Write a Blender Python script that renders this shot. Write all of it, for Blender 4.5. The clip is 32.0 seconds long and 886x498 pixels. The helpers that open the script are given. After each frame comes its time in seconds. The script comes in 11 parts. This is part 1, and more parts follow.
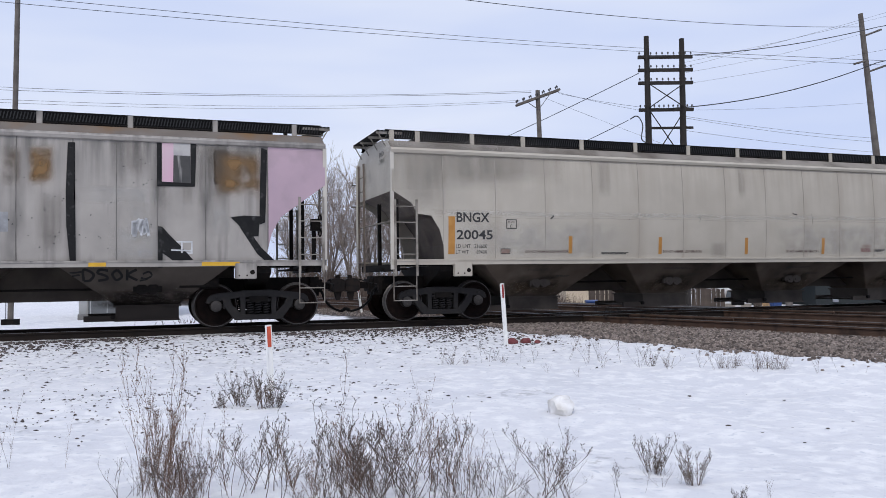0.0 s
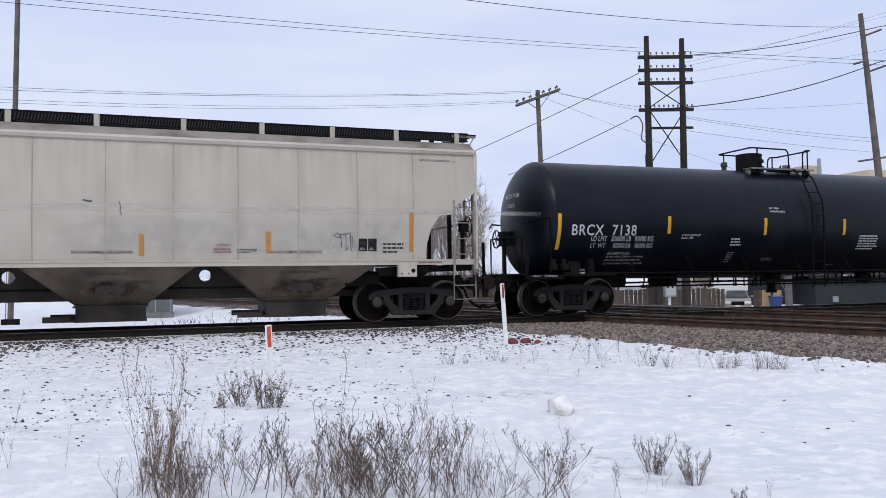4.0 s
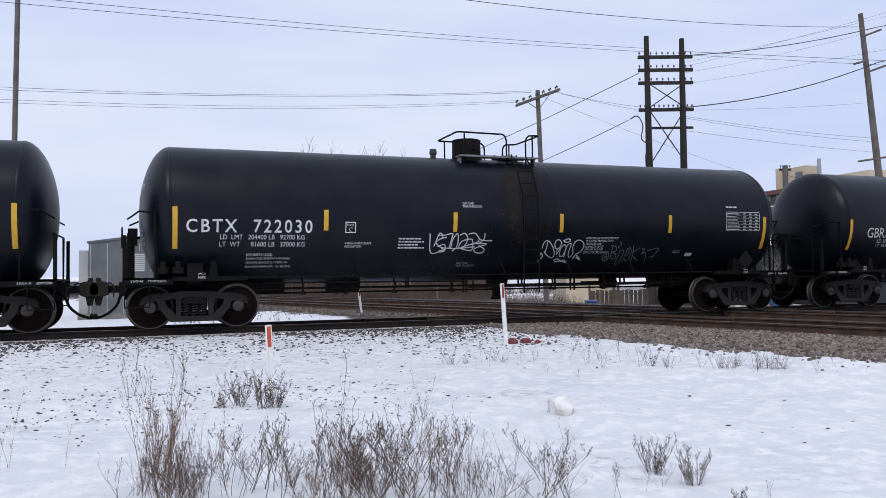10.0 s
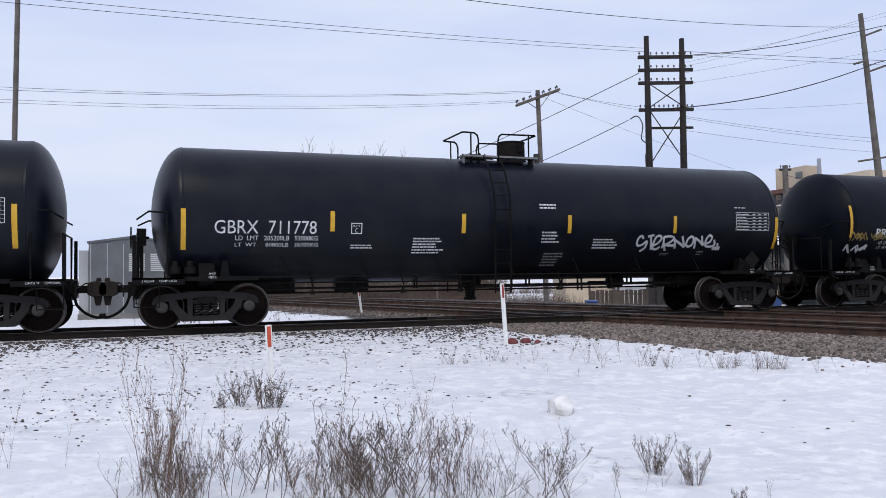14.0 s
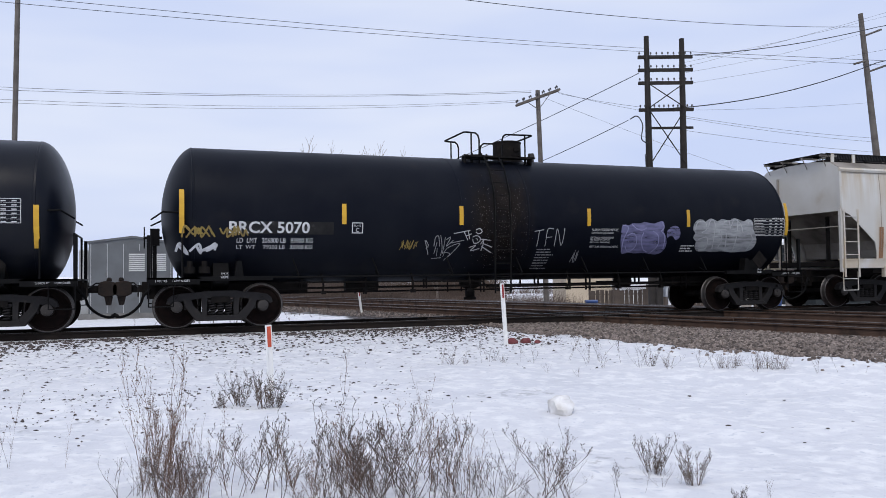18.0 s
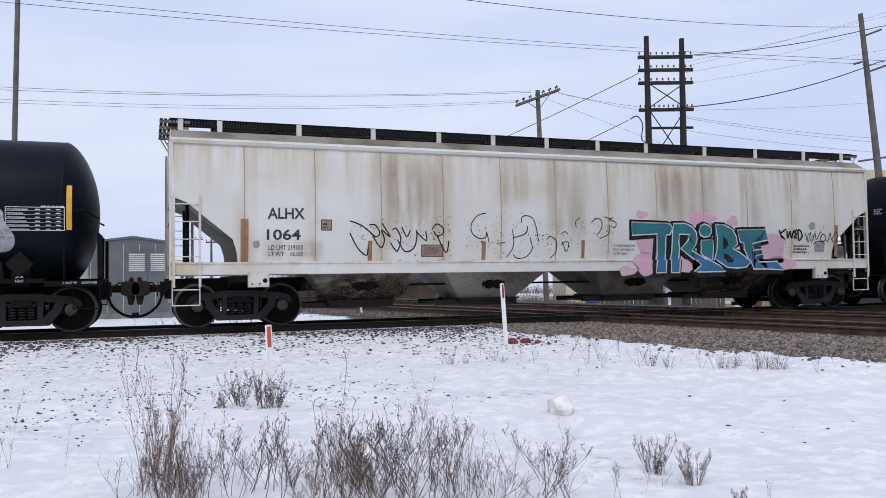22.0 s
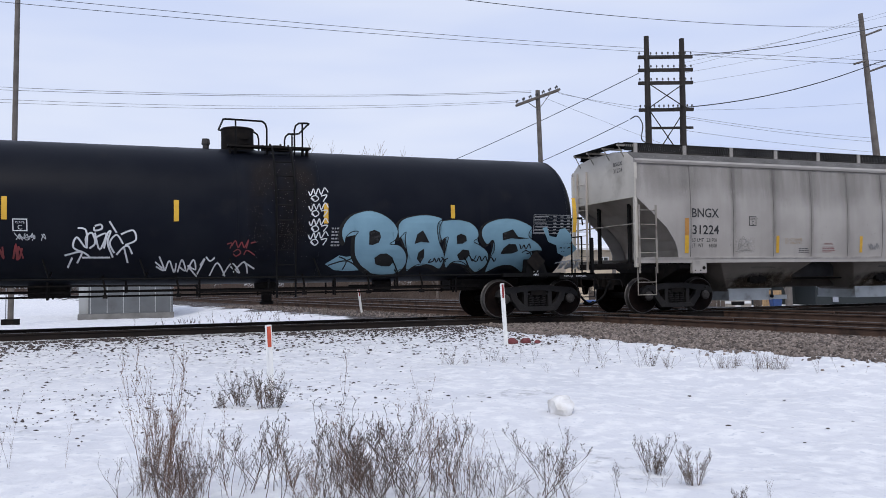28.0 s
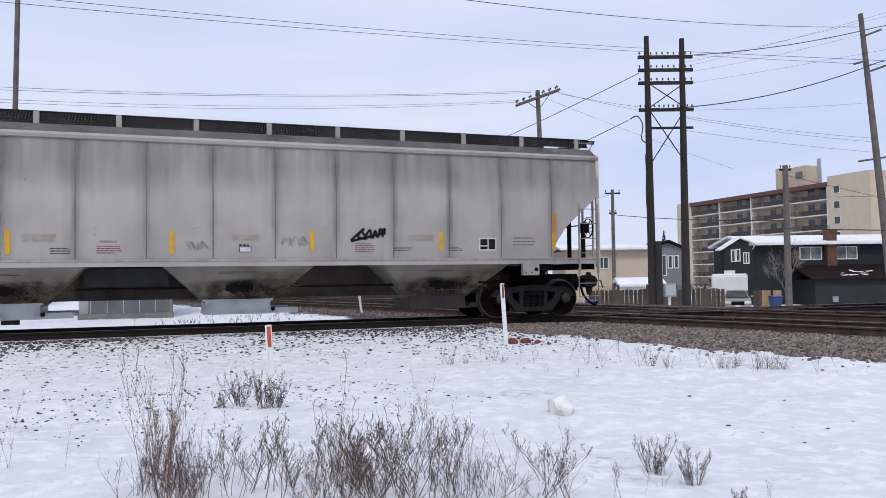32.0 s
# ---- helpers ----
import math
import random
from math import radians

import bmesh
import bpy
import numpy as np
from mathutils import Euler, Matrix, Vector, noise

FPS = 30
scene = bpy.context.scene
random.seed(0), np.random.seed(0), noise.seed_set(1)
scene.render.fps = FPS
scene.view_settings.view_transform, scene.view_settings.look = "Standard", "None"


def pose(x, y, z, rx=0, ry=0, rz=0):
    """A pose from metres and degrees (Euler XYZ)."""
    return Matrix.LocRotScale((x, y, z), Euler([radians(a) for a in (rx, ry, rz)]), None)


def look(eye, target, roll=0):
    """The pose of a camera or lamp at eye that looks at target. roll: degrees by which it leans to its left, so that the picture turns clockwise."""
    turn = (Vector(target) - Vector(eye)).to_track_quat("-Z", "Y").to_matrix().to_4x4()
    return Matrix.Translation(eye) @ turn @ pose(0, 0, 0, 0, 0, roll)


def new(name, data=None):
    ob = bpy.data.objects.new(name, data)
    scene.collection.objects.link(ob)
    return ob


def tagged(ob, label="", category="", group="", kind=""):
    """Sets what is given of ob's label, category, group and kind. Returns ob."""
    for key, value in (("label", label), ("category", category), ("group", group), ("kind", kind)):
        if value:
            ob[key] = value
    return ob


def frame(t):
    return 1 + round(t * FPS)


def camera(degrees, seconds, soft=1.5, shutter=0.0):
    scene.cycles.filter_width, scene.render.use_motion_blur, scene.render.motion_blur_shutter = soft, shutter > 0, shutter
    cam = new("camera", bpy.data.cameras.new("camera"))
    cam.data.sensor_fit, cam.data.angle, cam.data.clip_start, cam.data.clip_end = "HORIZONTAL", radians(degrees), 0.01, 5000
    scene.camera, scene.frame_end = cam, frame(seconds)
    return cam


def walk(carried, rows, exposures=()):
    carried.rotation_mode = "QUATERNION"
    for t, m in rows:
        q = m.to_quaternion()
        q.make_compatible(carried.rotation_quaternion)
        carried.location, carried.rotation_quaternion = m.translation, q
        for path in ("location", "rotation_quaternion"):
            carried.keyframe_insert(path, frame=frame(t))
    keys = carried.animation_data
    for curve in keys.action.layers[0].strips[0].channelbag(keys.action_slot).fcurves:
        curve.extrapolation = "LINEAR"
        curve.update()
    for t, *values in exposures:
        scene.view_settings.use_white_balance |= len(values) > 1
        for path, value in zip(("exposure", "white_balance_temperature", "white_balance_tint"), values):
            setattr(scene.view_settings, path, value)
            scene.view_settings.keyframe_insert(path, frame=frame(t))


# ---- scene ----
# camera: stands still beside the track; x runs along the train's track, z = 0 is the top of its rails
EYE = (0.0, -18.782, 0.992)
cam = camera(58.0, 32.0, soft=0.75, shutter=0.0)
STAND = look(EYE, (EYE[0] + 0.34518, EYE[1] + 0.93783, EYE[2] + 0.03635), -0.767)
walk(cam, [(0.0, STAND), (32.0, STAND)], exposures=[(0.0, 0.0), (32.0, 0.0)])

# ---- world and light: thin high overcast, a veiled sun behind the camera ----
world = bpy.data.worlds.new("overcast_sky")
scene.world = world
world.use_nodes = True
wn, wl = world.node_tree.nodes, world.node_tree.links
wn.clear()
w_out = wn.new("ShaderNodeOutputWorld")
w_bg = wn.new("ShaderNodeBackground")
sky = wn.new("ShaderNodeTexSky")
sky.sky_type = "NISHITA"
sky.sun_disc = False
sky.sun_elevation = radians(50)
sky.sun_rotation = radians(200)
sky.dust_density = 3.0
w_scale = wn.new("ShaderNodeVectorMath")
w_scale.operation = "SCALE"
w_scale.inputs["Scale"].default_value = 0.07
w_tc = wn.new("ShaderNodeTexCoord")
w_map = wn.new("ShaderNodeMapping")
w_map.inputs["Scale"].default_value = (1.0, 1.0, 5.0)
w_noise = wn.new("ShaderNodeTexNoise")
w_noise.inputs["Scale"].default_value = 2.2
w_noise.inputs["Detail"].default_value = 3.0
w_ramp = wn.new("ShaderNodeValToRGB")
w_ramp.color_ramp.elements[0].position = 0.30
w_ramp.color_ramp.elements[0].color = (0.645, 0.74, 1.02, 1)
w_ramp.color_ramp.elements[1].position = 0.72
w_ramp.color_ramp.elements[1].color = (0.85, 0.905, 1.06, 1)
w_mix = wn.new("ShaderNodeMix")
w_mix.data_type = "RGBA"
w_mix.inputs["Factor"].default_value = 0.88
wl.new(sky.outputs["Color"], w_scale.inputs[0])
wl.new(w_tc.outputs["Generated"], w_map.inputs["Vector"])
wl.new(w_map.outputs["Vector"], w_noise.inputs["Vector"])
wl.new(w_noise.outputs["Fac"], w_ramp.inputs["Fac"])
wl.new(w_scale.outputs["Vector"], w_mix.inputs["A"])
wl.new(w_ramp.outputs["Color"], w_mix.inputs["B"])
wl.new(w_mix.outputs["Result"], w_bg.inputs["Color"])
wl.new(w_bg.outputs["Background"], w_out.inputs["Surface"])

sun = new("sun", bpy.data.lights.new("sun", "SUN"))
sun.data.energy = 1.4
sun.data.angle = radians(14)
sun.data.color = (1.0, 0.95, 0.88)
sun.matrix_world = look((-30, -50, 70), (0, 0, 0))


# ---- materials ----
def nodes_of(name):
    m = bpy.data.materials.new(name)
    m.use_nodes = True
    nt = m.node_tree
    return m, nt.nodes, nt.links, nt.nodes["Principled BSDF"]


def add_noise(n, l, scale, detail=4.0, stretch=(1, 1, 1), coord="Object"):
    tc = n.new("ShaderNodeTexCoord")
    mp = n.new("ShaderNodeMapping")
    mp.inputs["Scale"].default_value = stretch
    tex = n.new("ShaderNodeTexNoise")
    tex.inputs["Scale"].default_value = scale
    tex.inputs["Detail"].default_value = detail
    l.new(tc.outputs[coord], mp.inputs["Vector"])
    l.new(mp.outputs["Vector"], tex.inputs["Vector"])
    return tex


def add_ramp(n, l, src, lo, hi, c0=(0, 0, 0, 1), c1=(1, 1, 1, 1)):
    r = n.new("ShaderNodeValToRGB")
    r.color_ramp.elements[0].position, r.color_ramp.elements[0].color = lo, c0
    r.color_ramp.elements[1].position, r.color_ramp.elements[1].color = hi, c1
    l.new(src, r.inputs["Fac"])
    return r.outputs["Color"]


def add_mix(n, l, fac, a, b):
    m = n.new("ShaderNodeMix")
    m.data_type = "RGBA"
    for key, v in (("Factor", fac), ("A", a), ("B", b)):
        if isinstance(v, (int, float)):
            m.inputs[key].default_value = v
        elif isinstance(v, tuple):
            m.inputs[key].default_value = v if len(v) == 4 else (*v, 1)
        else:
            l.new(v, m.inputs[key])
    return m.outputs["Result"]


def surface(name, base, rough=0.6, metal=0.0, second=None, scale=2.0, dirt=None, dirt_scale=1.2, dirt_lo=0.5, dirt_hi=0.75,
            streak=None, streak_lo=0.5, streak_hi=0.8, streak_scale=6.0, bump=0.15, bump_scale=60.0, bump_stretch=(1, 1, 1), tint=0.0, gloss=0.5, seams=None):
    """Painted or natural surface: two tones, dirt patches, upright streaks, painted seam shade and fine relief."""
    m, n, l, b = nodes_of(name)
    second = second or tuple(c * 0.8 for c in base)
    big = add_noise(n, l, scale, 5)
    col = add_mix(n, l, add_ramp(n, l, big.outputs["Fac"], 0.35, 0.68), base, second)
    if streak:
        st = add_noise(n, l, streak_scale, 4, (1, 1, 0.08))
        col = add_mix(n, l, add_ramp(n, l, st.outputs["Fac"], streak_lo, streak_hi), col, streak)
    if dirt:
        d = add_noise(n, l, dirt_scale, 7)
        col = add_mix(n, l, add_ramp(n, l, d.outputs["Fac"], dirt_lo, dirt_hi), col, dirt)
    # panel edges coloured darker: the shade of bulging sheets beside each seam
    if seams:
        gc = n.new("ShaderNodeTexCoord")
        sp = n.new("ShaderNodeSeparateXYZ")
        l.new(gc.outputs["Generated"], sp.inputs["Vector"])
        edge = n.new("ShaderNodeMath")
        edge.operation = "PINGPONG"
        edge.inputs[1].default_value = 0.5
        l.new(sp.outputs["X"], edge.inputs[0])
        shade_noise = add_noise(n, l, 2.2, 6, (1, 1, 0.35))
        near = n.new("ShaderNodeMath")
        near.operation = "MULTIPLY"
        l.new(add_ramp(n, l, edge.outputs["Value"], 0.0, 0.20, (1, 1, 1, 1), (0, 0, 0, 1)), near.inputs[0])
        l.new(add_ramp(n, l, shade_noise.outputs["Fac"], 0.36, 0.66), near.inputs[1])
        col = add_mix(n, l, near.outputs["Value"], col, seams)
        run = add_noise(n, l, 5.0, 5, (1, 1, 0.05))
        high = n.new("ShaderNodeMath")
        high.operation = "MULTIPLY"
        l.new(add_ramp(n, l, sp.outputs["Z"], 0.45, 1.0), high.inputs[0])
        l.new(add_ramp(n, l, run.outputs["Fac"], 0.40, 0.68), high.inputs[1])
        col = add_mix(n, l, high.outputs["Value"], col, seams)
    if tint:
        oi = n.new("ShaderNodeObjectInfo")
        col = add_mix(n, l, add_ramp(n, l, oi.outputs["Random"], 0.0, 1.0, (0, 0, 0, 1), (tint, tint, tint, 1)), col,
                      tuple(c * 0.45 for c in base))
    l.new(col, b.inputs["Base Color"])
    fine = add_noise(n, l, bump_scale, 5, bump_stretch)
    rr = n.new("ShaderNodeMapRange")
    rr.inputs["To Min"].default_value, rr.inputs["To Max"].default_value = max(0.02, rough - 0.12), min(1.0, rough + 0.12)
    l.new(big.outputs["Fac"], rr.inputs["Value"])
    l.new(rr.outputs["Result"], b.inputs["Roughness"])
    b.inputs["Metallic"].default_value = metal
    b.inputs["Specular IOR Level"].default_value = gloss
    if bump:
        bp = n.new("ShaderNodeBump")
        bp.inputs["Strength"].default_value = bump
        bp.inputs["Distance"].default_value = 0.01
        l.new(fine.outputs["Fac"], bp.inputs["Height"])
        l.new(bp.outputs["Normal"], b.inputs["Normal"])
    return m


STEEL_DARK = surface("dark_steel", (0.0065, 0.006, 0.006), 0.75, 0, (0.013, 0.011, 0.010), 5, (0.022, 0.017, 0.014), 9, 0.55, 0.8, gloss=0.09)
BLACK_PAINT = surface("black_paint", (0.0045, 0.0045, 0.005), 0.6, 0, (0.008, 0.008, 0.008), 3, gloss=0.07)
TANK_BLACK = surface("tank_black", (0.0030, 0.0044, 0.0096), 0.36, 0, (0.0075, 0.0088, 0.0125), 1.3, (0.012, 0.012, 0.0135), 2.0, 0.62, 0.85, (0.009, 0.0095, 0.012), 0.62, 0.9, 2.5, 0.06, 50, gloss=0.18)
TANK_WORN = surface("tank_black_worn", (0.0031, 0.0044, 0.0090), 0.44, 0, (0.006, 0.0075, 0.0120), 1.3, (0.012, 0.012, 0.014), 1.6, 0.62, 0.88, (0.0095, 0.010, 0.013), 0.60, 0.88, 2.5, 0.06, 50, gloss=0.09)
TRUCK_STEEL = surface("truck_steel", (0.0125, 0.0118, 0.0125), 0.7, 0, (0.020, 0.0185, 0.0185), 5, (0.030, 0.025, 0.022), 9, 0.58, 0.8, gloss=0.22)
BEARING_CAP = surface("bearing_cap", (0.030, 0.028, 0.028), 0.6, 0, (0.045, 0.040, 0.037), 9, gloss=0.3)
WHEEL_FACE = surface("wheel_face", (0.006, 0.0045, 0.0042), 0.8, 0, (0.013, 0.008, 0.007), 7, bump=0.3, gloss=0.06)
WHEEL_TREAD = surface("wheel_tread", (0.11, 0.10, 0.097), 0.5, 0.6, (0.07, 0.065, 0.06), 8)
COUPLER_RUST = surface("coupler_rust", (0.016, 0.0125, 0.011), 0.8, 0, (0.028, 0.019, 0.015), 6, (0.010, 0.009, 0.009), 8, 0.5, 0.7, bump=0.4, gloss=0.25)
RAIL_TOP = surface("rail_top", (0.11, 0.105, 0.10), 0.4, 0.6, (0.06, 0.056, 0.053), 3)
RAIL_SIDE = surface("rail_side", (0.062, 0.040, 0.030), 0.85, 0, (0.095, 0.058, 0.042), 2, (0.022, 0.017, 0.015), 3, 0.52, 0.72, bump=0.4, gloss=0.25)
RAIL_DARK = surface("rail_side_dark", (0.012, 0.0095, 0.0085), 0.85, 0, (0.022, 0.016, 0.013), 3, bump=0.4, gloss=0.2)
END_WHITE = surface("end_white", (0.58, 0.57, 0.54), 0.55, 0, (0.52, 0.50, 0.46), 1.5, (0.40, 0.33, 0.25), 1.0, 0.60, 0.85, bump=0.06)
END_GREY = surface("end_grey", (0.54, 0.51, 0.455), 0.65, 0, (0.47, 0.44, 0.39), 1.5, (0.20, 0.175, 0.145), 1.0, 0.58, 0.85, bump=0.06)
# paler than the paint: bounce light from the snow is put into the colour
SLOPE_BOUNCE = surface("slope_sheet_bounce", (0.50, 0.455, 0.40), 0.7, 0, (0.42, 0.375, 0.32), 1.5, (0.26, 0.21, 0.165), 1.0, 0.5, 0.8, bump=0.1)
LADDER_GREY = surface("ladder_grimy", (0.21, 0.19, 0.165), 0.75, 0, (0.29, 0.27, 0.24), 4, (0.08, 0.062, 0.05), 3, 0.5, 0.72, bump=0.2)
TIE_WOOD = surface("tie_wood", (0.055, 0.043, 0.035), 0.85, 0, (0.09, 0.07, 0.056), 4, bump=0.5, bump_stretch=(1, 6, 1), tint=0.5)
GREY_PAINT = surface("hopper_grey", (0.465, 0.43, 0.37), 0.6, 0, (0.415, 0.38, 0.325), 1.2, (0.36, 0.33, 0.285), 0.8, 0.58, 0.9, (0.37, 0.34, 0.295), 0.60, 0.9, 3.0, 0.06, 40, gloss=0.35, seams=(0.375, 0.335, 0.282))
GREY_COOL = surface("hopper_grey_cool", (0.385, 0.36, 0.335), 0.5, 0, (0.315, 0.293, 0.272), 1.0, (0.25, 0.232, 0.215), 0.9, 0.60, 0.95, (0.27, 0.25, 0.233), 0.58, 0.9, 3.0, 0.06, 40, gloss=0.55, seams=(0.23, 0.213, 0.197))
OLD_GREY = surface("hopper_faded", (0.305, 0.285, 0.262), 0.65, 0, (0.365, 0.34, 0.312), 1.6, (0.23, 0.15, 0.09), 0.55, 0.60, 0.78, (0.13, 0.12, 0.115), 0.55, 0.85, 4.0, 0.1, 40, gloss=0.35, seams=(0.11, 0.105, 0.10))
WHITE_PAINT = surface("hopper_white", (0.57, 0.56, 0.525), 0.5, 0, (0.62, 0.62, 0.60), 1.0, (0.46, 0.37, 0.24), 0.6, 0.56, 0.90, (0.50, 0.44, 0.35), 0.64, 0.95, 3.0, 0.06, 40, gloss=0.4, seams=(0.47, 0.39, 0.28))
SLOPE_DIRTY = surface("slope_sheet_dirty", (0.27, 0.245, 0.212), 0.7, 0, (0.22, 0.196, 0.168), 1.2, (0.10, 0.083, 0.068), 1.0, 0.52, 0.8, bump=0.1, gloss=0.3)
SLOPE_BROWN = surface("slope_sheet_brown", (0.15, 0.12, 0.10), 0.75, 0, (0.21, 0.175, 0.145), 1.2, (0.055, 0.046, 0.04), 1.1, 0.48, 0.75, bump=0.1, gloss=0.3)
SLOPE_PALE = surface("slope_sheet_pale", (0.36, 0.33, 0.29), 0.65, 0, (0.26, 0.23, 0.2), 1.2, (0.07, 0.06, 0.055), 1.0, 0.5, 0.75, bump=0.1)
DECK_GREY = surface("deck_grey", (0.20, 0.20, 0.21), 0.6, 0.2, (0.12, 0.12, 0.125), 4)
GALVANISED = surface("galvanised", (0.38, 0.40, 0.43), 0.45, 0.7, (0.30, 0.31, 0.34), 4)
PINK_PAINT = surface("pink_paint", (0.42, 0.305, 0.36), 0.6, 0, (0.37, 0.275, 0.325), 1.5, (0.26, 0.215, 0.22), 1.2, 0.5, 0.8)
YELLOW = surface("reflective_yellow", (0.62, 0.36, 0.02), 0.45, 0, (0.52, 0.29, 0.02), 6)
AMBER = surface("faded_amber", (0.38, 0.17, 0.03), 0.55, 0, (0.45, 0.22, 0.05), 6)
FADED_TAN = surface("faded_tan", (0.30, 0.215, 0.125), 0.65, 0, (0.35, 0.28, 0.2), 6, bump=0)
RUST_MARK = surface("faded_brown_mark", (0.30, 0.15, 0.07), 0.6, 0, (0.22, 0.11, 0.05), 6)


def soft_stain(name, color, most, lo=0.30, hi=0.62, scale=3.0, stretch=(1, 1, 1)):
    """Stains and painted shade with a ragged, fading rim, laid over a painted side."""
    m, n, l, b = nodes_of(name)
    tc = n.new("ShaderNodeTexCoord")
    sp = n.new("ShaderNodeSeparateXYZ")
    l.new(tc.outputs["Generated"], sp.inputs["Vector"])
    fac = add_ramp(n, l, add_noise(n, l, scale, 7, stretch).outputs["Fac"], lo, hi, (0.05, 0.05, 0.05, 1), (most, most, most, 1))
    for ax in ("X", "Z"):
        pp = n.new("ShaderNodeMath")
        pp.operation = "PINGPONG"
        pp.inputs[1].default_value = 0.5
        l.new(sp.outputs[ax], pp.inputs[0])
        mu = n.new("ShaderNodeMath")
        mu.operation = "MULTIPLY"
        l.new(fac, mu.inputs[0])
        l.new(add_ramp(n, l, pp.outputs["Value"], 0.0, 0.26), mu.inputs[1])
        fac = mu.outputs["Value"]
    b.inputs["Base Color"].default_value = (*color, 1)
    b.inputs["Roughness"].default_value = 0.8
    b.inputs["Specular IOR Level"].default_value = 0.2
    l.new(fac, b.inputs["Alpha"])
    return m




def spray_haze(name, color, second):
    """Thin, streaky roller paint that lets the surface below show through."""
    m, n, l, b = nodes_of(name)
    streak = add_noise(n, l, 9.0, 5, (0.25, 1, 1.6))
    cloud = add_noise(n, l, 2.5, 4)
    l.new(add_mix(n, l, add_ramp(n, l, cloud.outputs["Fac"], 0.35, 0.65), color, second), b.inputs["Base Color"])
    l.new(add_ramp(n, l, streak.outputs["Fac"], 0.30, 0.58, (0.45, 0.45, 0.45, 1), (1, 1, 1, 1)), b.inputs["Alpha"])
    b.inputs["Roughness"].default_value = 0.7
    return m


HAZE_LILAC = spray_haze("haze_lilac", (0.19, 0.19, 0.34), (0.13, 0.13, 0.25))
HAZE_SILVER = spray_haze("haze_silver", (0.40, 0.42, 0.44), (0.27, 0.28, 0.30))
STAIN_RUST = soft_stain("stain_rust", (0.22, 0.135, 0.065), 0.9)
STAIN_BROWN = soft_stain("stain_brown", (0.13, 0.095, 0.065), 0.6)
PATCH_DARK = soft_stain("patch_dark", (0.025, 0.02, 0.018), 0.75)
STAIN_PALE = soft_stain("stain_pale", (0.48, 0.47, 0.45), 0.45, 0.25, 0.8)
SCUFF_PALE = soft_stain("scuff_pale", (0.60, 0.575, 0.52), 0.55, 0.15, 0.75, 2.0, (0.4, 1, 1))
SCUFF_DARK = soft_stain("scuff_dark", (0.24, 0.22, 0.19), 0.38, 0.30, 0.7, 2.0)
DARK_FILM = soft_stain("dark_film", (0.16, 0.15, 0.14), 0.31, 0.25, 0.8, 2.2, (1, 1, 0.22))
STAIN_RUN = soft_stain("stain_run", (0.15, 0.135, 0.12), 0.42, 0.36, 0.72, 4.0, (1, 1, 0.06))
STAIN_RUN_RUST = soft_stain("stain_run_rust", (0.36, 0.25, 0.13), 0.42, 0.36, 0.75, 3.0, (1, 1, 0.12))
STAIN_TANK = soft_stain("stain_tank", (0.022, 0.017, 0.015), 0.8, 0.35, 0.6, 2.0, (1, 1, 0.3))
ROOF_RUST = surface("roof_rusty", (0.17, 0.15, 0.13), 0.75, 0, (0.12, 0.10, 0.085), 1.0, (0.17, 0.10, 0.05), 0.7, 0.45, 0.62, bump=0.1, gloss=0.3)
ROOF_GREY = surface("roof_grimy", (0.14, 0.135, 0.13), 0.7, 0, (0.09, 0.087, 0.084), 1.0, (0.05, 0.045, 0.04), 1.2, 0.5, 0.75, bump=0.1, gloss=0.3)
ROOF_PALE = surface("roof_pale", (0.26, 0.235, 0.205), 0.7, 0, (0.19, 0.17, 0.145), 1.0, (0.09, 0.075, 0.06), 1.0, 0.5, 0.72, bump=0.1, gloss=0.3)
SEAM_SOFT = surface("seam_soft", (0.28, 0.258, 0.225), 0.8, 0, (0.37, 0.345, 0.30), 2.0, bump=0)
SEAM_PALE = surface("seam_pale", (0.26, 0.22, 0.175), 0.8, 0, (0.36, 0.33, 0.29), 3.0, bump=0)
SEAM_DARK = surface("seam_grime", (0.10, 0.093, 0.085), 0.8, 0, (0.17, 0.16, 0.15), 3.0, bump=0)
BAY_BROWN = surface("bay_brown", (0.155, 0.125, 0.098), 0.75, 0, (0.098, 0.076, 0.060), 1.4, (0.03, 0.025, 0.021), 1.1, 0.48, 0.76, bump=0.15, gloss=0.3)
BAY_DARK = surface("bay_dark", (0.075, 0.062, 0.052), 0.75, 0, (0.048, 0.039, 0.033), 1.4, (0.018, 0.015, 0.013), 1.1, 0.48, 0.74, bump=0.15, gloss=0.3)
GRATING = surface("grating_steel", (0.020, 0.021, 0.023), 0.6, 0, (0.012, 0.012, 0.0135), 4, bump=0, gloss=0.3)
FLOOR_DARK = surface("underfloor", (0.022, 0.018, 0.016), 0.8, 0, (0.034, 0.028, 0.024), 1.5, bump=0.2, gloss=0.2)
LETTER_WHITE = surface("letter_white", (0.62, 0.63, 0.64), 0.6, 0, (0.45, 0.46, 0.47), 7, bump=0)
LETTER_GREY = surface("letter_grey", (0.28, 0.29, 0.30), 0.6, 0, (0.20, 0.20, 0.21), 7, bump=0)
LETTER_DARK = surface("letter_dark", (0.014, 0.014, 0.016), 0.6, 0, (0.035, 0.035, 0.036), 9, bump=0)
LETTER_MAROON = surface("letter_maroon", (0.055, 0.028, 0.027), 0.6, 0, (0.10, 0.055, 0.05), 9, bump=0)
LETTER_BROWN = surface("letter_brown", (0.22, 0.14, 0.11), 0.6, 0, (0.26, 0.2, 0.17), 9, bump=0)
PALE_SMEAR = surface("pale_smear", (0.42, 0.41, 0.40), 0.6, 0, (0.30, 0.29, 0.29), 4, bump=0)
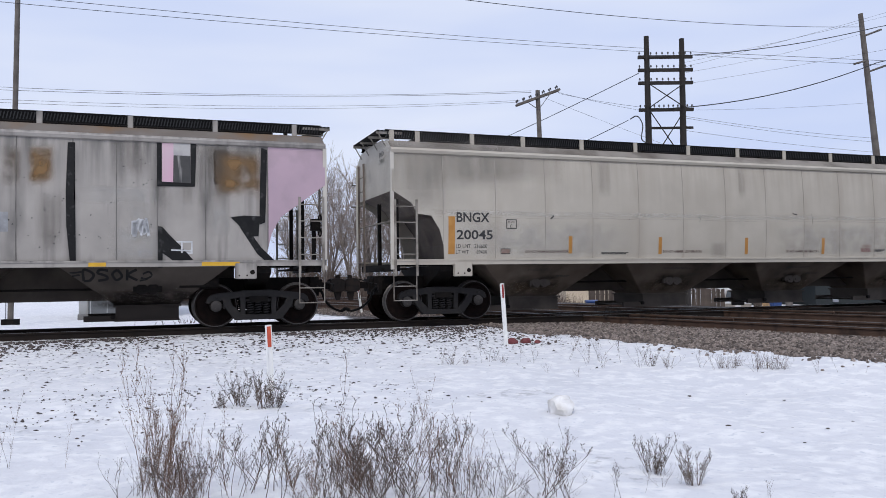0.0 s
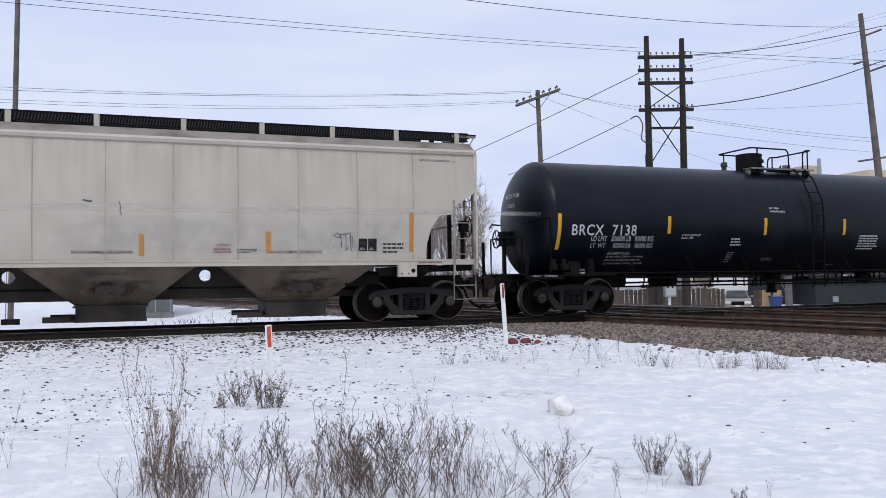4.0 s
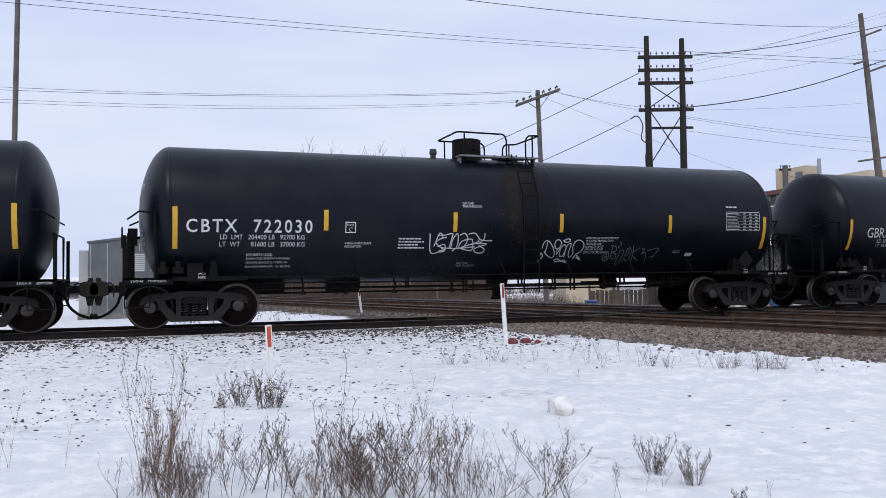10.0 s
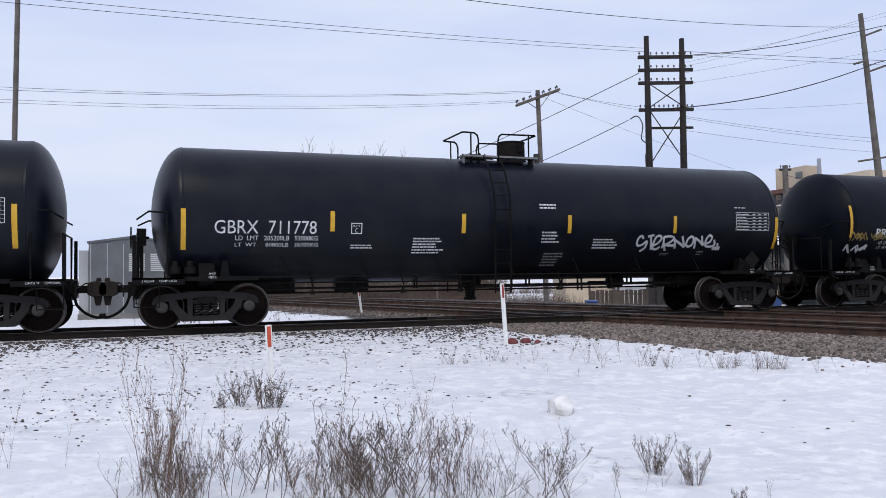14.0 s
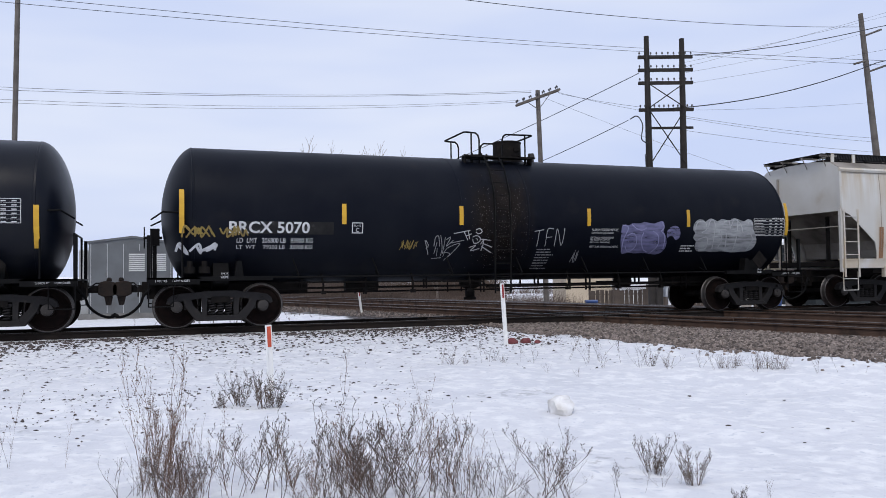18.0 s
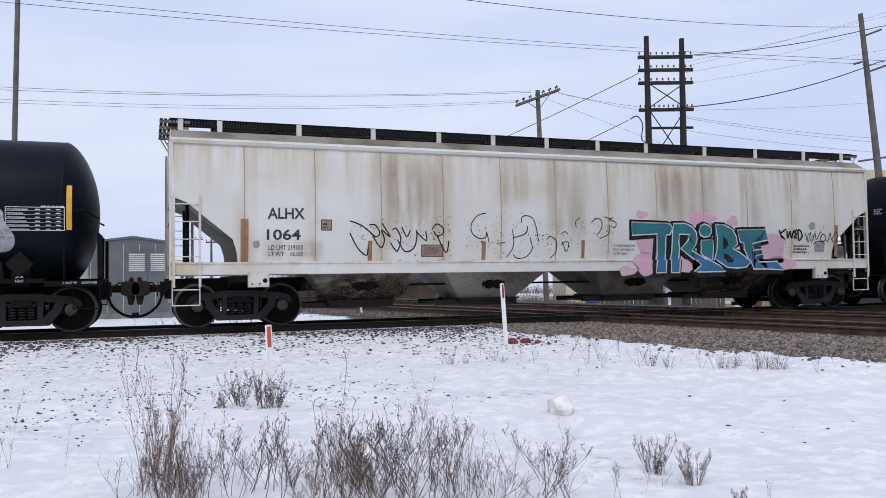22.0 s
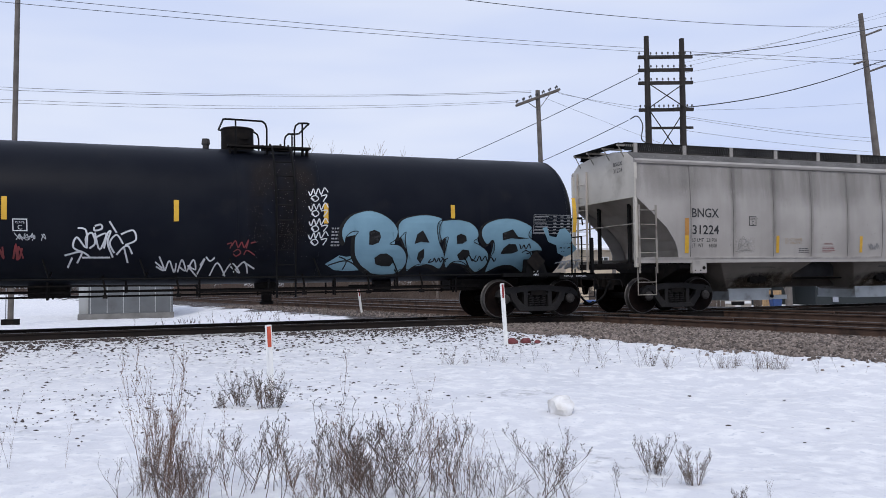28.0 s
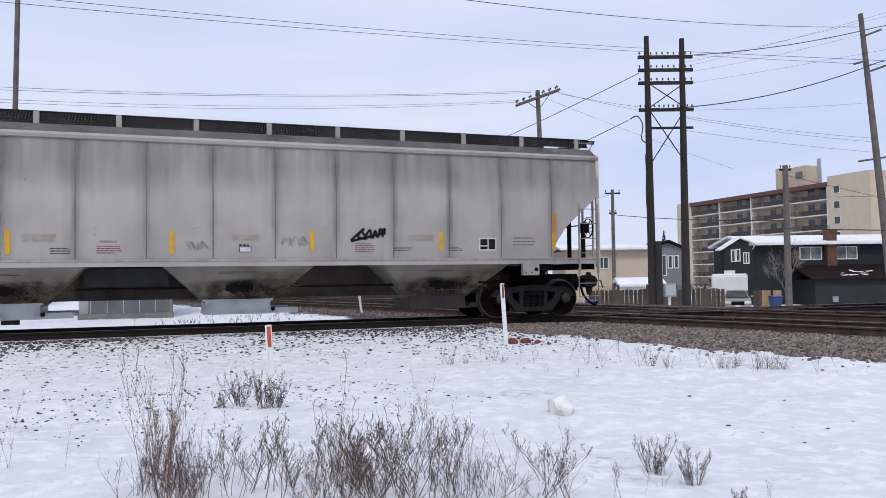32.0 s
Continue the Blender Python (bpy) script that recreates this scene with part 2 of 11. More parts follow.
SPRAY_BLACK = surface("spray_black", (0.008, 0.008, 0.009), 0.7, 0, (0.016, 0.016, 0.016), 5, (0.06, 0.06, 0.06), 7, 0.6, 0.75, bump=0, gloss=0.2)
SCRAPED = surface("scraped_black", (0.035, 0.035, 0.036), 0.7, 0, (0.06, 0.058, 0.056), 3, None, 1.2, 0.5, 0.75, (0.26, 0.25, 0.24), 0.52, 0.66, 9.0, bump=0)
SPRAY_WHITE = surface("spray_white", (0.60, 0.61, 0.63), 0.6, 0, (0.42, 0.43, 0.45), 5, bump=0)
SPRAY_SILVER = surface("spray_silver", (0.46, 0.48, 0.49), 0.5, 0.2, (0.30, 0.31, 0.33), 6, bump=0)
SPRAY_SAGE = surface("spray_sage", (0.13, 0.18, 0.18), 0.6, 0, (0.09, 0.125, 0.125), 6, bump=0)
SPRAY_LILAC_PALE = surface("spray_lilac_pale", (0.28, 0.28, 0.46), 0.55, 0, (0.21, 0.21, 0.36), 6, bump=0)
SPRAY_BLUE = surface("spray_sky_blue", (0.17, 0.31, 0.39), 0.6, 0, (0.14, 0.26, 0.33), 2, bump=0)
SPRAY_TEAL = surface("spray_teal", (0.012, 0.17, 0.18), 0.5, 0, (0.015, 0.11, 0.15), 1.5, bump=0)
SPRAY_SEA = surface("spray_sea_blue", (0.03, 0.13, 0.28), 0.5, 0, (0.02, 0.12, 0.22), 1.5, bump=0)
SPRAY_PINK = surface("spray_pink", (0.58, 0.32, 0.43), 0.6, 0, (0.52, 0.40, 0.44), 1.2, bump=0)
SPRAY_RED = surface("spray_red", (0.20, 0.02, 0.025), 0.6, 0, (0.12, 0.02, 0.02), 5, bump=0)
SPRAY_GOLD = surface("spray_gold", (0.24, 0.17, 0.03), 0.6, 0, (0.16, 0.11, 0.03), 5, bump=0)


# ---- mesh tools ----
def bm_new():
    return bmesh.new()


def box(bm, x0, x1, y0, y1, z0, z1):
    v = [bm.verts.new(p) for p in ((x0, y0, z0), (x1, y0, z0), (x1, y1, z0), (x0, y1, z0), (x0, y0, z1), (x1, y0, z1), (x1, y1, z1), (x0, y1, z1))]
    for f in ((0, 3, 2, 1), (4, 5, 6, 7), (0, 1, 5, 4), (1, 2, 6, 5), (2, 3, 7, 6), (3, 0, 4, 7)):
        bm.faces.new([v[i] for i in f])
    return bm


def rod(bm, a, b, r, n=8, r2=None):
    """A round bar from a to b, closed at both ends."""
    a, b = Vector(a), Vector(b)
    d = (b - a).normalized()
    side = d.orthogonal().normalized()
    up = d.cross(side)
    r2 = r if r2 is None else r2
    rings = []
    for c, rad in ((a, r), (b, r2)):
        rings.append([bm.verts.new(c + (side * math.cos(2 * math.pi * i / n) + up * math.sin(2 * math.pi * i / n)) * rad) for i in range(n)])
    for i in range(n):
        j = (i + 1) % n
        bm.faces.new((rings[0][i], rings[0][j], rings[1][j], rings[1][i]))
    bm.faces.new(rings[0][::-1])
    bm.faces.new(rings[1])
    return bm


def pipe(bm, pts, r, n=6):
    """A bent round bar: one closed tube through all the points."""
    pts = [Vector(p) for p in pts]
    rings, side = [], None
    for i, p in enumerate(pts):
        a, b = pts[max(i - 1, 0)], pts[min(i + 1, len(pts) - 1)]
        d = ((p - a).normalized() + (b - p).normalized()).normalized() if 0 < i < len(pts) - 1 else (b - a).normalized()
        side = d.orthogonal() if side is None else side - d * side.dot(d)
        side = side.normalized() if side.length > 1e-6 else d.orthogonal().normalized()
        up = d.cross(side)
        k = 1.0 if not 0 < i < len(pts) - 1 else min(1.4, 1.0 / max(d.dot((b - p).normalized()), 0.6))
        rings.append([bm.verts.new(p + (side * math.cos(2 * math.pi * j / n) + up * math.sin(2 * math.pi * j / n)) * r * k) for j in range(n)])
    for a, b in zip(rings, rings[1:]):
        for j in range(n):
            q = (j + 1) % n
            bm.faces.new((a[j], a[q], b[q], b[j]))
    bm.faces.new(rings[0][::-1])
    bm.faces.new(rings[-1])
    return bm


def prism(bm, outline, y0, y1):
    """An outline in x and z, carried from y0 to y1."""
    front = [bm.verts.new((x, y0, z)) for x, z in outline]
    back = [bm.verts.new((x, y1, z)) for x, z in outline]
    k = len(outline)
    bm.faces.new(front)
    bm.faces.new(back[::-1])
    for i in range(k):
        j = (i + 1) % k
        bm.faces.new((front[j], front[i], back[i], back[j]))
    return bm


def prism_x(bm, outline, x0, x1):
    """An outline in y and z, carried from x0 to x1."""
    a = [bm.verts.new((x0, y, z)) for y, z in outline]
    b = [bm.verts.new((x1, y, z)) for y, z in outline]
    k = len(outline)
    bm.faces.new(a[::-1])
    bm.faces.new(b)
    for i in range(k):
        j = (i + 1) % k
        bm.faces.new((a[i], a[j], b[j], b[i]))
    return bm


def lathe(bm, profile, axis="y", n=36, at=(0, 0, 0), mats=None):
    """Turns (radius, along) pairs round an axis through at."""
    rings = []
    for r, s in profile:
        ring = []
        for i in range(n if r > 1e-6 else 1):
            c, d = r * math.cos(2 * math.pi * i / n), r * math.sin(2 * math.pi * i / n)
            p = {"y": (c, s, d), "x": (s, c, d), "z": (c, d, s)}[axis]
            ring.append(bm.verts.new((p[0] + at[0], p[1] + at[1], p[2] + at[2])))
        rings.append(ring)
    for k, (a, b) in enumerate(zip(rings, rings[1:])):
        for i in range(n):
            j = (i + 1) % n
            if len(a) == 1 and len(b) == 1:
                continue
            f = bm.faces.new([a[0], b[i], b[j]] if len(a) == 1 else [a[i], a[j], b[0]] if len(b) == 1 else [a[i], a[j], b[j], b[i]])
            if mats:
                f.material_index = mats[k]
    return bm


MESHES = {}


def mesh_of(bm, mats, smooth=False, name="mesh"):
    bmesh.ops.recalc_face_normals(bm, faces=bm.faces)
    me = bpy.data.meshes.new(name)
    bm.to_mesh(me)
    bm.free()
    for m in mats if isinstance(mats, (list, tuple)) else [mats]:
        me.materials.append(m)
    if smooth:
        me.polygons.foreach_set("use_smooth", [True] * len(me.polygons))
        me.set_sharp_from_angle(angle=radians(38))
    return me


def part(name, bm, material, parent, label="", smooth=False, at=None):
    """Links a bmesh, or a mesh that is shared, as one mesh object under a thing or a part."""
    me = bm if isinstance(bm, bpy.types.Mesh) else mesh_of(bm, material, smooth, name)
    ob = new(name, me)
    ob.parent = parent
    if at is not None:
        ob.matrix_basis = at
    if label:
        ob["label"] = label
    return ob


def thing(name, m=None, label="", category="", group="", kind=""):
    ob = new(name)
    if m is not None:
        ob.matrix_basis = m
    ob.empty_display_size = 0.2
    return tagged(ob, label, category, group, kind)


def cached(key, make, mats, smooth=False):
    if key not in MESHES:
        MESHES[key] = mesh_of(make(), mats, smooth, key)
    return MESHES[key]


def letters(text, offset=0.0, spacing=1.0):
    """The flat mesh of a text in the built-in font: (x, y) corners and faces; offset thickens the strokes."""
    cu = bpy.data.curves.new("t", "FONT")
    cu.body, cu.size, cu.resolution_u, cu.offset, cu.space_character = text, 1.0, 3, offset, spacing
    ob = bpy.data.objects.new("t", cu)
    me = bpy.data.meshes.new_from_object(ob)
    co = [v.co.copy() for v in me.vertices]
    faces = [list(p.vertices) for p in me.polygons]
    bpy.data.objects.remove(ob)
    bpy.data.curves.remove(cu)
    bpy.data.meshes.remove(me)
    return co, faces


def flat_text(text, x0, x1, z0, z1, offset=0.0, spacing=1.0):
    """Text as a flat bmesh in x and z that fills x0..x1 and z0..z1."""
    co, faces = letters(text, offset, spacing)
    bx = (min(c.x for c in co), max(c.x for c in co), min(c.y for c in co), max(c.y for c in co))
    bm = bm_new()
    vs = [bm.verts.new((x0 + (c.x - bx[0]) / (bx[1] - bx[0]) * (x1 - x0), 0, z0 + (c.y - bx[2]) / (bx[3] - bx[2]) * (z1 - z0))) for c in co]
    for f in faces:
        try:
            bm.faces.new([vs[i] for i in f])
        except ValueError:
            pass
    return bm


def bars(bm, x0, x1, z0, z1, rows, fill=0.55, seed=1):
    """Lines of writing too small to read, as plain bars."""
    r = random.Random(seed)
    step = (z1 - z0) / rows
    for i in range(rows):
        z = z1 - (i + 1) * step
        end = x1 - (x1 - x0) * r.uniform(0, 0.3)
        x = x0
        while x < end - 0.02:
            w = min(r.uniform(0.03, 0.11), end - x)
            rect(bm, x, x + w, z, z + step * fill)
            x += w + 0.018
    return bm


def rect(bm, x0, x1, z0, z1):
    bm.faces.new([bm.verts.new(p) for p in ((x0, 0, z0), (x1, 0, z0), (x1, 0, z1), (x0, 0, z1))])
    return bm


def ribbon(bm, pts, w):
    """A brush stroke of width w along flat (x, z) points."""
    k = len(pts)
    left, right = [], []
    for i in range(k):
        a, b = Vector(pts[max(i - 1, 0)]), Vector(pts[min(i + 1, k - 1)])
        d = b - a
        d = d.normalized() if d.length > 1e-9 else Vector((1, 0))
        nrm = Vector((-d.y, d.x)) * w / 2
        p = Vector(pts[i])
        left.append(bm.verts.new((p.x + nrm.x, 0, p.y + nrm.y)))
        right.append(bm.verts.new((p.x - nrm.x, 0, p.y - nrm.y)))
    for i in range(k - 1):
        bm.faces.new((left[i], right[i], right[i + 1], left[i + 1]))
    return bm


def smooth_line(pts, n=5):
    """Points along a soft curve through pts."""
    out = []
    p = [Vector(q) for q in pts]
    for i in range(len(p) - 1):
        p0, p1, p2, p3 = p[max(i - 1, 0)], p[i], p[i + 1], p[min(i + 2, len(p) - 1)]
        for k in range(n):
            t = k / n
            out.append(0.5 * (2 * p1 + (p2 - p0) * t + (2 * p0 - 5 * p1 + 4 * p2 - p3) * t * t + (3 * p1 - p0 - 3 * p2 + p3) * t ** 3))
    out.append(p[-1])
    return out


def scrawl(x0, x1, z0, z1, seed, w=0.03, count=6):
    """A tangle of spray strokes, side by side like the letters of a tag."""
    r = random.Random(seed)
    bm = bm_new()
    step = (x1 - x0) / count
    for i in range(count):
        cx = x0 + (i + 0.5) * step
        pts = []
        for k in range(r.randint(4, 7)):
            pts.append((cx + r.uniform(-0.75, 0.75) * step, z0 + (z1 - z0) * (0.5 + 0.5 * (1 if k % 2 else -1) * r.uniform(0.3, 1.0))))
        ribbon(bm, smooth_line(pts), w)
    return bm


def blob(bm, cx, cz, rx, rz, seed, n=28, rough=0.12):
    r = random.Random(seed)
    ph = [r.uniform(0, 6.28) for _ in range(4)]
    vs = []
    for i in range(n):
        a = 2 * math.pi * i / n
        k = 1 + rough * (math.sin(3 * a + ph[0]) + 0.6 * math.sin(5 * a + ph[1]) + 0.4 * math.sin(9 * a + ph[2]))
        vs.append(bm.verts.new((cx + rx * k * math.cos(a), 0, cz + rz * k * math.sin(a))))
    bm.faces.new(vs)
    return bm


def lay_on(bm, depth_at, cuts, lift):
    """Cuts a flat bmesh at the heights in cuts and lays it on a side whose y at height z is depth_at(z)."""
    zs = [v.co.z for v in bm.verts]
    lo, hi = min(zs), max(zs)
    bmesh.ops.triangulate(bm, faces=bm.faces)
    for z in cuts:
        if lo < z < hi:
            bmesh.ops.bisect_plane(bm, geom=bm.verts[:] + bm.edges[:] + bm.faces[:], plane_co=(0, 0, z), plane_no=(0, 0, 1))
    for v in bm.verts:
        v.co.y = depth_at(v.co.z) - lift
    return bm


# ---- running gear, shared by all cars ----
AXLES = []
WHEEL_R = 0.457


def wheel_mesh():
    prof = [(0.09, 0.10), (0.15, 0.10), (0.16, 0.05), (0.36, 0.045), (0.385, 0.085), (0.485, 0.085), (0.488, 0.065), (0.464, 0.045), (0.455, -0.06),
            (0.447, -0.068), (0.434, -0.068), (0.395, -0.064), (0.375, -0.035), (0.25, -0.01), (0.165, -0.05), (0.15, -0.085), (0.09, -0.085)]
    return lathe(bm_new(), prof, "y", 40, (0, 0, 0), [0, 0, 0, 0, 0, 0, 1, 1, 1, 1, 0, 0, 0, 0, 0, 0])


def axle_mesh():
    """Axle, bearings with bolted end caps; the caps take the second material."""
    bm = rod(bm_new(), (0, -1.0, 0), (0, 1.0, 0), 0.085, 12)
    for s in (-1, 1):
        rod(bm, (0, 0.93 * s, 0), (0, 1.09 * s, 0), 0.132, 20)
        k = len(bm.faces)
        lathe(bm, [(0.0, 1.09 * s), (0.118, 1.09 * s), (0.112, 1.125 * s), (0.086, 1.14 * s), (0.0, 1.145 * s)], "y", 20)
        for q in range(3):
            a = q * 2.094 + 0.4
            rod(bm, (0.058 * math.cos(a), 1.13 * s, 0.058 * math.sin(a)), (0.058 * math.cos(a), 1.165 * s, 0.058 * math.sin(a)), 0.019, 6)
        bm.faces.ensure_lookup_table()
        for f in bm.faces[k:]:
            f.material_index = 1
    return bm


def side_frame_mesh():
    """Cast side frame: bowed top chord, broad diagonals with open triangles, spring seat, jaws over the bearings."""
    bm = bm_new()
    prism(bm, [(-1.10, 0.52), (-1.07, 0.63), (-0.98, 0.70), (-0.80, 0.735), (-0.50, 0.745), (-0.30, 0.79), (0.30, 0.79), (0.50, 0.745), (0.80, 0.735), (0.98, 0.70), (1.07, 0.63), (1.10, 0.52),
               (1.03, 0.50), (0.98, 0.575), (0.80, 0.575), (0.62, 0.60), (0.40, 0.645), (-0.40, 0.645), (-0.62, 0.60), (-0.80, 0.575), (-0.98, 0.575), (-1.03, 0.50)], -0.10, 0.07)
    for s in (-1, 1):
        prism(bm, [(0.60 * s, 0.61), (0.77 * s, 0.60), (0.72 * s, 0.44), (0.50 * s, 0.15), (0.30 * s, 0.15), (0.34 * s, 0.26), (0.56 * s, 0.47)], -0.098, 0.06)
        prism(bm, [(0.275 * s, 0.66), (0.40 * s, 0.66), (0.37 * s, 0.52), (0.37 * s, 0.30), (0.43 * s, 0.20), (0.275 * s, 0.20)], -0.085, 0.045)
        box(bm, 0.889 * s - 0.15, 0.889 * s + 0.15, -0.075, 0.05, 0.570, 0.62)
        prism(bm, [(0.67 * s, 0.60), (0.745 * s, 0.60), (0.745 * s, 0.40), (0.70 * s, 0.38)], -0.07, 0.04)
        rod(bm, (0.889 * s, -0.135, 0.655), (0.889 * s, -0.095, 0.655), 0.03, 8)
    prism(bm, [(-0.50, 0.15), (0.50, 0.15), (0.40, 0.265), (-0.40, 0.265)], -0.115, 0.085)
    box(bm, -0.27, 0.27, -0.07, 0.05, 0.54, 0.60)
    bmesh.ops.bevel(bm, geom=bm.edges[:], offset=0.010, segments=1, affect="EDGES")
    return bm


def spring_mesh():
    bm = bm_new()
    pts = [(0.065 * math.cos(a), 0.065 * math.sin(a), 0.27 + 0.27 * a / (2 * math.pi * 5)) for a in [2 * math.pi * 5 * k / 50 for k in range(51)]]
    return pipe(bm, pts, 0.017, 5)


def bolster_mesh():
    bm = prism_x(bm_new(), [(-1.12, 0.54), (-1.12, 0.66), (-0.4, 0.78), (0.4, 0.78), (1.12, 0.66), (1.12, 0.54), (0.4, 0.36), (-0.4, 0.36)], -0.2, 0.2)
    for x in (-0.45, 0.45):
        rod(bm, (x, -0.8, 0.36), (x, 0.8, 0.36), 0.035, 8)
        for s in (-1, 1):
            box(bm, x - 0.05, x + 0.05, 0.70 * s - 0.06, 0.70 * s + 0.06, 0.26, 0.46)
    return bm


def truck(car, xc, tint=0):
    for s in (-1, 1):
        sf = part("side_frame", cached("side_frame", side_frame_mesh, TRUCK_STEEL), None, car, "dark cast steel truck side frame", at=pose(xc, 1.0 * s, 0, 0, 0, 0 if s < 0 else 180))
        for k in (-1, 0, 1):
            part("spring", cached("spring", spring_mesh, TRUCK_STEEL, True), None, sf, at=pose(0.17 * k, -0.02, 0))
    part("bolster", cached("bolster", bolster_mesh, STEEL_DARK), None, car, at=pose(xc, 0, 0))
    for dx in (-0.889, 0.889):
        ax = part("axle", cached("axle", axle_mesh, [STEEL_DARK, BEARING_CAP], True), None, car, at=pose(xc + dx, 0, WHEEL_R))
        for s in (-1, 1):
            part("wheel", cached("wheel", wheel_mesh, [WHEEL_FACE, WHEEL_TREAD], True), None, ax, "steel wheel with a worn bright rim", at=pose(0, 0.765 * s, 0, 0, 0, 0 if s < 0 else 180))
        AXLES.append((ax, xc + dx))


def coupler(car, x, s):
    """Draft gear, knuckle, uncoupling lever and hose at one end; x: the face of the end, s: which way it points."""
    def placed(bm):
        for v in bm.verts:
            v.co.x = x + v.co.x * s
        return bm

    bm = box(bm_new(), -0.1, 0.10, -0.34, 0.34, 0.62, 1.06)
    box(bm, 0.10, 0.20, -0.22, 0.22, 0.70, 1.0)
    box(bm, -0.05, 0.46, -0.09, 0.09, 0.77, 0.93)
    part("striker", placed(bm), STEEL_DARK, car)
    bm = prism(bm_new(), [(0.40, 0.74), (0.50, 0.69), (0.66, 0.69), (0.76, 0.73), (0.79, 0.80), (0.79, 0.92), (0.74, 0.99), (0.60, 1.03), (0.46, 1.01), (0.40, 0.95)], -0.18, 0.15)
    prism(bm, [(0.56, 0.50), (0.66, 0.50), (0.70, 0.70), (0.52, 0.70)], -0.10, 0.0)
    prism(bm, [(0.56, 1.02), (0.68, 1.02), (0.66, 1.10), (0.58, 1.10)], -0.08, 0.05)
    bmesh.ops.bevel(bm, geom=[e for e in bm.edges if e.calc_length() > 0.08], offset=0.015, segments=1, affect="EDGES")
    part("coupler", placed(bm), COUPLER_RUST, car, "dark rusty knuckle coupler")
    bm = pipe(bm_new(), [(0.58, -0.12, 0.98), (0.36, -0.16, 0.98), (0.30, -0.34, 0.92), (0.26, -1.22, 0.88), (0.26, -1.32, 0.70)], 0.014, 6)
    part("uncoupling_lever", placed(bm), STEEL_DARK, car, smooth=True)
    hose = smooth_line([Vector((0.06, -0.36, 0.80)), Vector((0.16, -0.40, 0.70)), Vector((0.24, -0.40, 0.50)), Vector((0.42, -0.36, 0.33)), Vector((0.62, -0.28, 0.25)), Vector((0.71, -0.22, 0.27))], 5)
    bm = pipe(bm_new(), [tuple(p) for p in hose], 0.030, 7)
    rod(bm, (0.03, -0.36, 0.84), (0.09, -0.37, 0.77), 0.045, 8)
    rod(bm, (0.68, -0.23, 0.26), (0.76, -0.20, 0.30), 0.045, 8)
    part("air_hose", placed(bm), BLACK_PAINT, car, "hanging black rubber air hose", True)


def decal(car, bm, mat, side, cuts, name="lettering", lift=0.006, label=""):
    return part(name, lay_on(bm, side, cuts, lift), mat, car, label)


# ---- covered hopper cars ----
H_ROWS = [1.40, 1.6, 1.8, 2.0, 2.2, 2.4, 2.6, 2.8, 3.0, 3.2, 3.4, 3.6, 3.8, 3.97]
H_Y = [1.55, 1.572, 1.59, 1.603, 1.612, 1.618, 1.62, 1.62, 1.617, 1.61, 1.60, 1.585, 1.565, 1.54]


def hopper_side(z):
    return -float(np.interp(z, H_ROWS, H_Y))


def low_edge(cut, d):
    return float(np.interp(d, [c[0] for c in cut], [c[1] for c in cut]))


def side_panel_mesh(x0, x1, half, cut, sill, s):
    bm = bm_new()
    xs = sorted({x0, x1, *[x for c in cut for x in (-half + c[0], half - c[0]) if x0 < x < x1], *[x0 + (x1 - x0) * k / 3 for k in (1, 2)]})
    cols = []
    for x in xs:
        d = half - abs(x)
        z0 = max(sill, low_edge(cut, d)) if d < cut[-1][0] else sill
        zs = [z0] + [z for z in H_ROWS if z > z0 + 0.02]
        while len(zs) < len(H_ROWS) + 1:
            zs.insert(0, z0)
        cols.append((x, zs))
    grid = [[bm.verts.new((x, hopper_side(z) * -s, z)) for z in zs] for x, zs in cols]
    inner = [[bm.verts.new((x, (hopper_side(z) + 0.03) * -s, z)) for z in zs] for x, zs in cols]
    for g in (grid, inner):
        for a, b in zip(g, g[1:]):
            for k in range(len(H_ROWS)):
                f = [a[k], b[k], b[k + 1], a[k + 1]]
                try:
                    bm.faces.new(f)
                except ValueError:
                    pass
    for a, b, c, d in zip(grid, grid[1:], inner, inner[1:]):
        bm.faces.new((a[0], b[0], d[0], c[0]))
    for k in range(len(H_ROWS)):
        bm.faces.new((grid[0][k], grid[0][k + 1], inner[0][k + 1], inner[0][k]))
        bm.faces.new((grid[-1][k], grid[-1][k + 1], inner[-1][k + 1], inner[-1][k]))
    bmesh.ops.remove_doubles(bm, verts=bm.verts, dist=0.0005)
    return bm


def web_plate(x0, x1, z0, z1, holes, r):
    """A plate along the car's middle, cut by round holes."""
    bm = bm_new()
    left, w = x0, r * 1.3
    for hx, hz in holes:
        box(bm, left, hx - w, -0.05, 0.05, z0, z1)
        box(bm, hx - w, hx + w, -0.05, 0.05, z0, hz - w)
        box(bm, hx - w, hx + w, -0.05, 0.05, hz + w, z1)
        for k in range(16):
            a, b = k * math.pi / 8, (k + 1) * math.pi / 8
            quad = []
            for t, inner in ((a, True), (b, True), (b, False), (a, False)):
                c, q = math.cos(t), math.sin(t)
                m = r if inner else w / max(abs(c), abs(q))
                quad.append((hx + m * c, hz + m * q))
            prism(bm, quad, -0.05, 0.05)
        left = hx + w
    box(bm, left, x1, -0.05, 0.05, z0, z1)
    return bm


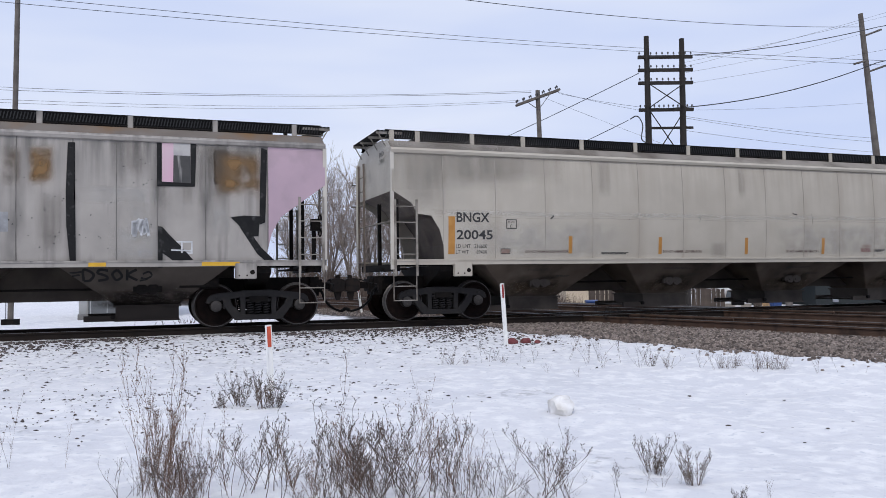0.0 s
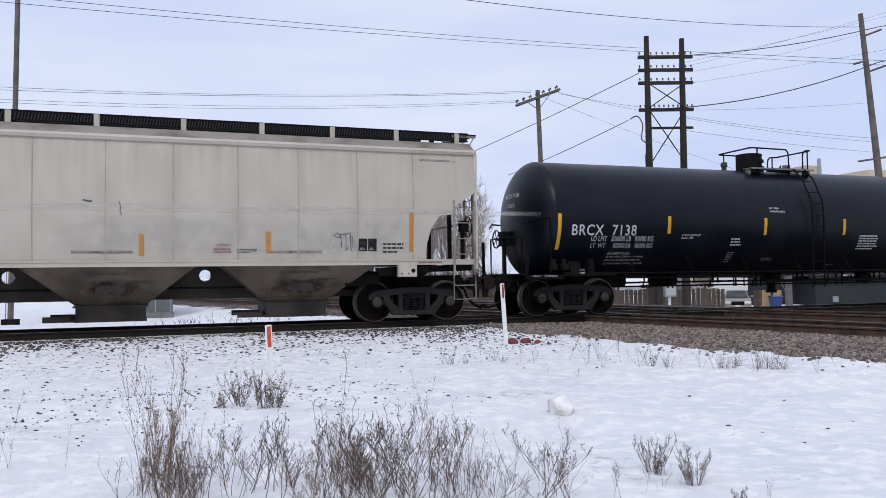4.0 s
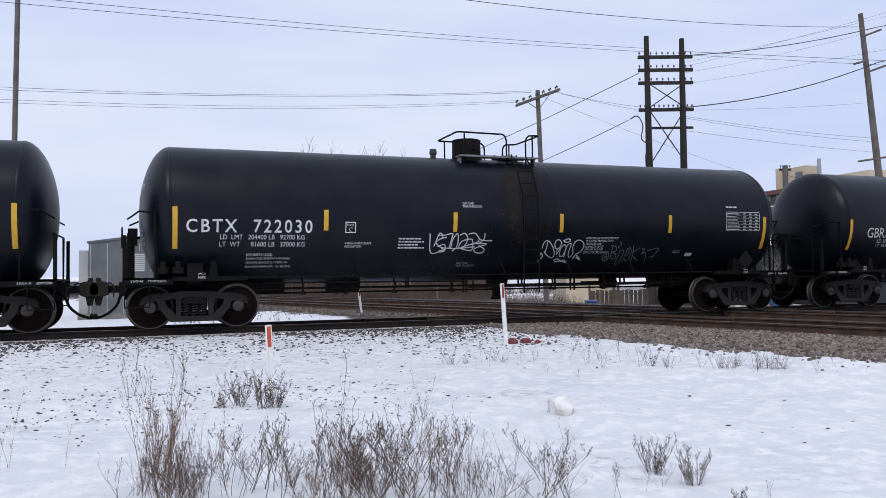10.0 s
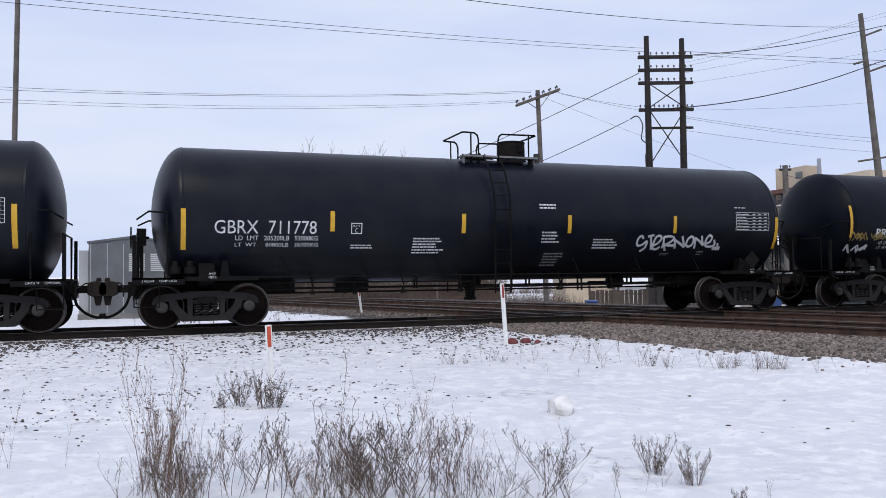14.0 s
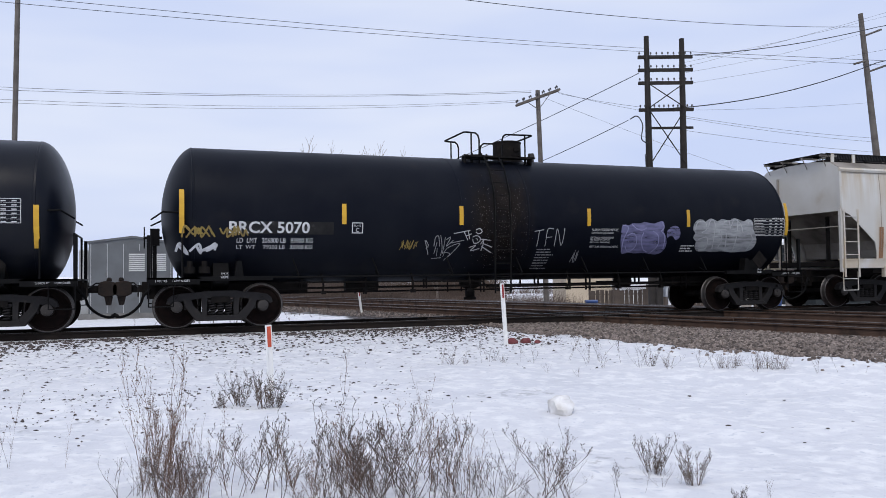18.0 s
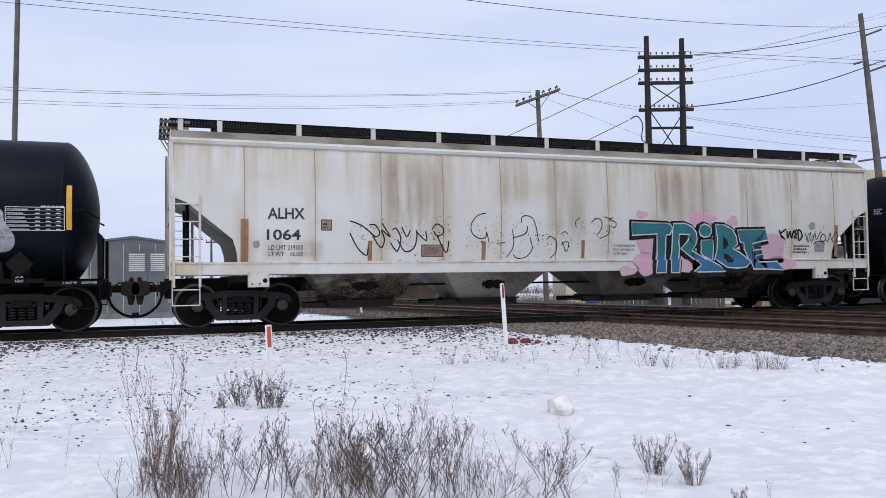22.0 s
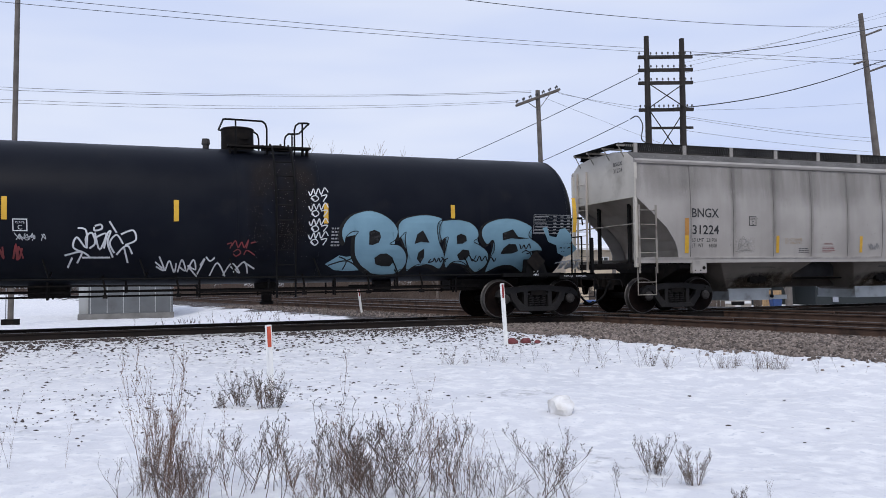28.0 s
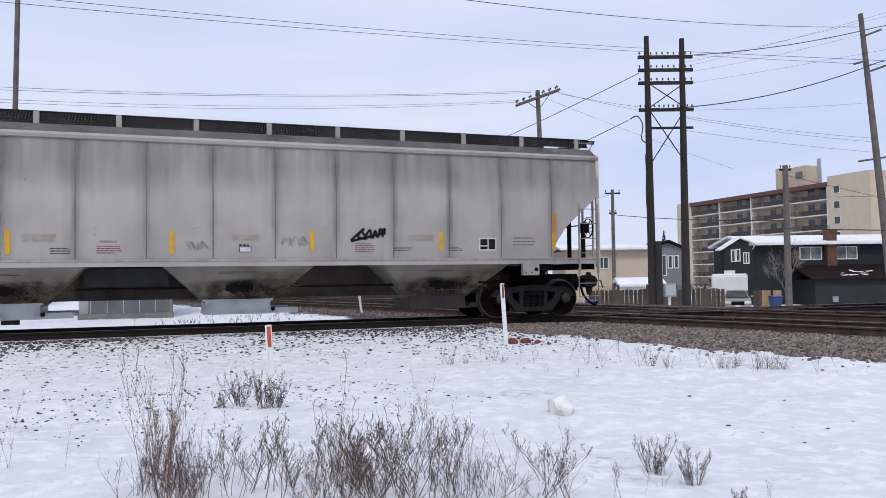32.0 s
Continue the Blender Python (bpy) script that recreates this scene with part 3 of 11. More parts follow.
def hopper(name, centre, half, wheel_x, reach, paint, slope, trim, cut, seams, bays, bay_top, bay_low, sill, posts, label, end_paint=None, gate_mat=None, panel_paint=None, roof=None, bay_mat=None, seam=None, open_floor=False, gate=(0.34, 0.50, -1), bracket_mat=None, holes=False):
    car = thing(name, pose(centre, 0, 0), label, "hopper car", "freight train cars")
    for s in (-1, 1):
        truck(car, (wheel_x - 0.889) * s)
        coupler(car, half * s, s)
    rung_mat = trim if open_floor else LADDER_GREY
    # side panels between welded seams
    xs = [-half] + seams + [half]
    for s in (-1, 1):
        for i, (x0, x1) in enumerate(zip(xs, xs[1:])):
            m = panel_paint(0.5 * (x0 + x1)) if panel_paint else paint
            part("side_panel", side_panel_mesh(x0, x1, half, cut, sill[1], s), m, car, smooth=True)
        for x in seams:
            d = half - abs(x)
            z0 = max(sill[1], low_edge(cut, d)) + 0.02
            rows = [z0] + [z for z in H_ROWS if z > z0]
            bm = bm_new()
            pts = [(x, s * (-hopper_side(z) + 0.004), z) for z in rows]
            vs = [[bm.verts.new((p[0] + dx, p[1] + s * dy, p[2])) for dx, dy in ((-0.011, -0.004), (-0.006, 0.003), (0.006, 0.003), (0.011, -0.004))] for p in pts]
            for a, b in zip(vs, vs[1:]):
                for k in range(3):
                    bm.faces.new((a[k], a[k + 1], b[k + 1], b[k]))
            part("weld_seam", bm, seam or SEAM_DARK, car)
    # the load space behind the panels, with sloping ends
    left = [(-half + 0.06 + 1.18 * d + 0.10 * (d > 0), z + 0.05) for d, z in cut]
    outline = [(-half + 0.06, 4.0)] + left + [(-x, z) for x, z in left[::-1]] + [(half - 0.06, 4.0)]
    bm = prism(bm_new(), outline, -1.50, 1.50)
    part("slope_sheet", bm, slope, car, "grimy sloping end sheet")
    for s in (-1, 1):
        bm = box(bm_new(), min((half - 0.02) * s, (half + 0.006) * s), max((half - 0.02) * s, (half + 0.006) * s), -1.53, 1.53, cut[0][1], 3.90)
        prism_x(bm, [(-1.545, 3.90), (-1.535, 3.96), (-1.235, 4.16), (-0.6, 4.24), (0.6, 4.24), (1.235, 4.16), (1.535, 3.96), (1.545, 3.90)], min(half * s, (half + 0.008) * s), max(half * s, (half + 0.008) * s))
        part("end_wall", bm, end_paint or paint, car)
        part("end_grab", rod(bm_new(), (half * s, -1.45, 2.30), (half * s, 1.45, 2.30), 0.018, 7), LADDER_GREY, car)
    # roof: cambered sheet, eave trim, hatch trough
    bm = prism_x(bm_new(), [(-1.555, 3.88), (-1.545, 3.97), (-1.24, 4.17), (-0.6, 4.25), (0.6, 4.25), (1.24, 4.17), (1.545, 3.97), (1.555, 3.88)], -half, half)
    part("roof", bm, roof or trim, car)
    for s in (-1, 1):
        bm = prism_x(bm_new(), [(1.545 * s, 3.83), (1.60 * s, 3.85), (1.62 * s, 3.91), (1.58 * s, 3.965), (1.53 * s, 3.97)], -half - 0.02, half + 0.02)
        part("eave_trim", bm, trim, car)
    bm = prism_x(bm_new(), [(-0.48, 4.21), (-0.46, 4.34), (-0.36, 4.43), (0.36, 4.43), (0.46, 4.34), (0.48, 4.21)], -half + 0.95, half - 0.95)
    for k in range(int(half * 2 / 1.1)):
        x = -half + 1.2 + 1.1 * k
        if x < half - 1.1:
            prism_x(bm, [(-0.50, 4.21), (-0.475, 4.36), (-0.37, 4.455), (0.37, 4.455), (0.475, 4.36), (0.50, 4.21)], x - 0.03, x + 0.03)
    part("hatch_trough", bm, STEEL_DARK, car, "long dark loading hatch cover on the roof")
    for s in (-1, 1):
        for k in range(int(half * 2 / 1.3)):
            x = -half + 0.9 + 1.3 * k
            bm = box(bm_new(), x - 0.03, x + 0.03, min(0.30 * s, 0.52 * s), max(0.30 * s, 0.52 * s), 4.22, 4.38)
            part("hatch_clamp", bm, STEEL_DARK, car)
        # running board: a grating of cross bars between two edge strips
        bm = bm_new()
        box(bm, -half - 0.02, half + 0.02, 0.66 * s - 0.012, 0.66 * s + 0.012, 4.345, 4.43)
        low = 4.26 if open_floor else 4.235
        for z0, z1 in ((low, low + 0.02), (4.41, 4.445)):
            box(bm, -half - 0.02, half + 0.02, 1.12 * s - 0.012, 1.12 * s + 0.012, z0, z1)
        box(bm, -half, half, 1.105 * s - 0.003, 1.105 * s + 0.003, low, 4.42)
        n = int(half * 2 / 0.11)
        for k in range(n):
            x = -half + (k + 0.5) * 2 * half / n
            box(bm, x - 0.02, x + 0.02, min(0.66 * s, 1.12 * s), max(0.66 * s, 1.12 * s), 4.395, 4.42)
        part("running_board", bm, BLACK_PAINT, car, "black steel grating walkway on the roof")
        # slanting ribs of the grating along its edge
        bm = bm_new()
        for k in range(int(half * 2 / 0.06)):
            x = -half + 0.06 * k
            v = [bm.verts.new((x + dx, 1.123 * s, z)) for dx, z in ((0.0, low + 0.02), (0.024, low + 0.02), (0.060, 4.41), (0.036, 4.41))]
            bm.faces.new(v if s < 0 else v[::-1])
        part("grating_rib", bm, GRATING, car)["kind"] = "stuff"
        for x in posts:
            bm = box(bm_new(), x - 0.055, x + 0.055, 1.14 * s - 0.014, 1.14 * s + 0.014, 4.10, 4.43)
            box(bm, x - 0.02, x + 0.02, min(0.66 * s, 1.12 * s), max(0.66 * s, 1.12 * s), 4.33, 4.37)
            part("board_bracket", bm, trim, car)
    for s in (-1, 1):
        bm = bm_new()
        for k in range(5):
            x = half * s + s * (-0.16 + 0.085 * k)
            box(bm, x - 0.03, x + 0.03, -1.15, 1.15, 4.395, 4.42)
        part("end_platform", bm, BLACK_PAINT, car, "black grating platform over the end")
        for y in (-1.1, -0.4, 0.4, 1.1):
            bm = box(bm_new(), min((half - 0.4) * s, (half + 0.22) * s), max((half - 0.4) * s, (half + 0.22) * s), y - 0.02, y + 0.02, 4.34, 4.395)
            rod(bm, ((half + 0.18) * s, y, 4.36), ((half - 0.02) * s, y, 4.02), 0.014, 5)
            part("platform_bracket", bm, LADDER_GREY, car)
    # underframe
    for s in (-1, 1):
        bm = box(bm_new(), -half - 0.02, half + 0.02, min(1.50 * s, 1.60 * s), max(1.50 * s, 1.60 * s), sill[0], sill[1] - 0.02)
        box(bm, -half - 0.02, half + 0.02, min(1.44 * s, 1.615 * s), max(1.44 * s, 1.615 * s), sill[1] - 0.03, sill[1] + 0.005)
        part("side_sill", bm, trim, car)
    for x0, x1 in ((-half, -half + 3.4), (half - 3.4, half)):
        part("centre_sill", box(bm_new(), x0, x1, -0.28, 0.28, 0.74, 1.06), STEEL_DARK, car)
    for s in (-1, 1):
        bm = box(bm_new(), (half - 0.14) * s - 0.06, (half - 0.14) * s + 0.06, -1.49, 1.49, 1.16, 1.32)
        box(bm, min((half - 0.05) * s, (half - 0.7) * s), max((half - 0.05) * s, (half - 0.7) * s), -0.55, 0.55, 1.20, 1.24)
        part("end_sill", bm, STEEL_DARK, car)
        xb = (wheel_x - 0.889) * s
        bm = prism_x(bm_new(), [(-1.5, sill[0] - 0.02), (-1.5, sill[0] - 0.14), (-0.5, 0.80), (0.5, 0.80), (1.5, sill[0] - 0.14), (1.5, sill[0] - 0.02)], xb - 0.22, xb + 0.22)
        part("body_bolster", bm, STEEL_DARK, car)
        xp = xb - s * 0.32
        bm = box(bm_new(), xp - 0.22, xp + 0.22, -1.625, -1.50, sill[0] - 0.27, sill[0] + 0.06)
        bmesh.ops.bevel(bm, geom=bm.edges[:], offset=0.012, segments=2, affect="EDGES")
        pad = part("jacking_pad", bm, trim, car)
        part("pad_hole", rod(bm_new(), (xp + 0.13, -1.628, sill[0] - 0.13), (xp + 0.13, -1.60, sill[0] - 0.13), 0.05, 14), STEEL_DARK, pad)
        for dx in (-0.14, 0.02):
            part("pad_bolt", rod(bm_new(), (xp + dx, -1.633, sill[0] - 0.20), (xp + dx, -1.61, sill[0] - 0.20), 0.018, 8), STEEL_DARK, pad)
        # grimy shear plate behind the cut-away end
        bm = prism(bm_new(), [(s * (half - 0.25), 1.30), (s * (half - 2.5), 1.30), (s * (half - 2.5), 1.48)], -0.08, 0.08)
        part("end_web", bm, STEEL_DARK, car)
        # corner posts and ladders
        for y in (-1, 1):
            bm = box(bm_new(), half * s - 0.035, half * s + 0.035, 1.54 * y - 0.03, 1.54 * y + 0.03, sill[0] - 0.1, 3.86)
            box(bm, half * s - 0.04, half * s + 0.04, 1.585 * y - 0.012, 1.585 * y + 0.012, sill[0] - 0.1, 3.86)
            part("corner_post", bm, end_paint or trim, car)
            bm = bm_new()
            xi = (half - 0.56) * s
            for x in ((half - 0.05) * s, xi):
                box(bm, x - 0.025, x + 0.025, 1.63 * y - 0.012, 1.63 * y + 0.012, sill[0] - 0.25, 2.78)
            lad = part("side_ladder", bm, rung_mat, car)
            for k in range(4):
                z = sill[1] + 0.12 + 0.36 * k
                part("rung", rod(bm_new(), ((half - 0.05) * s, 1.64 * y, z), (xi, 1.64 * y, z), 0.011, 6), rung_mat, lad)
            bm = pipe(bm_new(), [((half - 0.02) * s, 1.58 * y, sill[0] - 0.1), ((half - 0.02) * s, 1.58 * y, 0.50), (xi, 1.58 * y, 0.50), (xi, 1.58 * y, sill[0] - 0.1)], 0.013, 6)
            pipe(bm, [((half - 0.02) * s, 1.58 * y, 0.82), (xi, 1.58 * y, 0.82)], 0.012, 6)
            part("stirrup_step", bm, rung_mat, car)
        for y in (-0.75, 0.75):
            bm = box(bm_new(), (half - 0.35) * s - 0.04, (half - 0.35) * s + 0.04, y - 0.04, y + 0.04, 1.2, cut[0][1] - 0.1)
            part("end_post", bm, STEEL_DARK, car)
        bm = bm_new()
        for y in (0.75, 1.25):
            box(bm, (half + 0.05) * s - 0.02, (half + 0.05) * s + 0.02, y * -s - 0.025, y * -s + 0.025, 1.15, 3.9)
        lad = part("end_ladder", bm, slope, car)
        for k in range(7):
            part("rung", rod(bm_new(), ((half + 0.06) * s, -0.75 * s, 1.4 + 0.36 * k), ((half + 0.06) * s, -1.25 * s, 1.4 + 0.36 * k), 0.011, 6), slope, lad)
    # hand brake at the trailing end
    bm = lathe(bm_new(), [(0.23, -0.012), (0.25, -0.012), (0.25, 0.012), (0.23, 0.012), (0.23, -0.012)], "x", 20, (half - 0.02, -1.12, 2.2))
    for k in range(3):
        a = k * math.pi / 3
        rod(bm, (half - 0.02, -1.12 - 0.23 * math.cos(a), 2.2 - 0.23 * math.sin(a)), (half - 0.02, -1.12 + 0.23 * math.cos(a), 2.2 + 0.23 * math.sin(a)), 0.012, 5)
    box(bm, half - 0.22, half - 0.04, -1.22, -1.02, 2.08, 2.34)
    box(bm, half - 0.2, half - 0.12, -1.16, -1.08, 1.3, 2.1)
    part("hand_brake", bm, STEEL_DARK, car, "dark hand brake wheel and gearbox")
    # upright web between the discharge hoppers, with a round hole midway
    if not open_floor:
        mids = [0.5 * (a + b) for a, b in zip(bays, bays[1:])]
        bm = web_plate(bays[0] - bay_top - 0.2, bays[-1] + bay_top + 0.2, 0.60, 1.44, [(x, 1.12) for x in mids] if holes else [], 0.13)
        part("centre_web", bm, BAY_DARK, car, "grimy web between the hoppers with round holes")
    # discharge hoppers
    for k, x in enumerate(bays):
        bm = bm_new()
        zt = 1.32
        t = [bm.verts.new(p) for p in ((x - bay_top, -1.46, zt), (x + bay_top, -1.46, zt), (x + bay_top, 1.46, zt), (x - bay_top, 1.46, zt))]
        b = [bm.verts.new(p) for p in ((x - bay_low, -0.62, 0.50), (x + bay_low, -0.62, 0.50), (x + bay_low, 0.62, 0.50), (x - bay_low, 0.62, 0.50))]
        bm.faces.new(t)
        bm.faces.new(b[::-1])
        for i in range(4):
            j = (i + 1) % 4
            bm.faces.new((t[i], t[j], b[j], b[i]))
        bmesh.ops.bevel(bm, geom=bm.edges[:], offset=0.02, segments=1, affect="EDGES")
        bay = part("discharge_bay", bm, bay_mat or slope, car)
        g0, g1, way = gate
        w = bay_low
        bm = box(bm_new(), x - w - 0.01, x + w + 0.01, -0.70, 0.70, g0 + 0.02, g1)
        box(bm, x - w - 0.06, x + w + 0.06, -0.74, 0.74, g1 - 0.03, g1 + 0.01)
        box(bm, x - w - 0.03, x + w + 0.03, -0.73, 0.73, g0, g0 + 0.03)
        xe = x + way * w
        box(bm, min(xe, xe + 0.62 * way), max(xe, xe + 0.62 * way), -0.72, -0.64, g0 + 0.01, g0 + 0.13)
        box(bm, min(xe, xe + 0.62 * way), max(xe, xe + 0.62 * way), 0.64, 0.72, g0 + 0.01, g0 + 0.13)
        box(bm, min(xe, xe + 0.60 * way), max(xe, xe + 0.60 * way), -0.62, 0.62, g0 + 0.05, g0 + 0.07)
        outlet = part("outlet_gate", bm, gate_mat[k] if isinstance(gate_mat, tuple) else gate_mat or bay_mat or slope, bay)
        bm = rod(bm_new(), (x + way * (w + 0.06), -0.78, g0 + 0.10), (x + way * (w + 0.06), -0.6, g0 + 0.10), 0.045, 10)
        part("gate_shaft", bm, STEEL_DARK, outlet)
        # bracket for a vibrator: a rounded pad with two sockets
        bm = bm_new()
        for dx in (-0.11, 0.11):
            rod(bm, (x + dx, -1.085, 0.85), (x + dx, -0.97, 0.83), 0.115, 14)
            rod(bm, (x + dx, -1.10, 0.85), (x + dx, -1.05, 0.84), 0.05, 10)
        box(bm, x - 0.28, x + 0.28, -1.075, -0.97, 0.78, 0.90)
        part("vibrator_bracket", bm, bracket_mat or STEEL_DARK, bay)
    # brake rigging
    bm = rod(bm_new(), (-half + 3.2, -0.55, 0.85), (half - 3.2, -0.55, 0.85), 0.025, 6)
    rod(bm, (half - 3.0, -0.9, 1.0), (half - 2.2, -0.9, 1.0), 0.17, 14)
    part("brake_rigging", bm, STEEL_DARK, car)
    return car


# ---- tank cars ----
T_R, T_Z, HEAD = 1.53, 2.455, 0.62
T_CUTS = [0.95 + 0.1 * k for k in range(31)]


def tank_side(z):
    return -math.sqrt(max(T_R ** 2 - (z - T_Z) ** 2, 0.0))


def tank(name, centre, ends, wheel_x, reach, paint, cup_x, ladder_x, rail_lead, rail_trail, fittings, deck, valve_x, label, crown=0.56, deck_mat=None):
    car = thing(name, pose(centre, 0, 0), label, "tank car", "freight train cars")
    for s in (-1, 1):
        truck(car, (wheel_x - 0.889) * s)
        coupler(car, (reach - 0.72) * s, s)
    lo, hi = -ends[0] + HEAD, ends[1] - HEAD
    dish = [(T_R * r, HEAD * (1 - r * r) ** crown) for r in (0.12, 0.25, 0.38, 0.5, 0.62, 0.72, 0.81, 0.88, 0.935, 0.972, 0.993)]
    prof = [(0.0, lo - HEAD)] + [(r, lo - h) for r, h in dish] + [(T_R, lo + 0.04)]
    prof += [(T_R, lo + (hi - lo) * k / 12) for k in range(1, 12)]
    prof += [(T_R, hi - 0.04)] + [(r, hi + h) for r, h in dish[::-1]] + [(0.0, hi + HEAD)]
    part("tank_shell", lathe(bm_new(), prof, "x", 72, (0, 0, T_Z)), paint, car, "black steel tank with rounded ends", True)
    for x in (lo, hi, ladder_x - 1.0, ladder_x + 0.75):
        part("shell_seam", lathe(bm_new(), [(T_R - 0.01, -0.03), (T_R + 0.004, -0.02), (T_R + 0.004, 0.02), (T_R - 0.01, 0.03)], "x", 72, (x, 0, T_Z)), paint, car, smooth=True)
    # stub sills, bolsters, end platforms
    for s in (-1, 1):
        a, b = sorted(((wheel_x - 2.9) * s, (reach - 0.7) * s))
        part("stub_sill", box(bm_new(), a, b, -0.30, 0.30, 0.70, 1.06), STEEL_DARK, car)
        xb = (wheel_x - 0.889) * s
        bm = prism_x(bm_new(), [(-1.30, 1.05), (-1.30, 0.96), (-0.5, 0.78), (0.5, 0.78), (1.30, 0.96), (1.30, 1.05), (1.05, 1.45), (0.5, 1.02), (-0.5, 1.02), (-1.05, 1.45)], xb - 0.16, xb + 0.16)
        part("body_bolster", bm, BLACK_PAINT, car)
        a, b = sorted(((wheel_x - 0.45) * s, (reach - 0.62) * s))
        bm = box(bm_new(), a, b, -1.42, 1.42, 1.04, 1.075)
        for y in (-1.42, 1.36):
            box(bm, a, b, y, y + 0.06, 0.93, 1.075)
        part("end_platform", bm, BLACK_PAINT, car)
        a, b = sorted(((wheel_x - 1.95) * s, (wheel_x - 0.4) * s))
        part("shear_plate", box(bm_new(), a, b, -1.40, -1.30, 1.00, 1.09), BLACK_PAINT, car)
        for y in (-1, 1):
            xj = (wheel_x - 1.25) * s
            bm = prism(bm_new(), [(xj - 0.10, 1.05), (xj + 0.10, 1.05), (xj + 0.05, 1.42), (xj - 0.05, 1.42)], min(1.15 * y, 1.37 * y), max(1.15 * y, 1.37 * y))
            part("jacking_pad", bm, BLACK_PAINT, car)
            xo = (reach - 0.66) * s
            xi = (wheel_x - 0.10) * s
            bm = pipe(bm_new(), [(xi, 1.40 * y, 1.06), (xi, 1.40 * y, 2.42), (xo - 0.28 * s, 1.36 * y, 2.44), (xo - 0.05 * s, 1.0 * y, 2.30)], 0.020, 6)
            part("corner_rail", bm, BLACK_PAINT, car, smooth=True)
            bm = box(bm_new(), xo - 0.035, xo + 0.035, 1.34 * y - 0.035, 1.34 * y + 0.035, 0.95, 1.95)
            part("end_post", bm, BLACK_PAINT, car)
            bm = pipe(bm_new(), [(xo, 1.43 * y, 1.0), (xo, 1.43 * y, 0.48), (xo - 0.48 * s, 1.43 * y, 0.48), (xo - 0.48 * s, 1.43 * y, 1.0)], 0.013, 6)
            part("stirrup_step", bm, BLACK_PAINT, car)
        bm = pipe(bm_new(), [((reach - 0.72) * s, -0.95, 1.06), ((reach - 0.72) * s, -0.95, 2.0), ((reach - 0.72) * s, 0.95, 2.0), ((reach - 0.72) * s, 0.95, 1.06)], 0.018, 6)
        part("end_rail", bm, BLACK_PAINT, car)
    # hand brake stand at the leading end
    xk = -(reach - 0.95)
    bm = box(bm_new(), xk - 0.26, xk - 0.06, 0.12, 0.38, 1.80, 2.18)
    box(bm, xk - 0.20, xk - 0.12, 0.20, 0.30, 1.06, 1.82)
    stand = part("hand_brake", bm, BLACK_PAINT, car)
    bm = lathe(bm_new(), [(0.215, -0.014), (0.24, -0.014), (0.24, 0.014), (0.215, 0.014), (0.215, -0.014)], "x", 20, (xk - 0.38, 0.25, 1.98))
    for k in range(3):
        a = k * math.pi / 3 + 0.3
        rod(bm, (xk - 0.38, 0.25 - 0.22 * math.cos(a), 1.98 - 0.22 * math.sin(a)), (xk - 0.38, 0.25 + 0.22 * math.cos(a), 1.98 + 0.22 * math.sin(a)), 0.012, 5)
    rod(bm, (xk - 0.40, 0.25, 1.98), (xk, 0.25, 1.98), 0.03, 8)
    part("brake_wheel", bm, BLACK_PAINT, stand)
    for x in (-(wheel_x - 0.55), -(wheel_x - 0.25)):
        bm = rod(bm_new(), (x, -1.25, 1.16), (x, -1.25, 1.30), 0.12, 12)
        rod(bm, (x, -1.25, 1.30), (x, -1.25, 1.42), 0.06, 10)
        part("brake_valve", bm, STEEL_DARK, car)
    # placard holder, jacking and brake shoe notes
    part("placard_holder", prism(bm_new(), [(7.04 - 0.25, 1.37), (7.04, 1.12), (7.04 + 0.25, 1.37), (7.04, 1.62)], -1.44, -1.425), STEEL_DARK, car)
    for text, x0, x1, z0, z1, y in (("JACK", 6.97, 7.11, 1.09, 1.14, -1.426), ("HERE", 6.97, 7.11, 1.02, 1.07, -1.426), ("2 INCH HF", 7.80, 8.05, 0.975, 1.02, -1.426), ("COMP SHOES", 8.14, 8.42, 0.975, 1.02, -1.426),
                                    ("2 INCH HF", -8.36, -8.12, 0.985, 1.03, -1.426), ("COMP SHOES", -8.03, -7.68, 0.985, 1.03, -1.426), ("JACK", -7.05, -6.90, 1.12, 1.17, -1.40), ("HERE", -7.05, -6.90, 1.05, 1.10, -1.404)):
        bm = flat_text(text, x0, x1, z0, z1)
        for v in bm.verts:
            v.co.y = y
        part("lettering", bm, LETTER_WHITE, car)
    # long grab pipe low on both sides
    for y in (-1, 1):
        part("grab_pipe", rod(bm_new(), (-wheel_x + 1.9, 1.30 * y, 1.06), (wheel_x - 1.9, 1.30 * y, 1.06), 0.02, 8), BLACK_PAINT, car)
        for k in range(7):
            x = -5.4 + 1.8 * k
            bm = pipe(bm_new(), [(x, 1.30 * y, 1.06), (x + 0.02, 0.95 * y, 1.2)], 0.016, 6)
            pipe(bm, [(x - 0.12, 1.20 * y, 1.47), (x, 1.31 * y, 1.10)], 0.016, 6)
            part("pipe_bracket", bm, BLACK_PAINT, car)
    # top platform, manway, railings, ladder
    p0, p1 = deck
    for y in (-1, 1):
        bm = box(bm_new(), p0, p1, min(0.52 * y, 0.86 * y), max(0.52 * y, 0.86 * y), 3.955, 3.98)
        box(bm, p0, p1, 0.86 * y - 0.012, 0.86 * y + 0.012, 3.94, 3.985)
        for x in (p0 + 0.06, p1 - 0.06):
            box(bm, x - 0.02, x + 0.02, min(0.55 * y, 0.74 * y), max(0.55 * y, 0.74 * y), 3.74, 3.955)
        part("top_platform", bm, deck_mat or DECK_GREY, car, "narrow grating walkway on top of the tank")
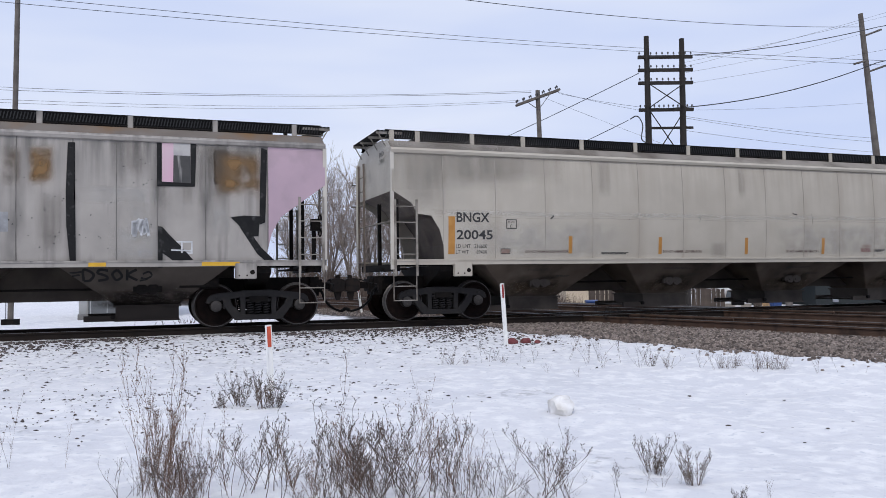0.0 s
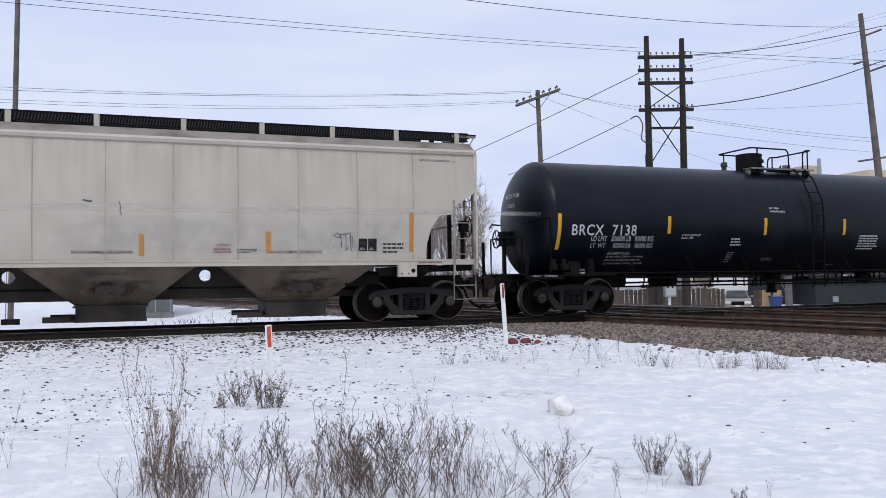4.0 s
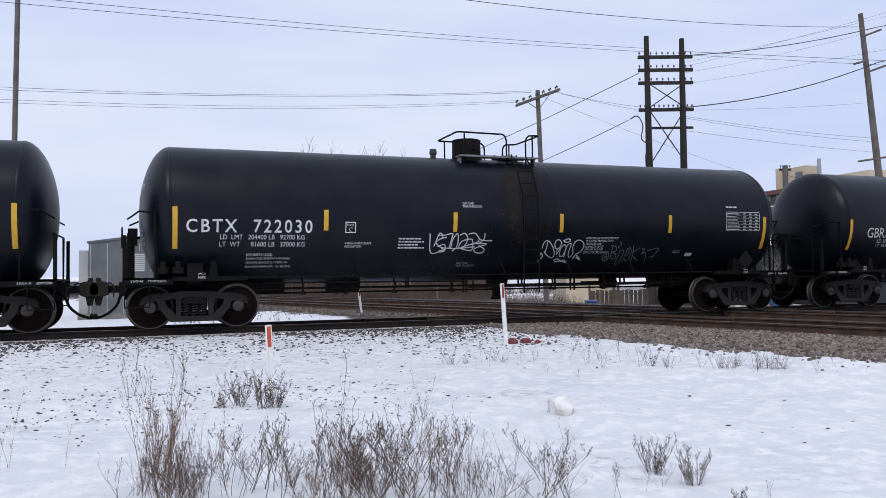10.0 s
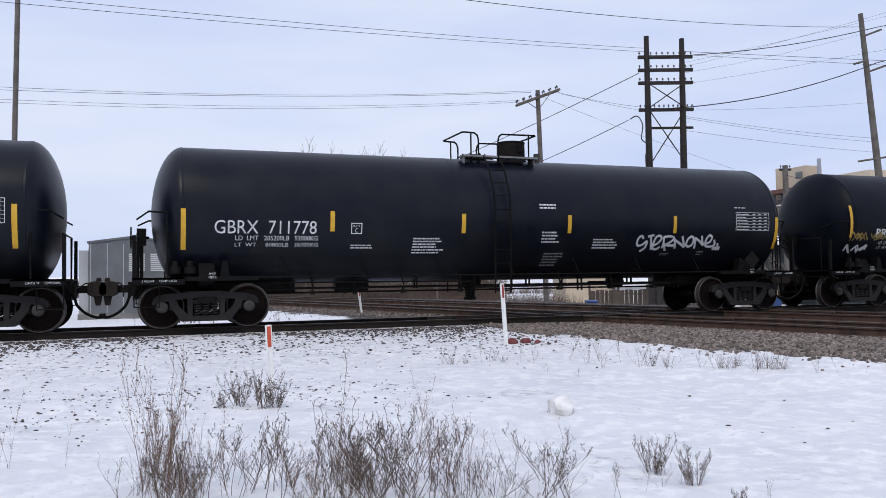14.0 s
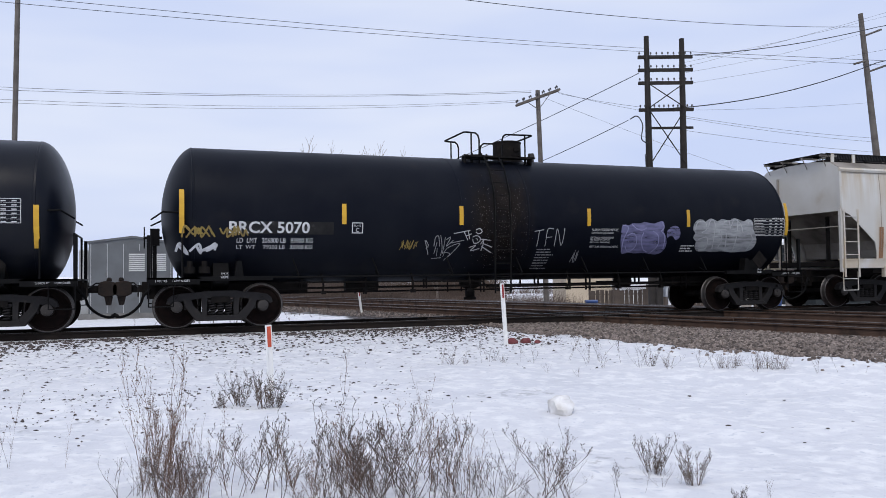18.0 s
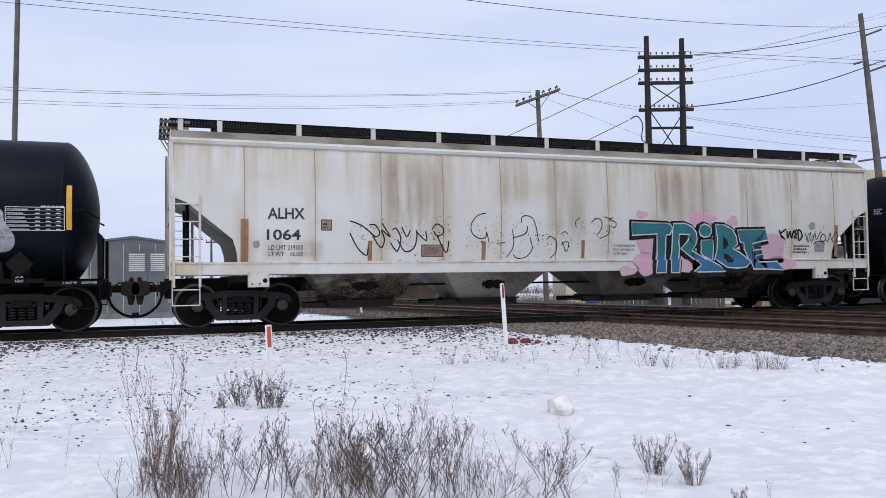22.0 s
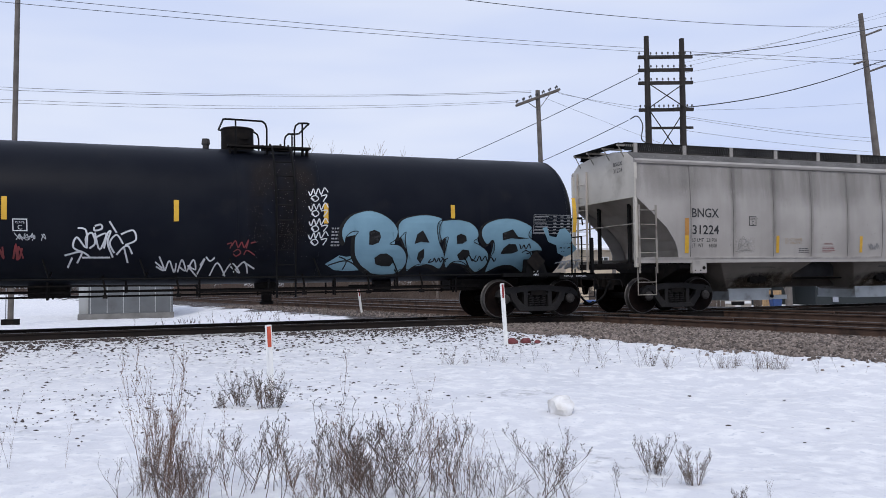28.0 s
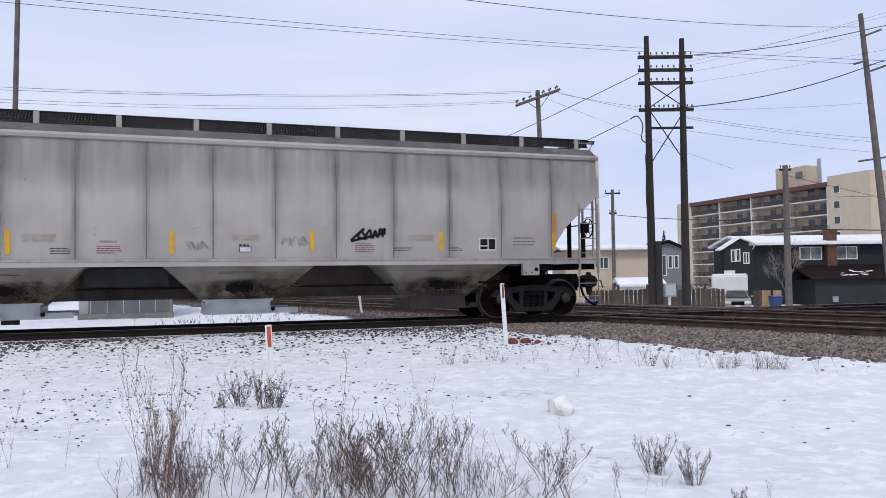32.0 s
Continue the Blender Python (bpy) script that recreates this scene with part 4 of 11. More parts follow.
    # safety rails: each runs along both sides and across its outer end, and bends down at its inner end
    for out, post, bend in (rail_lead, rail_trail):
        k = 0.10 if bend > out else -0.10
        pts = [(bend, -0.70, 3.78), (bend, -0.70, 4.40), (bend - 0.3 * k, -0.70, 4.50), (bend - k, -0.70, 4.555), (out + 0.5 * k, -0.70, 4.565), (out, -0.64, 4.565)]
        pts += [(x, -y, z) for x, y, z in pts[::-1]]
        part("top_rail", pipe(bm_new(), pts, 0.021, 7), BLACK_PAINT, car, smooth=True)
        for y in (-0.70, 0.70):
            bm = rod(bm_new(), (post, y, 3.78), (post, y, 4.565), 0.020, 7)
            box(bm, post - 0.03, post + 0.03, y - 0.012, y + 0.012, 3.76, 3.96)
            part("rail_post", bm, BLACK_PAINT, car, smooth=True)
    bm = lathe(bm_new(), [(0.41, 3.93), (0.41, 3.99), (0.365, 3.99), (0.36, 4.43), (0.37, 4.44), (0.37, 4.47), (0.34, 4.485), (0.0, 4.49)], "z", 32, (cup_x, 0, 0))
    box(bm, cup_x + 0.02, cup_x + 0.20, -0.385, -0.30, 4.20, 4.30)
    box(bm, cup_x - 0.02, cup_x + 0.22, -0.375, -0.28, 4.08, 4.11)
    part("manway_housing", bm, STEEL_DARK, car, "round black manway housing on top", True)
    bm = rod(bm_new(), (valve_x, 0, 3.95), (valve_x, 0, 4.10), 0.07, 12)
    rod(bm, (valve_x, 0, 4.10), (valve_x, 0, 4.22), 0.10, 12, 0.08)
    part("relief_valve", bm, BEARING_CAP, car)
    f0, f1 = fittings
    bm = lathe(bm_new(), [(0.0, 3.97), (0.34, 3.97), (0.34, 4.04), (0.28, 4.06), (0.28, 4.10), (0.0, 4.11)], "z", 20, (0.5 * (f0 + f1), 0, 0))
    for k in range(8):
        x, y = 0.5 * (f0 + f1) + 0.31 * math.cos(k * 0.785 + 0.2), 0.31 * math.sin(k * 0.785 + 0.2)
        rod(bm, (x, y, 4.02), (x, y, 4.13), 0.022, 6)
    box(bm, f0, f1, -0.42, -0.36, 3.96, 4.01)
    part("fittings_plate", bm, STEEL_DARK, car)
    for y in (-1, 1):
        bm = bm_new()
        for x in (ladder_x - 0.2, ladder_x + 0.2):
            pts = [(x, y * 1.0, 3.95), (x, y * 1.32, 3.60), (x, y * 1.60, 3.0), (x, y * 1.64, 2.45), (x, y * 1.60, 0.62)]
            pipe(bm, pts, 0.022, 6)
        lad = part("side_ladder", bm, BLACK_PAINT, car)
        for k in range(10):
            z = 0.68 + 0.32 * k
            yy = float(np.interp(z, [0.62, 2.45, 3.0, 3.6, 3.95], [1.60, 1.64, 1.60, 1.32, 1.0]))
            part("rung", rod(bm_new(), (ladder_x - 0.2, y * yy, z), (ladder_x + 0.2, y * yy, z), 0.012, 6), BLACK_PAINT, lad)
    # outlet, heater pipes, brake rods and hangers underneath
    bm = lathe(bm_new(), [(0.30, 0.98), (0.26, 0.78), (0.12, 0.72), (0.12, 0.52), (0.16, 0.50), (0.16, 0.44), (0.0, 0.44)], "z", 18, (ladder_x - 0.2, 0, 0))
    part("bottom_outlet", bm, STEEL_DARK, car, smooth=True)
    bm = bm_new()
    for y, z in ((-0.55, 0.80), (-0.35, 0.70), (0.5, 0.80)):
        rod(bm, (-5.9, y, z), (5.9, y, z), 0.022, 6)
    for k in range(8):
        x = -5.2 + 1.5 * k
        for y in (-0.55, -0.35, 0.5):
            box(bm, x - 0.018, x + 0.018, y - 0.02, y + 0.02, 0.64 if k % 2 else 0.76, 1.02)
    part("brake_rod", bm, STEEL_DARK, car)
    bm = rod(bm_new(), (-4.1, -0.1, 0.84), (-3.3, -0.1, 0.84), 0.13, 16)
    part("air_reservoir", bm, STEEL_DARK, car, smooth=True)
    bm = rod(bm_new(), (3.3, -0.2, 0.84), (3.72, -0.2, 0.84), 0.13, 14)
    rod(bm, (2.7, -0.2, 0.84), (3.3, -0.2, 0.84), 0.025, 6)
    part("brake_cylinder", bm, STEEL_DARK, car, smooth=True)
    # heating pipe stubs and hangers along the near side of the belly
    for x in (-4.75, -2.6, -1.15, 1.55, 3.05, 4.35):
        bm = pipe(bm_new(), [(x - 0.05, -0.75, 1.16), (x, -0.78, 0.86), (x, -0.70, 0.70)], 0.022, 6)
        box(bm, x - 0.04, x + 0.05, -0.80, -0.66, 0.66, 0.74)
        part("pipe_hanger", bm, STEEL_DARK, car)
    bm = pipe(bm_new(), [(-5.6, -0.72, 0.94), (-2.0, -0.74, 0.92), (-0.8, -0.74, 0.90), (-0.7, -0.74, 0.76), (4.9, -0.72, 0.78)], 0.020, 6)
    part("heater_pipe", bm, STEEL_DARK, car, smooth=True)
    return car


def head_print(car, end, bm, mat, lift=0.008, crown=0.56):
    """Lays a flat bmesh in x (across, seen from outside) and z on the dished leading end of a tank."""
    bmesh.ops.triangulate(bm, faces=bm.faces)
    for v in bm.verts:
        y, z = -v.co.x, v.co.z
        r = min(math.hypot(y, z - T_Z) / T_R, 1.0)
        v.co = Vector((-(end - HEAD) - HEAD * (1 - r * r) ** crown - lift, y, z))
    return part("lettering", bm, mat, car)


def write(car, text, x0, x1, z0, z1, mat, side=None, cuts=None, offset=0.0, spacing=1.0):
    side, cuts = (side or tank_side), (cuts or T_CUTS)
    decal(car, flat_text(text, x0, x1, z0, z1, offset, spacing), mat, side, cuts)


# ---- ground, tracks ----
CROSS = (10.45, -0.75)          # near rail of the crossing line meets the near rail of the train's track
CD = Vector((0.248, -0.969))   # along the crossing line, towards the camera
CN = Vector((0.969, 0.248))    # across it, away from the camera
CROSS_RAILS = (0.0, 1.435, 4.25, 5.685)


def site(a, d, z=0.0):
    """A place a metres across and d metres ahead of the tripod."""
    return Vector((EYE[0] + 0.9385 * a + 0.3454 * d, EYE[1] - 0.3454 * a + 0.9385 * d, z))


def step(a, b, v):
    t = min(max((v - a) / (b - a), 0.0), 1.0)
    return t * t * (3 - 2 * t)


def across(x, y):
    return (x - CROSS[0]) * CN.x + (y - CROSS[1]) * CN.y


def ground_z(x, y):
    n = across(x, y)
    field = -0.46 - 0.10 * step(5, 14, -y)
    if y > 0:
        field = -0.46 - 0.7 * step(22, 60, y)
    far = -1.55
    k = step(9.0, 17.0, n)
    field = field * (1 - k) + far * k
    d_train = max(abs(y) - 1.5, 0.0)
    d_cross = max(abs(n - 2.84) - (8.0 if n > 2.84 else 4.0), 0.0)
    bed = step(0.0, 4.5, min(d_train, d_cross))
    z = (-0.205 + 0.055 * step(0.5, 3.5, -n)) * (1 - bed) + field * bed
    r = math.hypot(x - EYE[0], y - EYE[1])
    if r < 60:
        z += 0.06 * noise.noise((x * 0.55, y * 0.55, 0)) * bed + 0.030 * noise.noise((x * 1.9, y * 1.9, 3)) * (0.3 + 0.7 * bed) + 0.016 * noise.noise((x * 5, y * 5, 7)) * (0.4 + 0.6 * bed)
    return z


def ground_material():
    m, n, l, b = nodes_of("snow_and_ballast")
    tc = n.new("ShaderNodeTexCoord")
    sep = n.new("ShaderNodeSeparateXYZ")
    l.new(tc.outputs["Object"], sep.inputs["Vector"])

    def math_node(op, a, c, clamp=False):
        k = n.new("ShaderNodeMath")
        k.operation, k.use_clamp = op, clamp
        for i, v in enumerate((a, c)):
            if isinstance(v, (int, float)):
                k.inputs[i].default_value = v
            else:
                l.new(v, k.inputs[i])
        return k.outputs["Value"]

    def soft(v, lo, hi):
        r = n.new("ShaderNodeMapRange")
        r.interpolation_type = "SMOOTHSTEP"
        r.inputs["From Min"].default_value, r.inputs["From Max"].default_value = lo, hi
        l.new(v, r.inputs["Value"])
        return r.outputs["Result"]

    nx = math_node("MULTIPLY", math_node("SUBTRACT", sep.outputs["X"], CROSS[0]), CN.x)
    ny = math_node("MULTIPLY", math_node("SUBTRACT", sep.outputs["Y"], CROSS[1]), CN.y)
    off = math_node("ADD", nx, ny)
    wob = add_noise(n, l, 0.9, 5)
    wobv = math_node("MULTIPLY", math_node("SUBTRACT", wob.outputs["Fac"], 0.5), 3.2)
    offw = math_node("ADD", off, wobv)
    # ballast of the crossing line
    cross_in = math_node("MULTIPLY", soft(offw, -2.7, -2.2), math_node("SUBTRACT", 1.0, soft(offw, 13.5, 15.5)))
    # thin, patchy snow beside the train's track
    ab = math_node("ABSOLUTE", sep.outputs["Y"], 0.0)
    aby = math_node("ADD", ab, wobv)
    near_track = math_node("SUBTRACT", 1.0, soft(aby, 0.9, 2.2))
    speck = add_noise(n, l, 9.0, 6)
    thin = math_node("MULTIPLY", near_track, soft(speck.outputs["Fac"], 0.53, 0.60))
    shoulder = math_node("MULTIPLY", math_node("SUBTRACT", 1.0, soft(aby, 3.0, 7.0)), soft(speck.outputs["Fac"], 0.60, 0.67))
    patch = math_node("MULTIPLY", soft(wob.outputs["Fac"], 0.60, 0.70), soft(speck.outputs["Fac"], 0.54, 0.62))
    dusted = soft(add_noise(n, l, 3.0, 6).outputs["Fac"], 0.60, 0.72)
    bare = math_node("MAXIMUM", math_node("MAXIMUM", thin, math_node("MULTIPLY", cross_in, math_node("SUBTRACT", 1.0, math_node("MULTIPLY", dusted, 0.35)))), math_node("MAXIMUM", shoulder, math_node("MULTIPLY", patch, 0.25)))
    stone = n.new("ShaderNodeTexVoronoi")
    stone.inputs["Scale"].default_value = 16.0
    l.new(tc.outputs["Object"], stone.inputs["Vector"])
    rock = add_mix(n, l, add_ramp(n, l, stone.outputs["Color"], 0.1, 0.9), (0.045, 0.034, 0.031), (0.11, 0.087, 0.08))
    rock = add_mix(n, l, add_ramp(n, l, stone.outputs["Distance"], 0.25, 0.75), rock, (0.02, 0.016, 0.014))
    drift = add_noise(n, l, 1.3, 6)
    snow = add_mix(n, l, add_ramp(n, l, drift.outputs["Fac"], 0.35, 0.7), (0.620, 0.630, 0.665), (0.695, 0.70, 0.725))
    crust = add_noise(n, l, 5.0, 7)
    snow = add_mix(n, l, add_ramp(n, l, crust.outputs["Fac"], 0.47, 0.64), snow, (0.765, 0.77, 0.78))
    snow = add_mix(n, l, add_ramp(n, l, add_noise(n, l, 14.0, 5).outputs["Fac"], 0.60, 0.72), snow, (0.56, 0.58, 0.63))
    col = add_mix(n, l, bare, snow, rock)
    l.new(col, b.inputs["Base Color"])
    rough = n.new("ShaderNodeMapRange")
    rough.inputs["To Min"].default_value, rough.inputs["To Max"].default_value = 0.75, 0.95
    l.new(bare, rough.inputs["Value"])
    l.new(rough.outputs["Result"], b.inputs["Roughness"])
    b.inputs["Subsurface Weight"].default_value = 0.0
    fine = add_noise(n, l, 2.6, 5)
    h1 = math_node("ADD", math_node("MULTIPLY", fine.outputs["Fac"], 0.055), math_node("MULTIPLY", crust.outputs["Fac"], 0.034))
    h2 = math_node("ADD", h1, math_node("MULTIPLY", math_node("MULTIPLY", stone.outputs["Distance"], bare), -0.06))
    bp = n.new("ShaderNodeBump")
    bp.inputs["Strength"].default_value = 0.8
    bp.inputs["Distance"].default_value = 1.0
    l.new(h2, bp.inputs["Height"])
    l.new(bp.outputs["Normal"], b.inputs["Normal"])
    return m


def build_ground():
    head = math.atan2(0.9385, 0.3454)
    angs = [head + radians(36) * (2 * k / 260 - 1) for k in range(261)]
    rest = 2 * math.pi - radians(72)
    angs += [angs[260] + rest * k / 60 for k in range(1, 60)]
    radii = [0.4 * 1.035 ** k for k in range(262)]
    verts, faces = [(EYE[0], EYE[1], ground_z(EYE[0], EYE[1]))], []
    for r in radii:
        for a in angs:
            x, y = EYE[0] + r * math.cos(a), EYE[1] + r * math.sin(a)
            verts.append((x, y, ground_z(x, y)))
    k = len(angs)
    for j in range(k):
        faces.append((0, 1 + j, 1 + (j + 1) % k))
    for i in range(len(radii) - 1):
        for j in range(k):
            a, c = 1 + i * k + j, 1 + i * k + (j + 1) % k
            faces.append((a, a + k, c + k, c))
    me = bpy.data.meshes.new("ground")
    me.from_pydata(verts, [], faces)
    me.materials.append(ground_material())
    me.polygons.foreach_set("use_smooth", [True] * len(faces))
    tagged(new("ground", me), "snow-covered ground with bare gravel beside the tracks", "snow ground", kind="structure")


build_ground()


def rail_bar(bm, length):
    """A rail along x, its head at z = 0."""
    prof = [(-0.075, -0.185), (0.075, -0.185), (0.075, -0.172), (0.012, -0.150), (0.012, -0.050), (0.036, -0.036), (0.036, -0.006), (0.028, 0.0), (-0.028, 0.0), (-0.036, -0.006), (-0.036, -0.036), (-0.012, -0.050), (-0.012, -0.150), (-0.075, -0.172)]
    prism_x(bm, prof, -length / 2, length / 2)
    bm.faces.ensure_lookup_table()
    for f in bm.faces:
        if abs(f.calc_center_median().z) < 0.004:
            f.material_index = 1
    return bm


def track(name, m, gauge_offsets, length, ties, label, tie_shift=0.0, side=None):
    t = thing(name, m, label, "railway track", kind="structure")
    for y in gauge_offsets:
        part("rail", rail_bar(bm_new(), length), [side or RAIL_SIDE, RAIL_TOP], t, "brown steel rail with a worn top", at=pose(0, y, 0))
    mid = sum(gauge_offsets[:2]) / 2
    me = None
    for k in range(ties):
        x = (k - ties / 2) * 0.56 + tie_shift
        if me is None:
            bm = box(bm_new(), -0.11, 0.11, -1.28, 1.28, -0.36, -0.186)
            bmesh.ops.bevel(bm, geom=bm.edges[:], offset=0.012, segments=1, affect="EDGES")
            me = mesh_of(bm, TIE_WOOD, name="tie")
        part("tie", me, None, t, at=pose(x, mid, 0.004 * math.sin(k * 7.1), 0, 0, 0.8 * math.sin(k * 3.7)))
    return t


track("train_track", pose(20, 0, 0), (-0.7535, 0.7535), 420, 60, "straight railway track with dark rails in thin snow", -14, RAIL_DARK)
ang = math.degrees(math.atan2(-CD.y, -CD.x))
for k, (o, lab) in enumerate(((0.0, "crossing railway track with brown rails on stone ballast"), (4.25, "second crossing railway track behind the first one"))):
    c = Vector(CROSS) + CN * o
    track("crossing_track", pose(c.x, c.y, -0.004, 0, 0, ang), (0.0, -1.507), 420, 60, lab, -4.0)
# guard rails and fillers of the level crossing of the tracks
for k, o in enumerate((0.0, 1.435, 4.25, 5.685)):
    c = Vector(CROSS) + CN * (o + (0.12 if k % 2 == 0 else -0.12))
    g = new("guard_rail", mesh_of(rail_bar(bm_new(), 7.0), [RAIL_SIDE, RAIL_SIDE], name="guard_rail"))
    g.matrix_basis = pose(c.x, c.y, -0.012, 0, 0, ang)
    tagged(g, "short dark guard rail beside the running rail", "guard rail", "guard rails", "structure")
for y in (-0.60, 0.60):
    g = new("guard_rail", mesh_of(rail_bar(bm_new(), 13.0), [RAIL_SIDE, RAIL_SIDE], name="guard_rail"))
    g.matrix_basis = pose(13.2, y, -0.020)
    tagged(g, "short dark guard rail beside the running rail", "guard rail", "guard rails", "structure")


def stones(name, spots, lo, hi, mat, label, seed, flat=1.0, rise=0.25):
    """Loose stones, joined: rough little lumps with flat sides; flat squashes them, rise lifts them out of the ground."""
    r = random.Random(seed)
    verts, faces = [], []
    cube = ((-1, -1, -1), (1, -1, -1), (1, 1, -1), (-1, 1, -1), (-1, -1, 1), (1, -1, 1), (1, 1, 1), (-1, 1, 1))
    quads = ((0, 3, 2, 1), (4, 5, 6, 7), (0, 1, 5, 4), (1, 2, 6, 5), (2, 3, 7, 6), (3, 0, 4, 7))
    for spot in spots:
        x, y = spot[0], spot[1]
        s = (lo + (hi - lo) * r.random() ** 1.6) / 2 * (spot[2] if len(spot) > 2 else 1.0)
        tilt = 0.6 * flat
        q = Euler((r.uniform(-tilt, tilt), r.uniform(-tilt, tilt), r.uniform(0, 6.3))).to_matrix()
        z = ground_z(x, y) + s * r.uniform(0.4, 1.6) * rise
        base = len(verts)
        k = (r.uniform(0.7, 1.4), r.uniform(0.5, 1.0), r.uniform(0.35, 0.8) * flat)
        for c in cube:
            top = 0.62 if c[2] > 0 else 1.0
            v = q @ Vector((c[0] * k[0] * top * r.uniform(0.65, 1.2), c[1] * k[1] * top * r.uniform(0.65, 1.2), c[2] * k[2] * r.uniform(0.8, 1.2))) * s
            verts.append((x + v.x, y + v.y, z + v.z))
        faces += [tuple(base + i for i in f) for f in quads]
    me = bpy.data.meshes.new(name)
    me.from_pydata(verts, [], faces)
    me.materials.append(mat)
    return tagged(new(name, me), label, "stones", kind="stuff")


def stone_material(name, dark, pale, speck):
    m, n, l, b = nodes_of(name)
    g = n.new("ShaderNodeNewGeometry")
    col = add_ramp(n, l, g.outputs["Random Per Island"], 0.0, 1.0, dark, pale)
    fine = add_noise(n, l, 60, 4)
    l.new(add_mix(n, l, add_ramp(n, l, fine.outputs["Fac"], 0.4, 0.7), col, speck), b.inputs["Base Color"])
    b.inputs["Roughness"].default_value = 0.9
    return m


STONE = stone_material("ballast_stone", (0.042, 0.034, 0.030, 1), (0.36, 0.300, 0.262, 1), (0.125, 0.102, 0.090))
DARK_STONE = stone_material("dark_stone", (0.020, 0.017, 0.017, 1), (0.125, 0.100, 0.092, 1), (0.055, 0.045, 0.043))


def scatter():
    r = random.Random(11)
    spots = []
    while len(spots) < 19000:
        a, n = r.uniform(-2, 10), r.uniform(-3.5, 0.15)
        p = Vector(CROSS) + CN * n + CD * a
        if p.y > -0.9 or noise.noise((p.x * 0.9, p.y * 0.9, 5)) * 0.6 + (n + 3.3) * 0.9 < 0.15:
            continue
        spots.append((p.x, p.y))
    while len(spots) < 24000:
        a, n = r.uniform(-18, 10), r.uniform(0.15, 6.0)
        p = Vector(CROSS) + CN * n + CD * a
        if abs(p.y) < 1.0:
            continue
        spots.append((p.x, p.y))
    while len(spots) < 26500:
        a, n = r.uniform(-22, -1), r.uniform(-2.2, 0.1)
        p = Vector(CROSS) + CN * n + CD * a
        if p.y < 1.2:
            continue
        spots.append((p.x, p.y))
    stones("ballast_stones", spots, 0.034, 0.078, STONE, "brown-grey crushed stone ballast along the crossing tracks", 4, 1.0, 0.6)
    # thrown-out stones along the ragged edge of the ballast
    spots = []
    while len(spots) < 900:
        a, n = r.uniform(-1, 10), -2.2 - abs(r.gauss(0, 0.55))
        p = Vector(CROSS) + CN * n + CD * a
        if p.y < -1.0 and noise.noise((p.x * 1.7, p.y * 1.7, 2)) > -0.1:
            spots.append((p.x, p.y))
    stones("loose_stones", spots, 0.03, 0.10, STONE, "loose brown stones at the ragged edge of the ballast", 6, 0.8, 0.3)
    # dark stones in clumps and drifts, mostly buried in the thin snow
    spots = []
    while len(spots) < 6500:
        x, y = r.uniform(-9, 11.5), -1.15 - abs(r.gauss(0, 1.0)) * 1.5
        d = noise.noise((x * 0.5, y * 0.7, 9)) + 0.7 * noise.noise((x * 1.9, y * 2.6, 4)) + 0.5 * r.uniform(-1, 1)
        if y < -7.5 or d < -0.75 + 0.22 * (-y):
            continue
        spots.append((x, y, 1.5 if x < -0.5 and y > -2.8 and r.random() < 0.25 else 1.0))
    while len(spots) < 9000:
        x, y = r.uniform(4.5, 10.5), -1.2 - abs(r.gauss(0, 1.0)) * 1.7
        if noise.noise((x * 0.9, y * 1.2, 21)) + 0.6 * r.uniform(-1, 1) > -0.25 + 0.12 * (-y - 2):
            spots.append((x, y, 0.9))
    while len(spots) < 9700:
        x, y = r.uniform(-1.8, 3.4), r.gauss(-8.4, 0.9)
        x -= 0.35 * (y + 8.4)
        if noise.noise((x * 0.9, y * 1.2, 14)) + 0.9 * r.uniform(-1, 1) > 0.1 and y > -11:
            spots.append((x, y, 0.62))
    while len(spots) < 10300:
        x, y = r.uniform(-5, 12), r.uniform(-8.5, -2)
        if noise.noise((x * 0.8, y * 0.9, 33)) > -0.05:
            spots.append((x, y, 0.75))
    stones("track_stones", spots, 0.014, 0.072, DARK_STONE, "dark stones poking through thin snow beside the track", 5, 0.55, 0.1)


scatter()


# ---- posts, litter and weeds in the foreground ----
POST_WHITE = surface("post_white", (0.84, 0.84, 0.83), 0.5, 0, (0.76, 0.76, 0.74), 8)
POST_ORANGE = surface("post_orange", (0.58, 0.09, 0.035), 0.45, 0, (0.45, 0.06, 0.03), 8)
POST_RED = surface("post_red", (0.30, 0.025, 0.025), 0.45, 0, (0.22, 0.02, 0.02), 8)


def marker_post(x, y, height, lean_x, lean_y, band, label):
    t = thing("marker_post", pose(x, y, ground_z(x, y) - 0.02, lean_y, lean_x, 18), label, "marker post", "marker posts")
    bm = prism_x(bm_new(), [(-0.012, 0), (0.012, 0), (0.012, height), (-0.012, height)], -0.038, 0.038)
    for s in (-0.038, 0.031):
        box(bm, s, s + 0.007, -0.03, -0.012, 0, height)
    part("post", bm, POST_WHITE, t, "flexible white plastic post")
    part("reflector", box(bm_new(), -0.030, 0.030, -0.019, -0.014, height - 0.29, height - 0.02), band, t, "red-orange reflective band")


marker_post(1.51, -8.03, 0.90, -2.5, 0, POST_ORANGE, "white plastic marker post with an orange band in snow")
marker_post(6.70, -4.15, 1.25, -4.2, 0, POST_RED, "leaning white marker post with a dark red band")
marker_post(7.05, 8.8, 0.92, -8.0, 0, POST_RED, "leaning white marker post beyond the track")


